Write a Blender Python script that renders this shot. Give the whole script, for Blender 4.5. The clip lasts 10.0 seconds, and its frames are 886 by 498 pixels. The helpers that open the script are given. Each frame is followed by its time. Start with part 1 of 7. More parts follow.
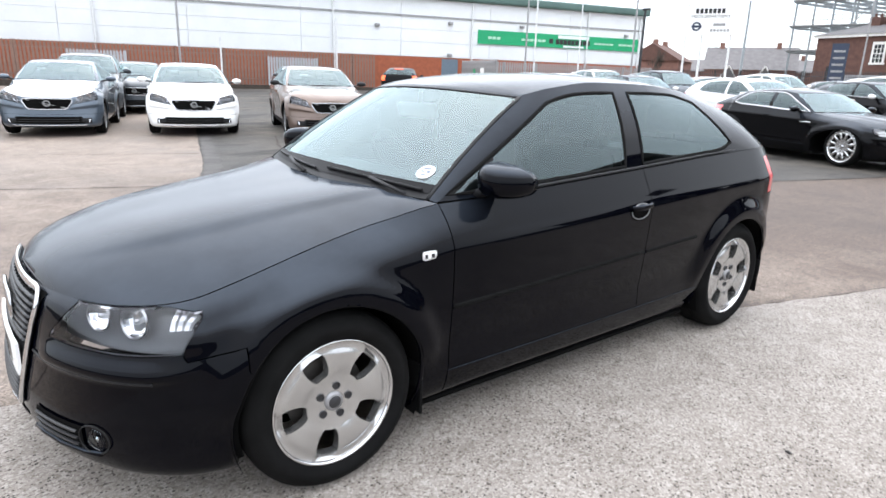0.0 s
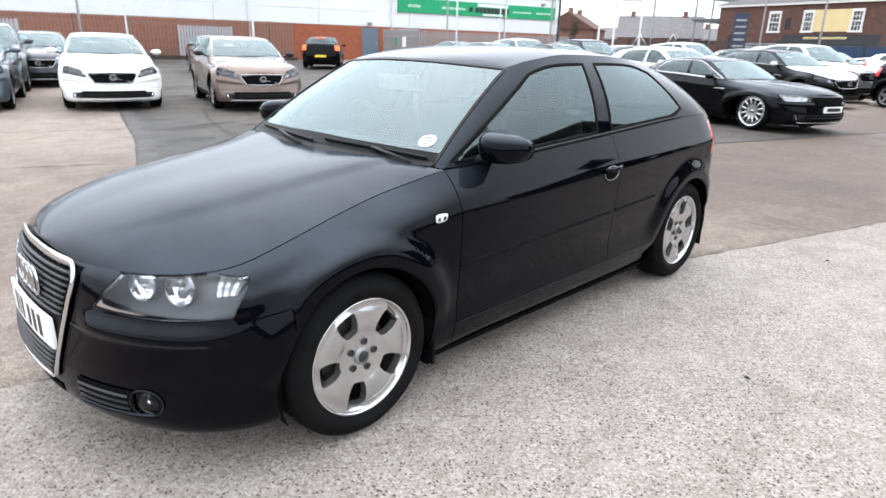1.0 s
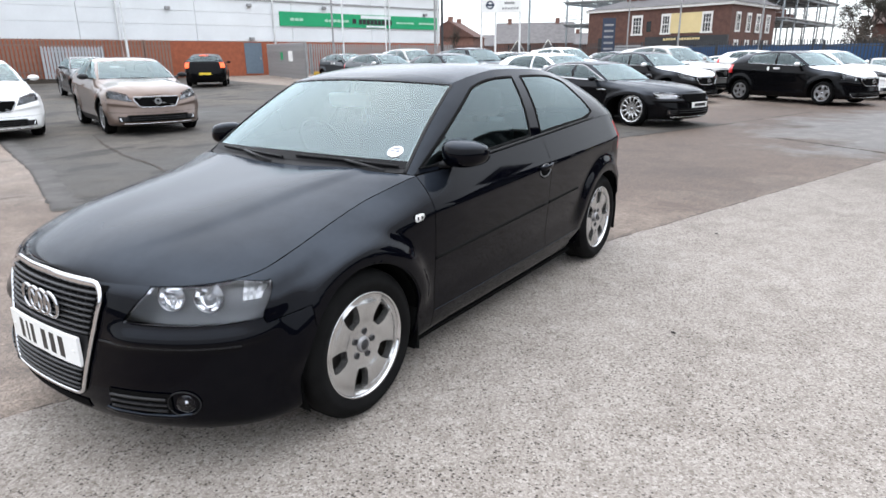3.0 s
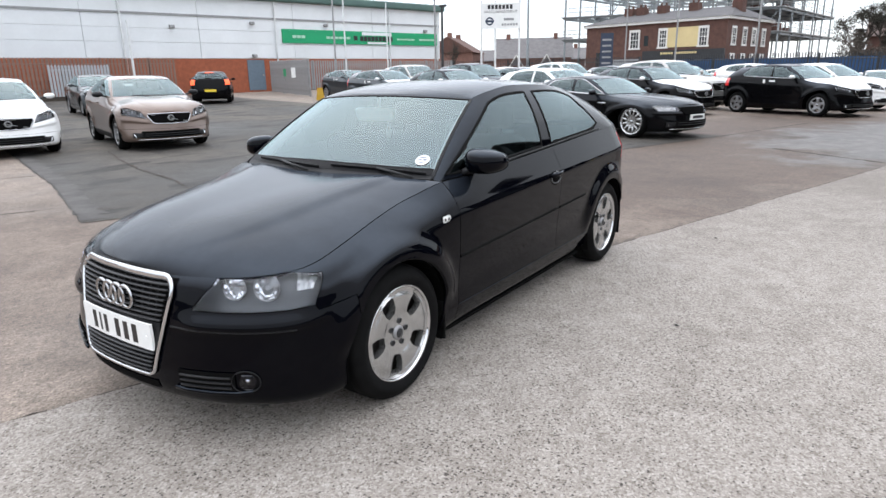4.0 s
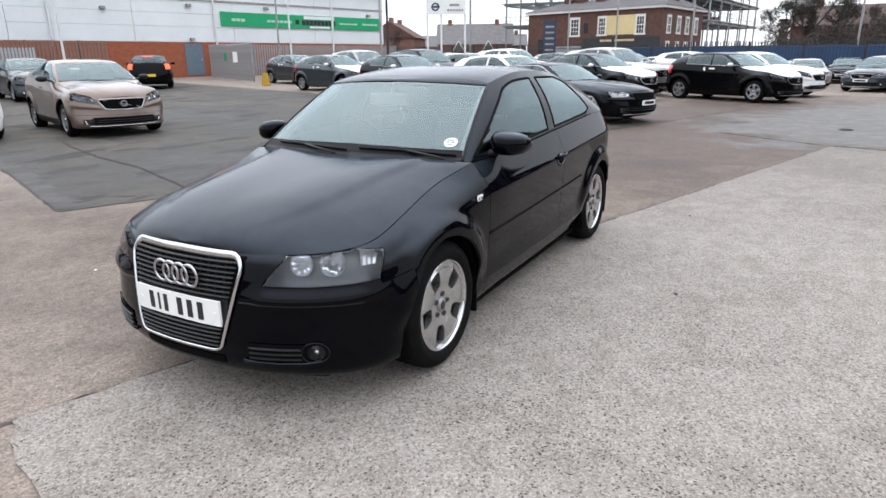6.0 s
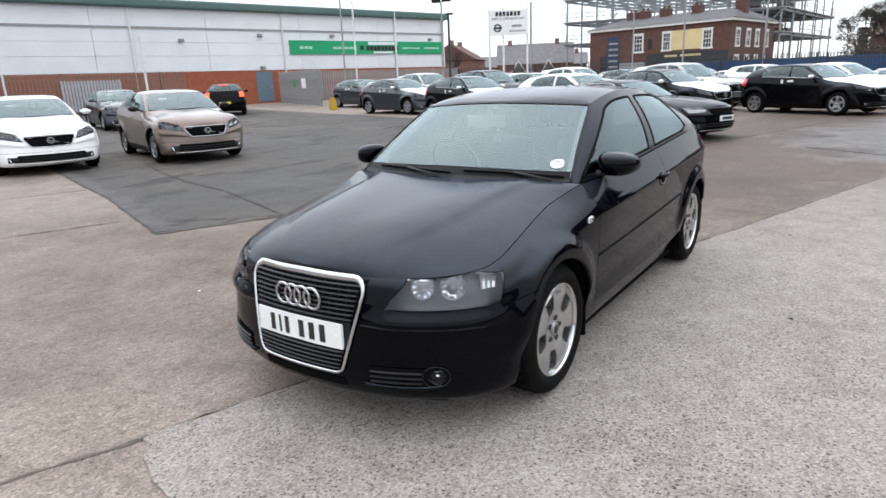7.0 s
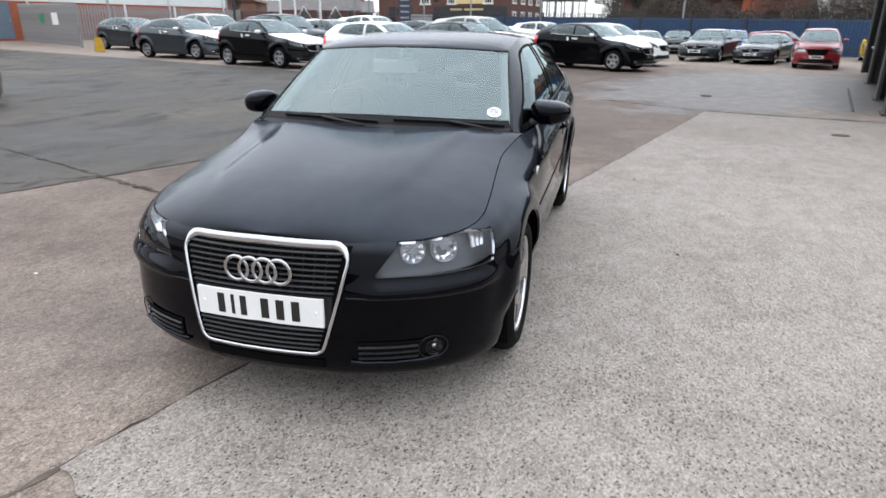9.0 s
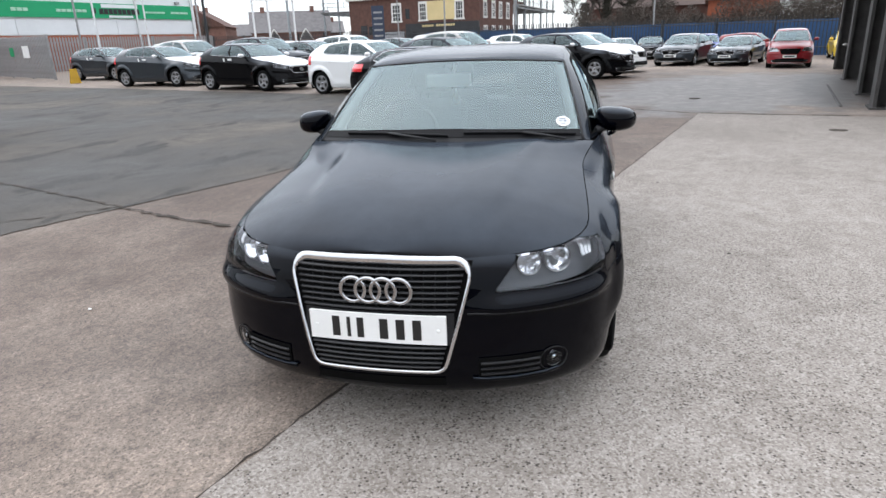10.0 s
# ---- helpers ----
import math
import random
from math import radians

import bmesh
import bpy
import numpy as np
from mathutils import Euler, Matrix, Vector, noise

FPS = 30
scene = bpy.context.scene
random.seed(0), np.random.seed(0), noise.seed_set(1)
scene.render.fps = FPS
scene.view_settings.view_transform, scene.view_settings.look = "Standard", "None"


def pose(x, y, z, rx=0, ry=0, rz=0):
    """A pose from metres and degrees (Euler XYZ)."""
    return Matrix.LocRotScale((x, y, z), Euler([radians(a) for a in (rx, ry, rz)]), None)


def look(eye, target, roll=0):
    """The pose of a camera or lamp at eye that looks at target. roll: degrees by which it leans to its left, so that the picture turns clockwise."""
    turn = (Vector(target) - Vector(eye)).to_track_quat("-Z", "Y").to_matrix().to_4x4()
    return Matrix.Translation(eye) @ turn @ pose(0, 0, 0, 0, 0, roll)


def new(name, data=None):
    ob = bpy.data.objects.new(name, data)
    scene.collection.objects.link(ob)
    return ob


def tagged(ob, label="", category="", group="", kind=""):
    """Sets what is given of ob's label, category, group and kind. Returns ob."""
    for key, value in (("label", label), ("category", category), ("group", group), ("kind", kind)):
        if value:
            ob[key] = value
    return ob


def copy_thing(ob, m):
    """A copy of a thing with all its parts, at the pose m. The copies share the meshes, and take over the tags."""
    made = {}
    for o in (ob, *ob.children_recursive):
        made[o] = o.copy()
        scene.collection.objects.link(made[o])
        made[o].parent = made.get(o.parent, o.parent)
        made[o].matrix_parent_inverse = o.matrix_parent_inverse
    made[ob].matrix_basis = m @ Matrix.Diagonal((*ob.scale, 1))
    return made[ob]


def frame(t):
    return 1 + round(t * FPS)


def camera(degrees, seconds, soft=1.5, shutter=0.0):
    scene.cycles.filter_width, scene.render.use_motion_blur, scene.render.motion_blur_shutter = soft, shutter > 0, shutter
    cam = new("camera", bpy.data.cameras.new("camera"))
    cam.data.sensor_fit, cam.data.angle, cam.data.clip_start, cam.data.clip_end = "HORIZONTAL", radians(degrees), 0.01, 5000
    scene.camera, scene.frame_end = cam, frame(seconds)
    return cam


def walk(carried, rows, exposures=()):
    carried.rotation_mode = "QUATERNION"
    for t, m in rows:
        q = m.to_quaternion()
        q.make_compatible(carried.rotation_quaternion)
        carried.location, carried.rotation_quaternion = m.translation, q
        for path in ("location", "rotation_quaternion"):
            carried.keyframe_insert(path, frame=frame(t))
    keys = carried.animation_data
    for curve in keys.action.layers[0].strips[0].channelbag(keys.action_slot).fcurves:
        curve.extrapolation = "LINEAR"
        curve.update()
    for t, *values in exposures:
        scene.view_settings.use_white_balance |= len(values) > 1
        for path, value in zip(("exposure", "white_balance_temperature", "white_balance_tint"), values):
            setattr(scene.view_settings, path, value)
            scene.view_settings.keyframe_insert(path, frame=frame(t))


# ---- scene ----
cam = camera(71.2, 10.0, shutter=0.24)
PATH = [
    (0, (-0.884, -2.548, 1.386), (0.305, -1.03, 0.853), 1.7),
    (0.3, (-1.0, -2.56, 1.389), (0.209, -1.087, 0.781), 1.5),
    (0.5, (-1.076, -2.567, 1.393), (0.148, -1.126, 0.739), 2.7),
    (0.8, (-1.173, -2.521, 1.403), (0.127, -1.15, 0.747), 3.7),
    (1, (-1.252, -2.481, 1.397), (0.103, -1.145, 0.782), 1.5),
    (1.2, (-1.314, -2.446, 1.41), (0.09, -1.15, 0.817), -0.1),
    (1.5, (-1.389, -2.445, 1.407), (0.09, -1.23, 0.828), -0.7),
    (1.7, (-1.425, -2.463, 1.423), (0.097, -1.307, 0.835), -0.4),
    (2, (-1.523, -2.523, 1.403), (0.039, -1.482, 0.715), 0.4),
    (2.2, (-1.572, -2.526, 1.403), (-0.029, -1.486, 0.67), 0.5),
    (2.5, (-1.621, -2.508, 1.421), (-0.102, -1.417, 0.713), 1.1),
    (2.7, (-1.662, -2.501, 1.441), (-0.127, -1.378, 0.824), 1.3),
    (3, (-1.728, -2.455, 1.441), (-0.159, -1.361, 0.856), -0.6),
    (3.2, (-1.782, -2.451, 1.456), (-0.204, -1.344, 0.922), -1.6),
    (4.3, (-2.141, -2.546, 1.454), (-0.553, -1.461, 0.906), -0.4),
    (4.5, (-2.202, -2.547, 1.47), (-0.576, -1.51, 0.938), 0.7),
    (4.7, (-2.263, -2.528, 1.469), (-0.592, -1.552, 0.963), 1.7),
    (5, (-2.378, -2.453, 1.451), (-0.69, -1.549, 0.874), -0.2),
    (5.2, (-2.424, -2.388, 1.456), (-0.763, -1.469, 0.826), -0.2),
    (6.3, (-2.463, -2.179, 1.468), (-0.799, -1.204, 0.938), -1.1),
    (6.5, (-2.484, -2.13, 1.473), (-0.836, -1.108, 0.984), -1.3),
    (6.8, (-2.531, -2.056, 1.477), (-0.919, -0.993, 0.958), -2.4),
    (7, (-2.56, -2.001, 1.479), (-0.978, -0.894, 0.959), -2.3),
    (7.2, (-2.598, -1.953, 1.482), (-1.038, -0.822, 0.947), -2.2),
    (7.5, (-2.647, -1.891, 1.472), (-1.102, -0.761, 0.892), -1.4),
    (7.7, (-2.657, -1.822, 1.477), (-1.1, -0.758, 0.81), -0.1),
    (8, (-2.655, -1.702, 1.473), (-1.095, -0.658, 0.783), -0.8),
    (8.2, (-2.639, -1.611, 1.458), (-1.0, -0.664, 0.813), -1.9),
    (8.5, (-2.626, -1.462, 1.457), (-0.855, -0.736, 0.878), -2.1),
    (8.7, (-2.642, -1.355, 1.458), (-0.827, -0.781, 0.843), 0.6),
    (9, (-2.685, -1.212, 1.448), (-0.868, -0.718, 0.772), 0.3),
    (9.2, (-2.735, -1.101, 1.437), (-0.89, -0.77, 0.739), 0.9),
    (9.5, (-2.781, -0.946, 1.445), (-0.961, -0.676, 0.66), 0.2),
    (9.7, (-2.791, -0.844, 1.457), (-0.953, -0.455, 0.77), -1.2),
    (10, (-2.788, -0.715, 1.443), (-0.941, -0.284, 0.81), -2.2),
]
walk(cam, [(t, look(eye, target, roll)) for t, eye, target, roll in PATH], [(0.0, 0.53), (1.0, 0.52), (1.5, 0.38), (2.0, 0.52), (2.5, 0.27), (3.2, 0.20), (4.5, 0.0), (10.0, -0.05)])
SKY = 2.8


# ---------- world, sun ----------
world = bpy.data.worlds.new("overcast")
scene.world = world
world.use_nodes = True
wn = world.node_tree
wn.nodes.clear()
w_out = wn.nodes.new("ShaderNodeOutputWorld")
w_sky = wn.nodes.new("ShaderNodeTexSky")
w_sky.sky_type = 'NISHITA'
w_sky.sun_disc = False
w_sky.sun_elevation = radians(55)
w_sky.sun_rotation = radians(29)
w_b1 = wn.nodes.new("ShaderNodeBackground")
w_b1.inputs["Strength"].default_value = 0.05
w_b2 = wn.nodes.new("ShaderNodeBackground")
w_b2.inputs["Strength"].default_value = SKY
# bright cloud, three times brighter overhead than low down
w_tc = wn.nodes.new("ShaderNodeTexCoord")
w_sep = wn.nodes.new("ShaderNodeSeparateXYZ")
w_gr = wn.nodes.new("ShaderNodeValToRGB")
w_gr.color_ramp.elements[0].position = 0.0
w_gr.color_ramp.elements[0].color = (0.355, 0.37, 0.392, 1)
w_gr.color_ramp.elements[1].position = 1.0
w_gr.color_ramp.elements[1].color = (0.955, 0.98, 1.02, 1)
w_no = wn.nodes.new("ShaderNodeTexNoise")
w_no.inputs["Scale"].default_value = 1.7
w_no.inputs["Detail"].default_value = 5.0
w_cr = wn.nodes.new("ShaderNodeValToRGB")
w_cr.color_ramp.elements[0].position = 0.30
w_cr.color_ramp.elements[0].color = (0.84, 0.86, 0.90, 1)
w_cr.color_ramp.elements[1].position = 0.72
w_cr.color_ramp.elements[1].color = (1.0, 1.0, 1.0, 1)
w_mul = wn.nodes.new("ShaderNodeMix")
w_mul.data_type, w_mul.blend_type = 'RGBA', 'MULTIPLY'
w_mul.inputs[0].default_value = 1.0
w_add = wn.nodes.new("ShaderNodeAddShader")
wn.links.new(w_tc.outputs["Generated"], w_no.inputs["Vector"])
wn.links.new(w_tc.outputs["Generated"], w_sep.inputs[0])
wn.links.new(w_sep.outputs[2], w_gr.inputs["Fac"])
wn.links.new(w_no.outputs["Fac"], w_cr.inputs["Fac"])
wn.links.new(w_gr.outputs["Color"], w_mul.inputs[6])
wn.links.new(w_cr.outputs["Color"], w_mul.inputs[7])
wn.links.new(w_sky.outputs["Color"], w_b1.inputs["Color"])
wn.links.new(w_mul.outputs[2], w_b2.inputs["Color"])
wn.links.new(w_b1.outputs[0], w_add.inputs[0])
wn.links.new(w_b2.outputs[0], w_add.inputs[1])
wn.links.new(w_add.outputs[0], w_out.inputs["Surface"])

sun = new("sun", bpy.data.lights.new("sun", 'SUN'))
sun.data.energy = 0.6
sun.data.angle = radians(140)
sun.data.color = (1.0, 0.97, 0.93)
sun.matrix_world = look((10, 18, 30), (0, 0, 0))


# ---------- materials ----------
def nodes_of(name):
    m = bpy.data.materials.new(name)
    m.use_nodes = True
    nt = m.node_tree
    b = nt.nodes["Principled BSDF"]
    return m, nt, b


def val(nt, sock, v):
    if hasattr(v, "links") or hasattr(v, "is_linked"):
        nt.links.new(v, sock)
    else:
        sock.default_value = v


def texco(nt, kind="Object"):
    return nt.nodes.new("ShaderNodeTexCoord").outputs[kind]


def noise_tex(nt, vec, scale, detail=4.0, rough=0.6):
    n = nt.nodes.new("ShaderNodeTexNoise")
    nt.links.new(vec, n.inputs["Vector"])
    n.inputs["Scale"].default_value = scale
    n.inputs["Detail"].default_value = detail
    n.inputs["Roughness"].default_value = rough
    return n.outputs["Fac"]


def ramp(nt, fac, stops):
    r = nt.nodes.new("ShaderNodeValToRGB")
    els = r.color_ramp.elements
    while len(els) < len(stops):
        els.new(0.5)
    for e, (p, c) in zip(els, stops):
        e.position = p
        e.color = (*c, 1) if len(c) == 3 else c
    nt.links.new(fac, r.inputs["Fac"])
    return r.outputs["Color"]


def mix(nt, fac, a, b, mode='MIX'):
    m = nt.nodes.new("ShaderNodeMix")
    m.data_type = 'RGBA'
    m.blend_type = mode
    val(nt, m.inputs[0], fac)
    for s, v in ((m.inputs[6], a), (m.inputs[7], b)):
        val(nt, s, v if hasattr(v, "links") else (*v, 1))
    return m.outputs[2]


def bump(nt, b, h, strength, dist):
    n = nt.nodes.new("ShaderNodeBump")
    n.inputs["Strength"].default_value = strength
    n.inputs["Distance"].default_value = dist
    nt.links.new(h, n.inputs["Height"])
    nt.links.new(n.outputs[0], b.inputs["Normal"])


def plain(name, col, rough=0.5, metal=0.0, grain=0.12, scale=6.0, coat=0.0, spec=0.5, bumpy=0.0):
    m, nt, b = nodes_of(name)
    v = texco(nt)
    n1 = noise_tex(nt, v, scale)
    n2 = noise_tex(nt, v, scale * 14)
    lo = tuple(c * (1 - grain) for c in col)
    hi = tuple(min(1, c * (1 + grain)) for c in col)
    c1 = ramp(nt, n1, [(0.3, lo), (0.7, hi)])
    c2 = ramp(nt, n2, [(0.3, (1 - grain * 0.6,) * 3), (0.7, (1, 1, 1))])
    val(nt, b.inputs["Base Color"], mix(nt, 1.0, c1, c2, 'MULTIPLY'))
    b.inputs["Roughness"].default_value = rough
    b.inputs["Metallic"].default_value = metal
    b.inputs["Coat Weight"].default_value = coat
    b.inputs["Specular IOR Level"].default_value = spec
    if bumpy:
        bump(nt, b, n2, bumpy, 0.004)
    return m


def paint(name, col, metal=0.35, rough=0.35, flake=0.25):
    """Car paint: pigment with fine flakes under clear lacquer, with faint dust."""
    m, nt, b = nodes_of(name)
    v = texco(nt)
    fl = noise_tex(nt, v, 900, 1.0)
    dirt = noise_tex(nt, v, 3.0, 6.0)
    base = ramp(nt, fl, [(0.35, tuple(c * (1 - flake) for c in col)), (0.65, tuple(min(1, c * (1 + flake)) for c in col))])
    val(nt, b.inputs["Base Color"], mix(nt, ramp(nt, dirt, [(0.5, (0, 0, 0)), (0.85, (0.004, 0.004, 0.004))]), base, (0.25, 0.23, 0.21)))
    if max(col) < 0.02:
        # sky light on upward panels put into colour, mixed with thin settled dust
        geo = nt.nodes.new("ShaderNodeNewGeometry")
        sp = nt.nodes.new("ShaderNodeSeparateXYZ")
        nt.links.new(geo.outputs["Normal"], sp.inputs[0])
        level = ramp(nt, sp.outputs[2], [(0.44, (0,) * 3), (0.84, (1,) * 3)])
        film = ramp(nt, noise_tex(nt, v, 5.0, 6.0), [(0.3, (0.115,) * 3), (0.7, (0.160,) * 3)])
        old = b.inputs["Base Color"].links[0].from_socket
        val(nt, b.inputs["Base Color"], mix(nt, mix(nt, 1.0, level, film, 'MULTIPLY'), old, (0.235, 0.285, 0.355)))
    b.inputs["Metallic"].default_value = metal
    b.inputs["Roughness"].default_value = rough
    b.inputs["Specular IOR Level"].default_value = 0.0 if max(col) < 0.02 else 0.2
    b.inputs["Coat Weight"].default_value = 1.0
    b.inputs["Coat IOR"].default_value = 1.22 if max(col) < 0.02 else 1.42
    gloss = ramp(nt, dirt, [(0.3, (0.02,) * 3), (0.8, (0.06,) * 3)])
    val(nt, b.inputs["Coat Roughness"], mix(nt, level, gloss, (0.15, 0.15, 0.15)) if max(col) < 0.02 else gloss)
    return m


def glass(name, tint, ior=1.6, rough=0.0, sheen=(0.80, 0.96, 0.985)):
    m = bpy.data.materials.new(name)
    m.use_nodes = True
    nt = m.node_tree
    nt.nodes.clear()
    out = nt.nodes.new("ShaderNodeOutputMaterial")
    tr = nt.nodes.new("ShaderNodeBsdfTransparent")
    tr.inputs[0].default_value = (*tint, 1)
    gl = nt.nodes.new("ShaderNodeBsdfGlossy")
    gl.inputs["Color"].default_value = (*sheen, 1)
    gl.inputs["Roughness"].default_value = rough
    fr = nt.nodes.new("ShaderNodeFresnel")
    fr.inputs["IOR"].default_value = ior
    mx = nt.nodes.new("ShaderNodeMixShader")
    nt.links.new(fr.outputs[0], mx.inputs[0])
    nt.links.new(tr.outputs[0], mx.inputs[1])
    nt.links.new(gl.outputs[0], mx.inputs[2])
    nt.links.new(mx.outputs[0], out.inputs[0])
    return m


def aggregate(name):
    """Worn concrete with washed-out small stones, scattered dark pits and paler, smoother patches."""
    m, nt, b = nodes_of(name)
    v = texco(nt)
    vo = nt.nodes.new("ShaderNodeTexVoronoi")
    vo.inputs["Scale"].default_value = 115
    nt.links.new(v, vo.inputs["Vector"])
    sep = nt.nodes.new("ShaderNodeSeparateColor")
    nt.links.new(vo.outputs["Color"], sep.inputs[0])
    stones = ramp(nt, sep.outputs[0], [(0.0, (0.165, 0.141, 0.123)), (0.25, (0.252, 0.224, 0.199)), (0.65, (0.298, 0.268, 0.242)), (1.0, (0.395, 0.362, 0.332))])
    fine = noise_tex(nt, v, 230, 3)
    stones = mix(nt, 0.75, stones, ramp(nt, fine, [(0.3, (0.70,) * 3), (0.7, (1.15,) * 3)]), 'MULTIPLY')
    patch = noise_tex(nt, v, 0.9, 6, 0.6)
    # the end away from the yard's middle is worn smoother
    sx = nt.nodes.new("ShaderNodeSeparateXYZ")
    nt.links.new(v, sx.inputs[0])
    wear = nt.nodes.new("ShaderNodeMapRange")
    nt.links.new(sx.outputs[0], wear.inputs["Value"])
    wear.inputs["From Min"].default_value = 1.5
    wear.inputs["From Max"].default_value = 7.0
    wear.inputs["To Min"].default_value = -0.06
    wear.inputs["To Max"].default_value = 0.12
    pw = nt.nodes.new("ShaderNodeMath")
    pw.operation = 'ADD'
    nt.links.new(patch, pw.inputs[0])
    nt.links.new(wear.outputs[0], pw.inputs[1])
    patch = pw.outputs[0]
    lumpy = noise_tex(nt, v, 135, 3, 0.6)
    spots = None
    for scale, share, size in ((76, 0.29, 0.68), (46, 0.12, 0.56)):
        cell = nt.nodes.new("ShaderNodeTexVoronoi")
        cell.inputs["Scale"].default_value = scale
        nt.links.new(v, cell.inputs["Vector"])
        cs = nt.nodes.new("ShaderNodeSeparateColor")
        nt.links.new(cell.outputs["Color"], cs.inputs[0])
        # a cell holds a pit where its random number falls under a share that varies from patch to patch
        rnd = nt.nodes.new("ShaderNodeMath")
        rnd.operation = 'MULTIPLY_ADD'
        nt.links.new(patch, rnd.inputs[0])
        rnd.inputs[1].default_value = 0.9
        nt.links.new(cs.outputs[0], rnd.inputs[2])
        rad = ramp(nt, rnd.outputs[0], [(0.36 + share * 0.5, (size,) * 3), (0.40 + share, (0.0,) * 3)])
        shape = nt.nodes.new("ShaderNodeMath")
        shape.operation = 'MULTIPLY_ADD'
        nt.links.new(lumpy, shape.inputs[0])
        shape.inputs[1].default_value = 0.50
        nt.links.new(cell.outputs["Distance"], shape.inputs[2])
        diff = nt.nodes.new("ShaderNodeMath")
        diff.operation = 'SUBTRACT'
        nt.links.new(rad, diff.inputs[0])
        nt.links.new(shape.outputs[0], diff.inputs[1])
        one = ramp(nt, diff.outputs[0], [(0.0, (0, 0, 0)), (0.06, (0.86,) * 3)])
        spots = one if spots is None else mix(nt, 1.0, spots, one, 'ADD')
    col = mix(nt, spots, stones, (0.036, 0.030, 0.026))
    pores = ramp(nt, noise_tex(nt, v, 150, 2, 0.5), [(0.28, (0.5,) * 3), (0.37, (1.0,) * 3)])
    col = mix(nt, 1.0, col, pores, 'MULTIPLY')
    big = ramp(nt, noise_tex(nt, v, 0.45, 7, 0.65), [(0.32, (0.82, 0.80, 0.78)), (0.52, (1, 0.995, 0.985)), (0.75, (1.08, 1.08, 1.08))])
    mid = ramp(nt, noise_tex(nt, v, 5, 5), [(0.32, (0.84, 0.83, 0.82)), (0.6, (1.04, 1.04, 1.04))])
    col = mix(nt, 1.0, mix(nt, 1.0, col, big, 'MULTIPLY'), mid, 'MULTIPLY')
    # darker by degrees towards the shed end
    far = nt.nodes.new("ShaderNodeMapRange")
    nt.links.new(sx.outputs[0], far.inputs["Value"])
    far.inputs["From Min"].default_value = 2.5
    far.inputs["From Max"].default_value = 8.0
    far.inputs["To Max"].default_value = 0.85
    col = mix(nt, far.outputs[0], col, mix(nt, 1.0, col, (0.74, 0.73, 0.72), 'MULTIPLY'))
    val(nt, b.inputs["Base Color"], col)
    b.inputs["Roughness"].default_value = 0.8
    b.inputs["Specular IOR Level"].default_value = 0.3
    bump(nt, b, fine, 0.35, 0.003)
    return m


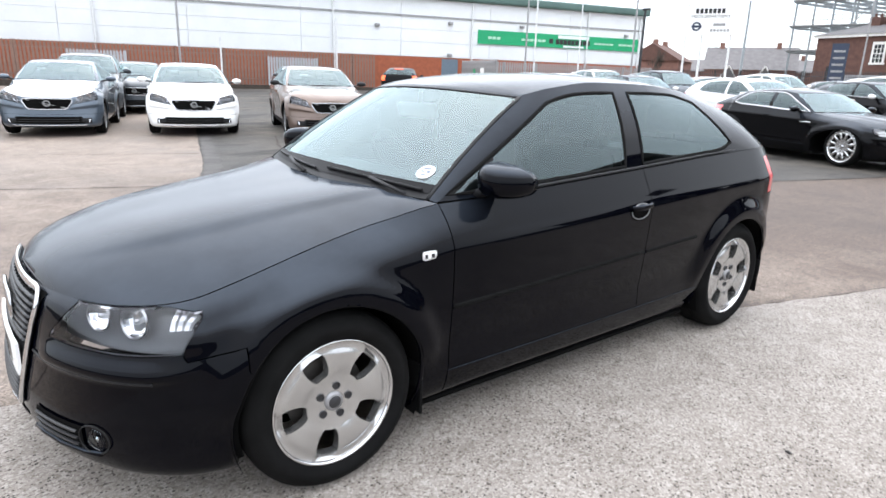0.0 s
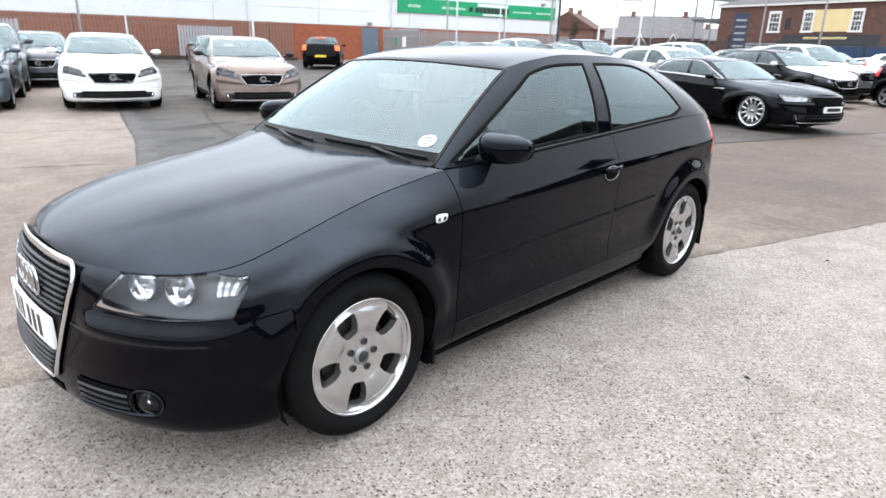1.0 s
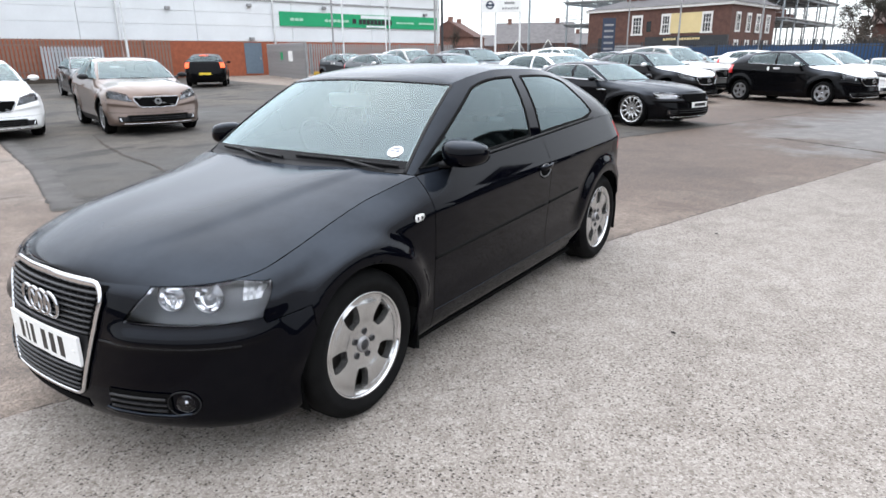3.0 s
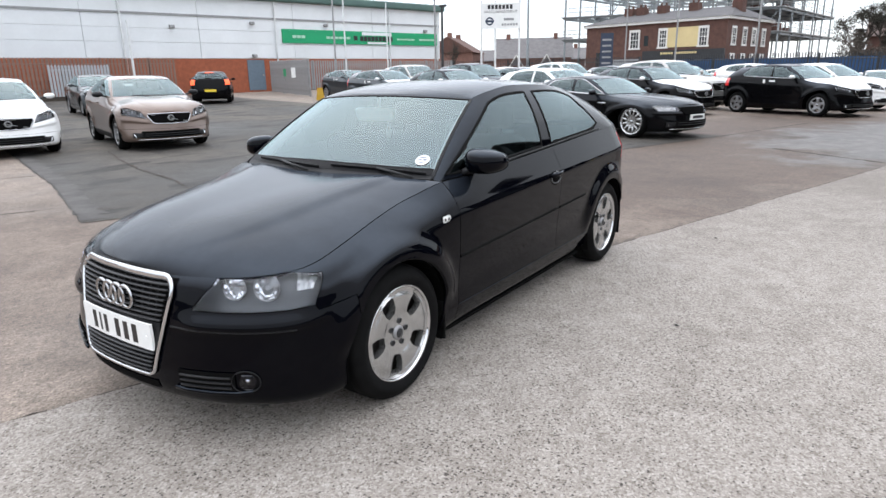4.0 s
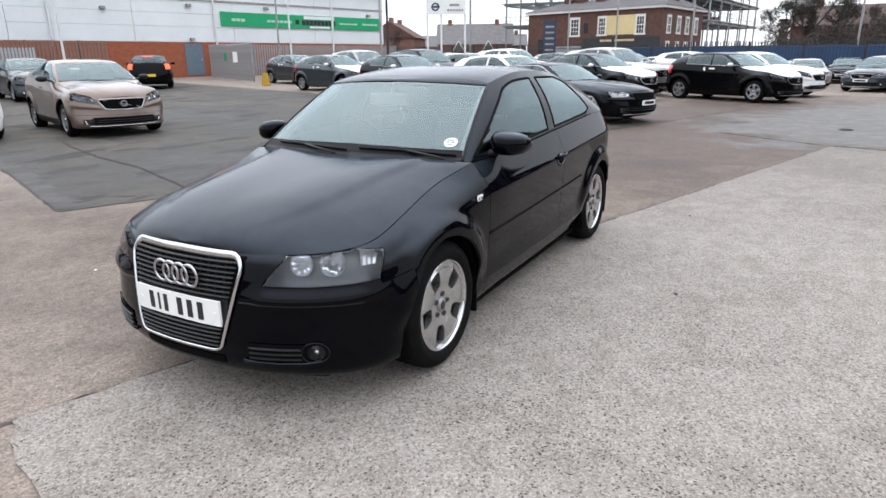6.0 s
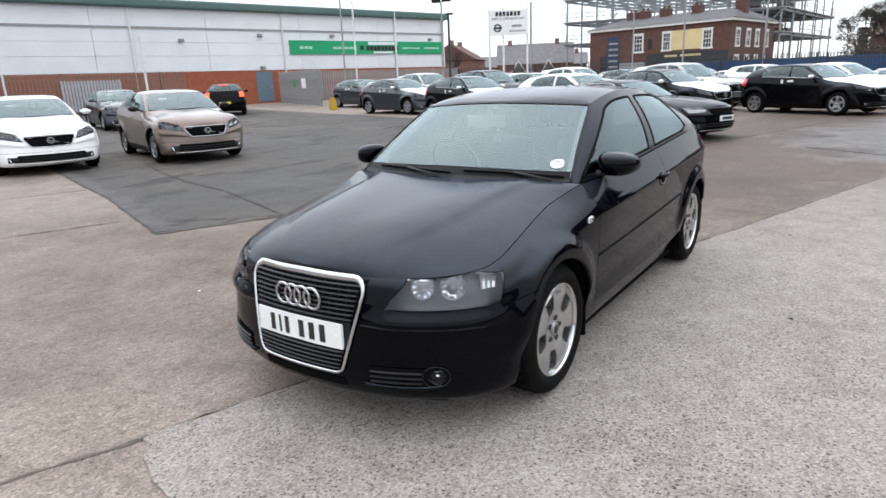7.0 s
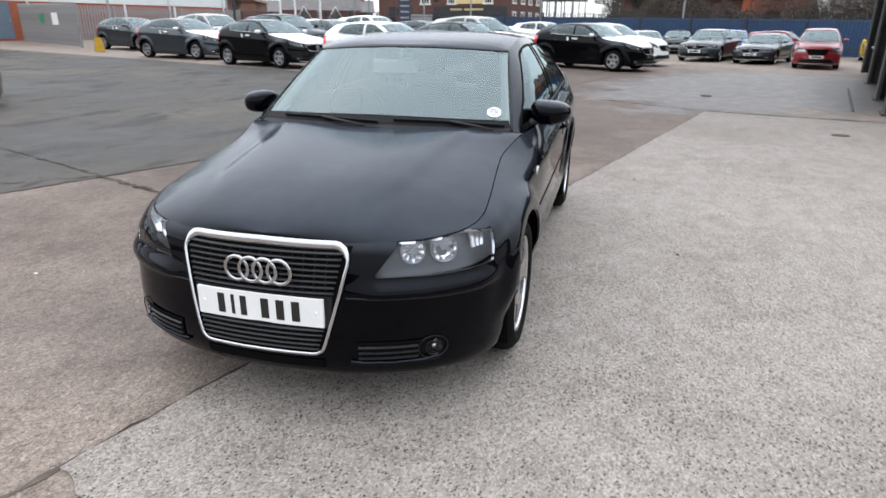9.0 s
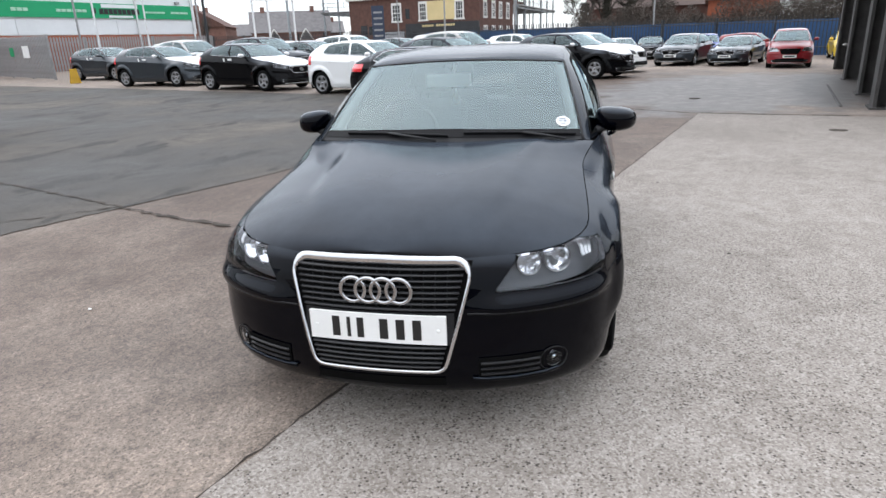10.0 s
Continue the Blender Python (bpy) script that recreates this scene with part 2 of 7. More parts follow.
def concrete(name):
    """Brownish worn yard concrete with broom streaks, stains and damp patches."""
    m, nt, b = nodes_of(name)
    v = texco(nt)
    n1 = noise_tex(nt, v, 0.35, 7, 0.6)
    n2 = noise_tex(nt, v, 2.6, 7, 0.7)
    n3 = noise_tex(nt, v, 55, 4)
    mp = nt.nodes.new("ShaderNodeMapping")
    mp.inputs["Rotation"].default_value = (0, 0, radians(-16))
    mp.inputs["Scale"].default_value = (0.6, 9.0, 1)
    nt.links.new(v, mp.inputs["Vector"])
    n4 = noise_tex(nt, mp.outputs[0], 3, 5)
    col = ramp(nt, n2, [(0.25, (0.184, 0.146, 0.118)), (0.5, (0.250, 0.204, 0.169)), (0.78, (0.320, 0.269, 0.229))])
    col = mix(nt, 1.0, col, ramp(nt, n1, [(0.34, (0.60, 0.575, 0.56)), (0.47, (0.92, 0.90, 0.89)), (0.7, (1.08, 1.07, 1.06))]), 'MULTIPLY')
    col = mix(nt, 0.7, col, ramp(nt, n3, [(0.3, (0.62,) * 3), (0.65, (1.1,) * 3)]), 'MULTIPLY')
    col = mix(nt, 0.45, col, ramp(nt, n4, [(0.3, (0.75,) * 3), (0.65, (1.08,) * 3)]), 'MULTIPLY')
    col = mix(nt, 0.8, col, ramp(nt, noise_tex(nt, v, 16, 5, 0.65), [(0.34, (0.74,) * 3), (0.5, (1.0,) * 3), (0.68, (1.14,) * 3)]), 'MULTIPLY')
    wv = nt.nodes.new("ShaderNodeTexWave")
    wv.inputs["Scale"].default_value = 5.5
    wv.inputs["Distortion"].default_value = 3.5
    wv.inputs["Detail"].default_value = 3.0
    wv.inputs["Detail Scale"].default_value = 2.0
    mp2 = nt.nodes.new("ShaderNodeMapping")
    mp2.inputs["Rotation"].default_value = (0, 0, radians(74))
    nt.links.new(v, mp2.inputs["Vector"])
    nt.links.new(mp2.outputs[0], wv.inputs["Vector"])
    mask = ramp(nt, noise_tex(nt, v, 0.5, 4), [(0.42, (0.0,) * 3), (0.58, (0.12,) * 3)])
    col = mix(nt, mask, col, mix(nt, 1.0, col, ramp(nt, wv.outputs["Fac"], [(0.1, (0.62,) * 3), (0.6, (1.08,) * 3)]), 'MULTIPLY'))
    gr = nt.nodes.new("ShaderNodeTexVoronoi")
    gr.inputs["Scale"].default_value = 92
    nt.links.new(v, gr.inputs["Vector"])
    gs = nt.nodes.new("ShaderNodeSeparateColor")
    nt.links.new(gr.outputs["Color"], gs.inputs[0])
    col = mix(nt, 0.8, col, ramp(nt, gs.outputs[0], [(0.0, (0.66,) * 3), (0.3, (0.95,) * 3), (0.7, (1.05,) * 3), (1.0, (1.38, 1.35, 1.32))]), 'MULTIPLY')
    spk = noise_tex(nt, v, 120, 3)
    col = mix(nt, 0.7, col, ramp(nt, spk, [(0.36, (0.26,) * 3), (0.45, (0.95,) * 3), (0.60, (1.14,) * 3), (0.70, (1.6,) * 3)]), 'MULTIPLY')
    # rain-wet stretches: a brown one beside the slab, a smooth grey one past its end
    def stretch(x, y, deg, a, c, lo, hi, ns=0.8):
        mw = nt.nodes.new("ShaderNodeMapping")
        mw.vector_type = 'TEXTURE'
        mw.inputs["Location"].default_value = (x, y, 0)
        mw.inputs["Rotation"].default_value = (0, 0, radians(deg))
        mw.inputs["Scale"].default_value = (a, c, 1000)
        nt.links.new(v, mw.inputs["Vector"])
        ln = nt.nodes.new("ShaderNodeVectorMath")
        ln.operation = 'LENGTH'
        nt.links.new(mw.outputs[0], ln.inputs[0])
        am = nt.nodes.new("ShaderNodeMath")
        am.operation = 'MULTIPLY_ADD'
        nt.links.new(noise_tex(nt, v, ns, 8, 0.65), am.inputs[0])
        am.inputs[1].default_value = 1.4
        nt.links.new(ln.outputs["Value"], am.inputs[2])
        mr = nt.nodes.new("ShaderNodeMapRange")
        nt.links.new(am.outputs[0], mr.inputs["Value"])
        mr.inputs["From Min"].default_value = lo
        mr.inputs["From Max"].default_value = hi
        mr.inputs["To Min"].default_value = 1.0
        mr.inputs["To Max"].default_value = 0.0
        return mr.outputs[0]
    brown = stretch(10.8, 0.2, -18, 9.5, 3.6, 1.55, 2.25)
    wet = stretch(15.2, -5.0, -28, 6.2, 3.7, 1.55, 1.80)
    col = mix(nt, brown, col, mix(nt, 1.0, col, (0.38, 0.318, 0.285), 'MULTIPLY'))
    rake = stretch(0.3, 6.7, -20, 1.5, 1.7, 1.2, 1.9)
    col = mix(nt, rake, col, mix(nt, 1.0, col, ramp(nt, wv.outputs["Fac"], [(0.1, (0.55,) * 3), (0.6, (1.12,) * 3)]), 'MULTIPLY'))
    for x, y, deg, half, w in ((1.6, -0.33, -16.5, 3.0, 0.10), (-4.5, 1.81, -21.6, 3.3, 0.035)):
        col = mix(nt, stretch(x, y, deg, half, w, 0.9, 1.9, 6.0), col, mix(nt, 1.0, col, (0.60, 0.58, 0.57), 'MULTIPLY'))
    grey = mix(nt, 0.7, mix(nt, 1.0, col, (0.92, 0.93, 0.93), 'MULTIPLY'), ramp(nt, n2, [(0.36, (0.028, 0.025, 0.022)), (0.5, (0.062, 0.056, 0.051)), (0.64, (0.128, 0.118, 0.109))]))
    col = mix(nt, wet, col, grey)
    grime = stretch(15.0, -7.0, -15.5, 6.0, 1.15, 1.3, 2.0, 1.6)
    col = mix(nt, grime, col, mix(nt, 1.0, col, (0.42, 0.41, 0.41), 'MULTIPLY'))
    val(nt, b.inputs["Base Color"], col)
    dry = ramp(nt, n1, [(0.3, (0.55,) * 3), (0.55, (0.85,) * 3)])
    val(nt, b.inputs["Roughness"], mix(nt, wet, mix(nt, brown, dry, (0.72, 0.72, 0.72)), (0.50, 0.50, 0.50)))
    bump(nt, b, n3, 0.35, 0.006)
    return m


def asphalt(name):
    m, nt, b = nodes_of(name)
    v = texco(nt)
    n1 = noise_tex(nt, v, 0.28, 8, 0.62)
    n2 = noise_tex(nt, v, 75, 4, 0.7)
    n3 = noise_tex(nt, v, 2.4, 7, 0.68)
    mp = nt.nodes.new("ShaderNodeMapping")
    mp.inputs["Rotation"].default_value = (0, 0, radians(20))
    mp.inputs["Scale"].default_value = (0.6, 1.35, 1)
    nt.links.new(v, mp.inputs["Vector"])
    n4 = noise_tex(nt, mp.outputs[0], 0.9, 6, 0.6)
    col = ramp(nt, n1, [(0.34, (0.034, 0.031, 0.028)), (0.47, (0.050, 0.045, 0.040)), (0.55, (0.074, 0.065, 0.056)), (0.68, (0.120, 0.103, 0.086))])
    col = mix(nt, 0.85, col, ramp(nt, n2, [(0.3, (0.5,) * 3), (0.7, (1.4,) * 3)]), 'MULTIPLY')
    col = mix(nt, 0.85, col, ramp(nt, n3, [(0.32, (0.62,) * 3), (0.5, (1.0,) * 3), (0.7, (1.2,) * 3)]), 'MULTIPLY')
    col = mix(nt, ramp(nt, n4, [(0.555, (0,) * 3), (0.60, (0.85,) * 3)]), col, (0.021, 0.019, 0.017))
    val(nt, b.inputs["Base Color"], col)
    b.inputs["Specular IOR Level"].default_value = 0.35
    val(nt, b.inputs["Roughness"], ramp(nt, n1, [(0.3, (0.55,) * 3), (0.6, (0.85,) * 3)]))
    bump(nt, b, n2, 0.5, 0.006)
    return m


M_AGG = aggregate("exposed_aggregate")
M_CONC = concrete("yard_concrete")
M_ASPH = asphalt("old_asphalt")
M_STAIN = plain("filled_joint", (0.125, 0.103, 0.086), 0.85, grain=0.45, scale=7, spec=0.2)
M_JOINT = plain("tar_joint", (0.062, 0.051, 0.042), 0.85, grain=0.45, scale=9, spec=0.2)
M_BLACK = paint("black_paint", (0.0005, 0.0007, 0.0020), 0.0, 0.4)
M_TRIM = plain("black_plastic", (0.010, 0.010, 0.011), 0.5, grain=0.2, scale=30, spec=0.25)
M_DARK = plain("dark_inside", (0.004, 0.004, 0.004), 0.95, grain=0.2, spec=0.05)
M_RUBBER = plain("tyre_rubber", (0.0065, 0.0065, 0.0065), 0.8, grain=0.3, scale=12, spec=0.08)
M_ALLOY = plain("silver_alloy", (0.50, 0.495, 0.488), 0.25, 0.88, grain=0.08, scale=9)
M_BOLT = plain("bolt_steel", (0.045, 0.045, 0.048), 0.4, 0.5, grain=0.1)
M_ALLOYD = plain("dark_alloy", (0.27, 0.27, 0.275), 0.35, 0.6, grain=0.1, scale=9)
M_DISC = plain("brake_steel", (0.055, 0.050, 0.046), 0.5, 0.5, grain=0.2, scale=20)
M_POLISH = plain("polished_chrome", (0.62, 0.62, 0.63), 0.07, 1.0, grain=0.04)
M_CHROME = plain("satin_chrome", (0.46, 0.46, 0.47), 0.10, 1.0, grain=0.05)
M_SLAT = plain("grille_plastic", (0.010, 0.0105, 0.012), 0.42, grain=0.2, scale=30, spec=0.5)
M_GLASS = glass("clear_glass", (0.76, 0.87, 0.87), 2.15)
M_TINT = glass("tinted_glass", (0.40, 0.50, 0.505), 1.68)
M_LENS = glass("lamp_lens", (0.90, 0.91, 0.92), 1.42, 0.0, (0.95, 0.96, 1.0))
M_LAMP = plain("lamp_housing", (0.080, 0.082, 0.087), 0.32, 0.4, grain=0.1)
M_REFLD = plain("indicator_facets", (0.66, 0.66, 0.67), 0.30, 0.9, grain=0.15, scale=40)
M_REFL = plain("lamp_reflector", (0.88, 0.885, 0.90), 0.14, 1.0, grain=0.03)
M_RED = plain("red_lens", (0.75, 0.016, 0.02), 0.3, grain=0.1, coat=1.0)
M_PLATE = plain("plate_white", (0.80, 0.80, 0.78), 0.35, grain=0.04)
M_PLATEY = plain("plate_yellow", (0.75, 0.55, 0.04), 0.35, grain=0.04)
M_INK = plain("ink_black", (0.012, 0.012, 0.012), 0.4, grain=0.1)
M_SEAT = plain("seat_cloth", (0.05, 0.05, 0.055), 0.9, grain=0.3, scale=40)
M_STEEL = plain("brake_steel", (0.07, 0.06, 0.052), 0.5, 0.8, grain=0.3, scale=20)
M_PAPER = plain("paper_white", (0.78, 0.78, 0.76), 0.7, grain=0.05)
P_WHITE = paint("white_paint", (0.78, 0.78, 0.77), 0.0, 0.4, 0.03)
P_TAN = paint("bronze_paint", (0.150, 0.108, 0.088), 0.55, 0.38, 0.2)
P_BLUE = paint("slate_blue_paint", (0.07, 0.09, 0.115), 0.5, 0.38)
P_GREY = paint("grey_paint", (0.030, 0.037, 0.044), 0.5, 0.38)
P_SILVER = paint("silver_paint", (0.34, 0.335, 0.32), 0.6, 0.35, 0.15)
P_BLACK2 = paint("deep_black_paint", (0.003, 0.003, 0.0035), 0.0, 0.35)
P_RED = paint("red_paint", (0.20, 0.010, 0.014), 0.1, 0.35, 0.1)
P_ROYAL = paint("royal_blue_paint", (0.02, 0.06, 0.28), 0.2, 0.35, 0.1)
P_YELLOW = paint("yellow_paint", (0.62, 0.42, 0.02), 0.0, 0.4, 0.05)
M_FILM = plain("white_film", (0.80, 0.81, 0.82), 0.35, grain=0.05, scale=3)


# ---------- mesh helpers ----------
def part(name, bm, material, parent=None, label="", smooth=False, kind=""):
    me = bpy.data.meshes.new(name)
    bm.normal_update()
    bm.to_mesh(me)
    bm.free()
    me.materials.append(material)
    if smooth:
        for p in me.polygons:
            p.use_smooth = True
    ob = new(name, me)
    if parent:
        ob.parent = parent
    if label:
        ob["label"] = label
    if kind:
        ob["kind"] = kind
    return ob


def thing(name, label, category, group="", kind="", m=None):
    e = new(name)
    e.empty_display_size = 0.2
    if m is not None:
        e.matrix_world = m
    return tagged(e, label, category, group, kind)


def box(bm, lo, hi, m=None, bevel=0.0):
    c = [(a + b) / 2 for a, b in zip(lo, hi)]
    s = [abs(b - a) for a, b in zip(lo, hi)]
    mm = Matrix.Translation(c) @ Matrix.Diagonal((*s, 1))
    r = bmesh.ops.create_cube(bm, size=1, matrix=(m @ mm) if m is not None else mm)
    if bevel:
        es = list({e for v in r["verts"] for e in v.link_edges})
        bmesh.ops.bevel(bm, geom=es, offset=bevel, segments=2, affect='EDGES', profile=0.5)
    return r["verts"]


def boxed(lo, hi, m=None, bevel=0.0):
    bm = bmesh.new()
    box(bm, lo, hi, m, bevel)
    return bm


def tube(bm, a, b, r, seg=10, r2=None):
    a, b = Vector(a), Vector(b)
    d = b - a
    m = Matrix.Translation((a + b) / 2) @ d.to_track_quat("Z", "Y").to_matrix().to_4x4()
    bmesh.ops.create_cone(bm, cap_ends=True, segments=seg, radius1=r, radius2=r if r2 is None else r2, depth=d.length, matrix=m)


def lathe(bm, prof, seg=48, m=None, axis="Y"):
    """Turn a profile of (radius, offset along the axis) round the axis."""
    rings = []
    for r, o in prof:
        ring = []
        for i in range(seg):
            a = 2 * math.pi * i / seg
            p = Vector((r * math.cos(a), o, r * math.sin(a))) if axis == "Y" else Vector((r * math.cos(a), r * math.sin(a), o))
            ring.append(bm.verts.new(m @ p if m is not None else p))
        rings.append(ring)
    for r0, r1 in zip(rings, rings[1:]):
        for i in range(seg):
            bm.faces.new((r0[i], r0[(i + 1) % seg], r1[(i + 1) % seg], r1[i]))
    return rings


def sm(x, xs, ys):
    """Smooth monotone curve through a few knots."""
    if x <= xs[0]:
        return ys[0]
    if x >= xs[-1]:
        return ys[-1]
    n = len(xs)
    h = [xs[i + 1] - xs[i] for i in range(n - 1)]
    d = [(ys[i + 1] - ys[i]) / h[i] for i in range(n - 1)]
    g = [d[0]] + [0.0 if d[i - 1] * d[i] <= 0 else 2 * d[i - 1] * d[i] / (d[i - 1] + d[i]) for i in range(1, n - 1)] + [d[-1]]
    i = max(j for j in range(n - 1) if xs[j] <= x)
    t = (x - xs[i]) / h[i]
    return ((1 + 2 * t) * (1 - t) ** 2 * ys[i] + t * (1 - t) ** 2 * h[i] * g[i] + t * t * (3 - 2 * t) * ys[i + 1] + t * t * (t - 1) * h[i] * g[i + 1])


def step(x, a, b):
    t = min(1, max(0, (x - a) / (b - a)))
    return t * t * (3 - 2 * t)


def rise(x, y):
    """Height of the yard, which climbs gently away from the black car."""
    d = 0.75 * x + 0.66 * y - 6
    return 0.013 * 0.5 * (d + math.sqrt(d * d + 9)) if d > -60 else 0.0


# ---------- cars ----------
RIM_X = (-0.80, -0.62, -0.45, -0.30, 0.0, 0.3, 0.5, 1.0, 1.7, 2.4, 2.9, 3.2)
RIM_Z = (0.705, 0.708, 0.722, 0.758, 0.832, 0.896, 0.941, 0.966, 1.000, 1.033, 1.048, 1.05)
LEV_T = (0, 0.04, 0.10, 0.20, 0.30, 0.40, 0.50, 0.60, 0.68, 0.75, 0.80, 0.84, 0.90, 0.95, 1.0)
SIDE_W = (0.76, 0.815, 0.838, 0.862, 0.858, 0.866, 0.873, 0.878, 0.8825, 0.886, 0.889, 0.875, 0.852, 0.832, 0.812)
FEND_W = (0.79, 0.828, 0.846, 0.856, 0.861, 0.866, 0.870, 0.872, 0.869, 0.864, 0.860, 0.855, 0.826, 0.778, 0.715)
NOSE_X = (-0.73, -0.795, -0.828, -0.847, -0.850, -0.845, -0.836, -0.827, -0.819, -0.811, -0.806, -0.801, -0.793, -0.784, -0.765)
TAIL_X = (3.18, 3.25, 3.30, 3.335, 3.346, 3.346, 3.336, 3.318, 3.300, 3.282, 3.268, 3.255, 3.235, 3.215, 3.19)
XA, XB = -0.30, 2.72


def shoulder(t, y):
    """How far the bumper's shoulder stands out under the lamps."""
    return 0.021 * step(t, 0.615, 0.668) * (1 - step(t, 0.672, 0.80)) * step(abs(y), 0.345, 0.44)


def tub_point(x_or_th, t, zone):
    """A point of the lower body (one half): zone 0 nose, 1 flank, 2 tail."""
    nf, nr = 2.15, 2.7
    if zone == 0:
        th = x_or_th
        if t > 0.70:
            # lean the lamp's inner edge, let its top edge fall away outwards
            lean = sm(t, (0.70, 0.78, 0.94, 1.0), (0.0, -0.04, 0.15, 0.15))
            th += lean * max(0.0, 1 - (th - 0.545) / 0.90 if th > 0.545 else 1 - (0.545 - th) / 0.4)
            th += sm(t, (0.70, 0.78, 0.94, 1.0), (0.0, -0.055, 0.075, 0.075)) * max(0.0, 1 - abs(th - 1.305) / 0.205)
            k = step(th, 1.20, 1.40)
            t = sm(t, (0.0, 0.78, 0.94, 1.0), (0.0, 0.78, 0.997 - 0.042 * k, 1.0))
        c, s = math.cos(th), math.sin(th)
        x0 = sm(t, LEV_T, NOSE_X)
        x = x0 + (XA - x0) * (1 - max(c, 0) ** (2 / nf))
        k = max(s, 0) ** (2 / nf)
    elif zone == 2:
        c, s = math.cos(x_or_th), math.sin(x_or_th)
        x0 = sm(t, LEV_T, TAIL_X)
        x = x0 - (x0 - XB) * (1 - max(c, 0) ** (2 / nr))
        k = max(s, 0) ** (2 / nr)
    else:
        x, k = x_or_th, 1.0
    f = step(x, 0.15, 0.75)
    w = sm(t, LEV_T, FEND_W) * (1 - f) + sm(t, LEV_T, SIDE_W) * f
    # the bonnet's edge runs wider towards the lamps
    w += 0.045 * step(t, 0.88, 1.0) * (1 - step(x, -0.40, 0.30))
    w *= 1 - 0.022 * ((x - 1.2) / 1.6) ** 2 * (0.3 + 0.7 * t) + 0.004
    zb = 0.165 + 0.03 * step(x, 2.6, 3.2)
    z = zb + (sm(x, RIM_X, RIM_Z) - zb) * t
    y = w * k
    if zone == 0:
        b = shoulder(t, y) * (1 - step(x_or_th, 1.08, 1.42))
        x, y = x - b * c, y + b * s
    return Vector((x, y, z))


def rim_y(x):
    """Half width of the body's upper rim at a place along the car, round the tail too."""
    if x <= XB:
        return tub_point(x, 1, 1).y
    c = min(1.0, (x - XB) / (TAIL_X[-1] - XB)) ** 1.35
    return tub_point(x, 1, 1).y * max(0.0, 1 - c * c) ** 0.37


MID_X = [XA + 0.0001] + [-0.27, -0.235, -0.20] + [-0.36 + 0.04 * i for i in range(5, 20)] + [0.48] + [0.52 + 0.06 * i for i in range(19)] + [1.665] + [1.72 + 0.06 * i for i in range(7)] + [2.16 + 0.04 * i for i in range(14)]
MID_X += [-0.26 + 0.02 * i for i in range(36)] + [2.14 + 0.04 * i for i in range(14)]
MID_X = sorted({round(x, 4) for x in MID_X if x < XB - 0.01})
TS = sorted(set([0, 0.02, 0.04, 0.07, 0.10] + [round(0.14 + 0.04 * i, 3) for i in range(21)] + [0.56, 0.60, 0.64, 0.68, 0.72, 0.755, 0.765, 0.80, 0.84, 0.88, 0.92, 0.965, 1.0]))
NTH = 26
STATIONS = [(math.pi / 2 * i / NTH, 0) for i in range(NTH)] + [(x, 1) for x in MID_X] + [(math.pi / 2 * (1 - i / 20), 2) for i in range(21)]


def flare(d):
    """How far the wheel arch stands out at a distance from its edge."""
    return 0.033 * (1 - step(d, 0.038, 0.128))


def panel(name, verts, faces, material, parent, fmap, gap=0.0022, flange=0.014, label="", merge=True):
    """Sheet-metal panel: its edge drawn in a little for the shut line and turned inwards."""
    bm = bmesh.new()
    bv = {}
    for f in faces:
        idx = []
        for k in f:
            if k not in bv:
                bv[k] = bm.verts.new(verts[k])
            if not idx or bv[k] is not idx[-1]:
                idx.append(bv[k])
        if len(set(idx)) >= 3:
            bm.faces.new(idx)
    if merge:
        bmesh.ops.remove_doubles(bm, verts=bm.verts, dist=0.0006)
        bmesh.ops.dissolve_degenerate(bm, dist=0.0004, edges=bm.edges)
    bmesh.ops.recalc_face_normals(bm, faces=bm.faces)
    bm.normal_update()
    cen = sum((v.co for v in bm.verts), Vector()) / max(1, len(bm.verts))
    out = sum((f.normal.dot(f.calc_center_median() - Vector((1.25, 0, 0.45))) * f.calc_area() for f in bm.faces))
    if out < 0:
        bmesh.ops.reverse_faces(bm, faces=bm.faces)
        bm.normal_update()
    be = [e for e in bm.edges if e.is_boundary]
    bvs = {v for e in be for v in e.verts}
    nrm = {v: v.normal.copy() for v in bvs}
    if gap:
        mv = {}
        for v in bvs:
            d = Vector()
            for f in v.link_faces:
                d += f.calc_center_median() - v.co
            d -= d.dot(nrm[v]) * nrm[v]
            if d.length > 1e-6 and abs(v.co.y) > 0.0005:
                mv[v] = d.normalized() * gap
        for v, d in mv.items():
            v.co += d
    if flange:
        for e in be:
            e.smooth = False
        r = bmesh.ops.extrude_edge_only(bm, edges=be)
        nv = [g for g in r["geom"] if isinstance(g, bmesh.types.BMVert)]
        for v in nv:
            near = [e.other_vert(v) for e in v.link_edges if e.other_vert(v) in nrm]
            n = nrm[near[0]] if near else Vector((0, 0, 1))
            v.co -= n * flange
    if fmap:
        for v in bm.verts:
            v.co = fmap(v.co)
    return part(name, bm, material, parent, label, smooth=True)


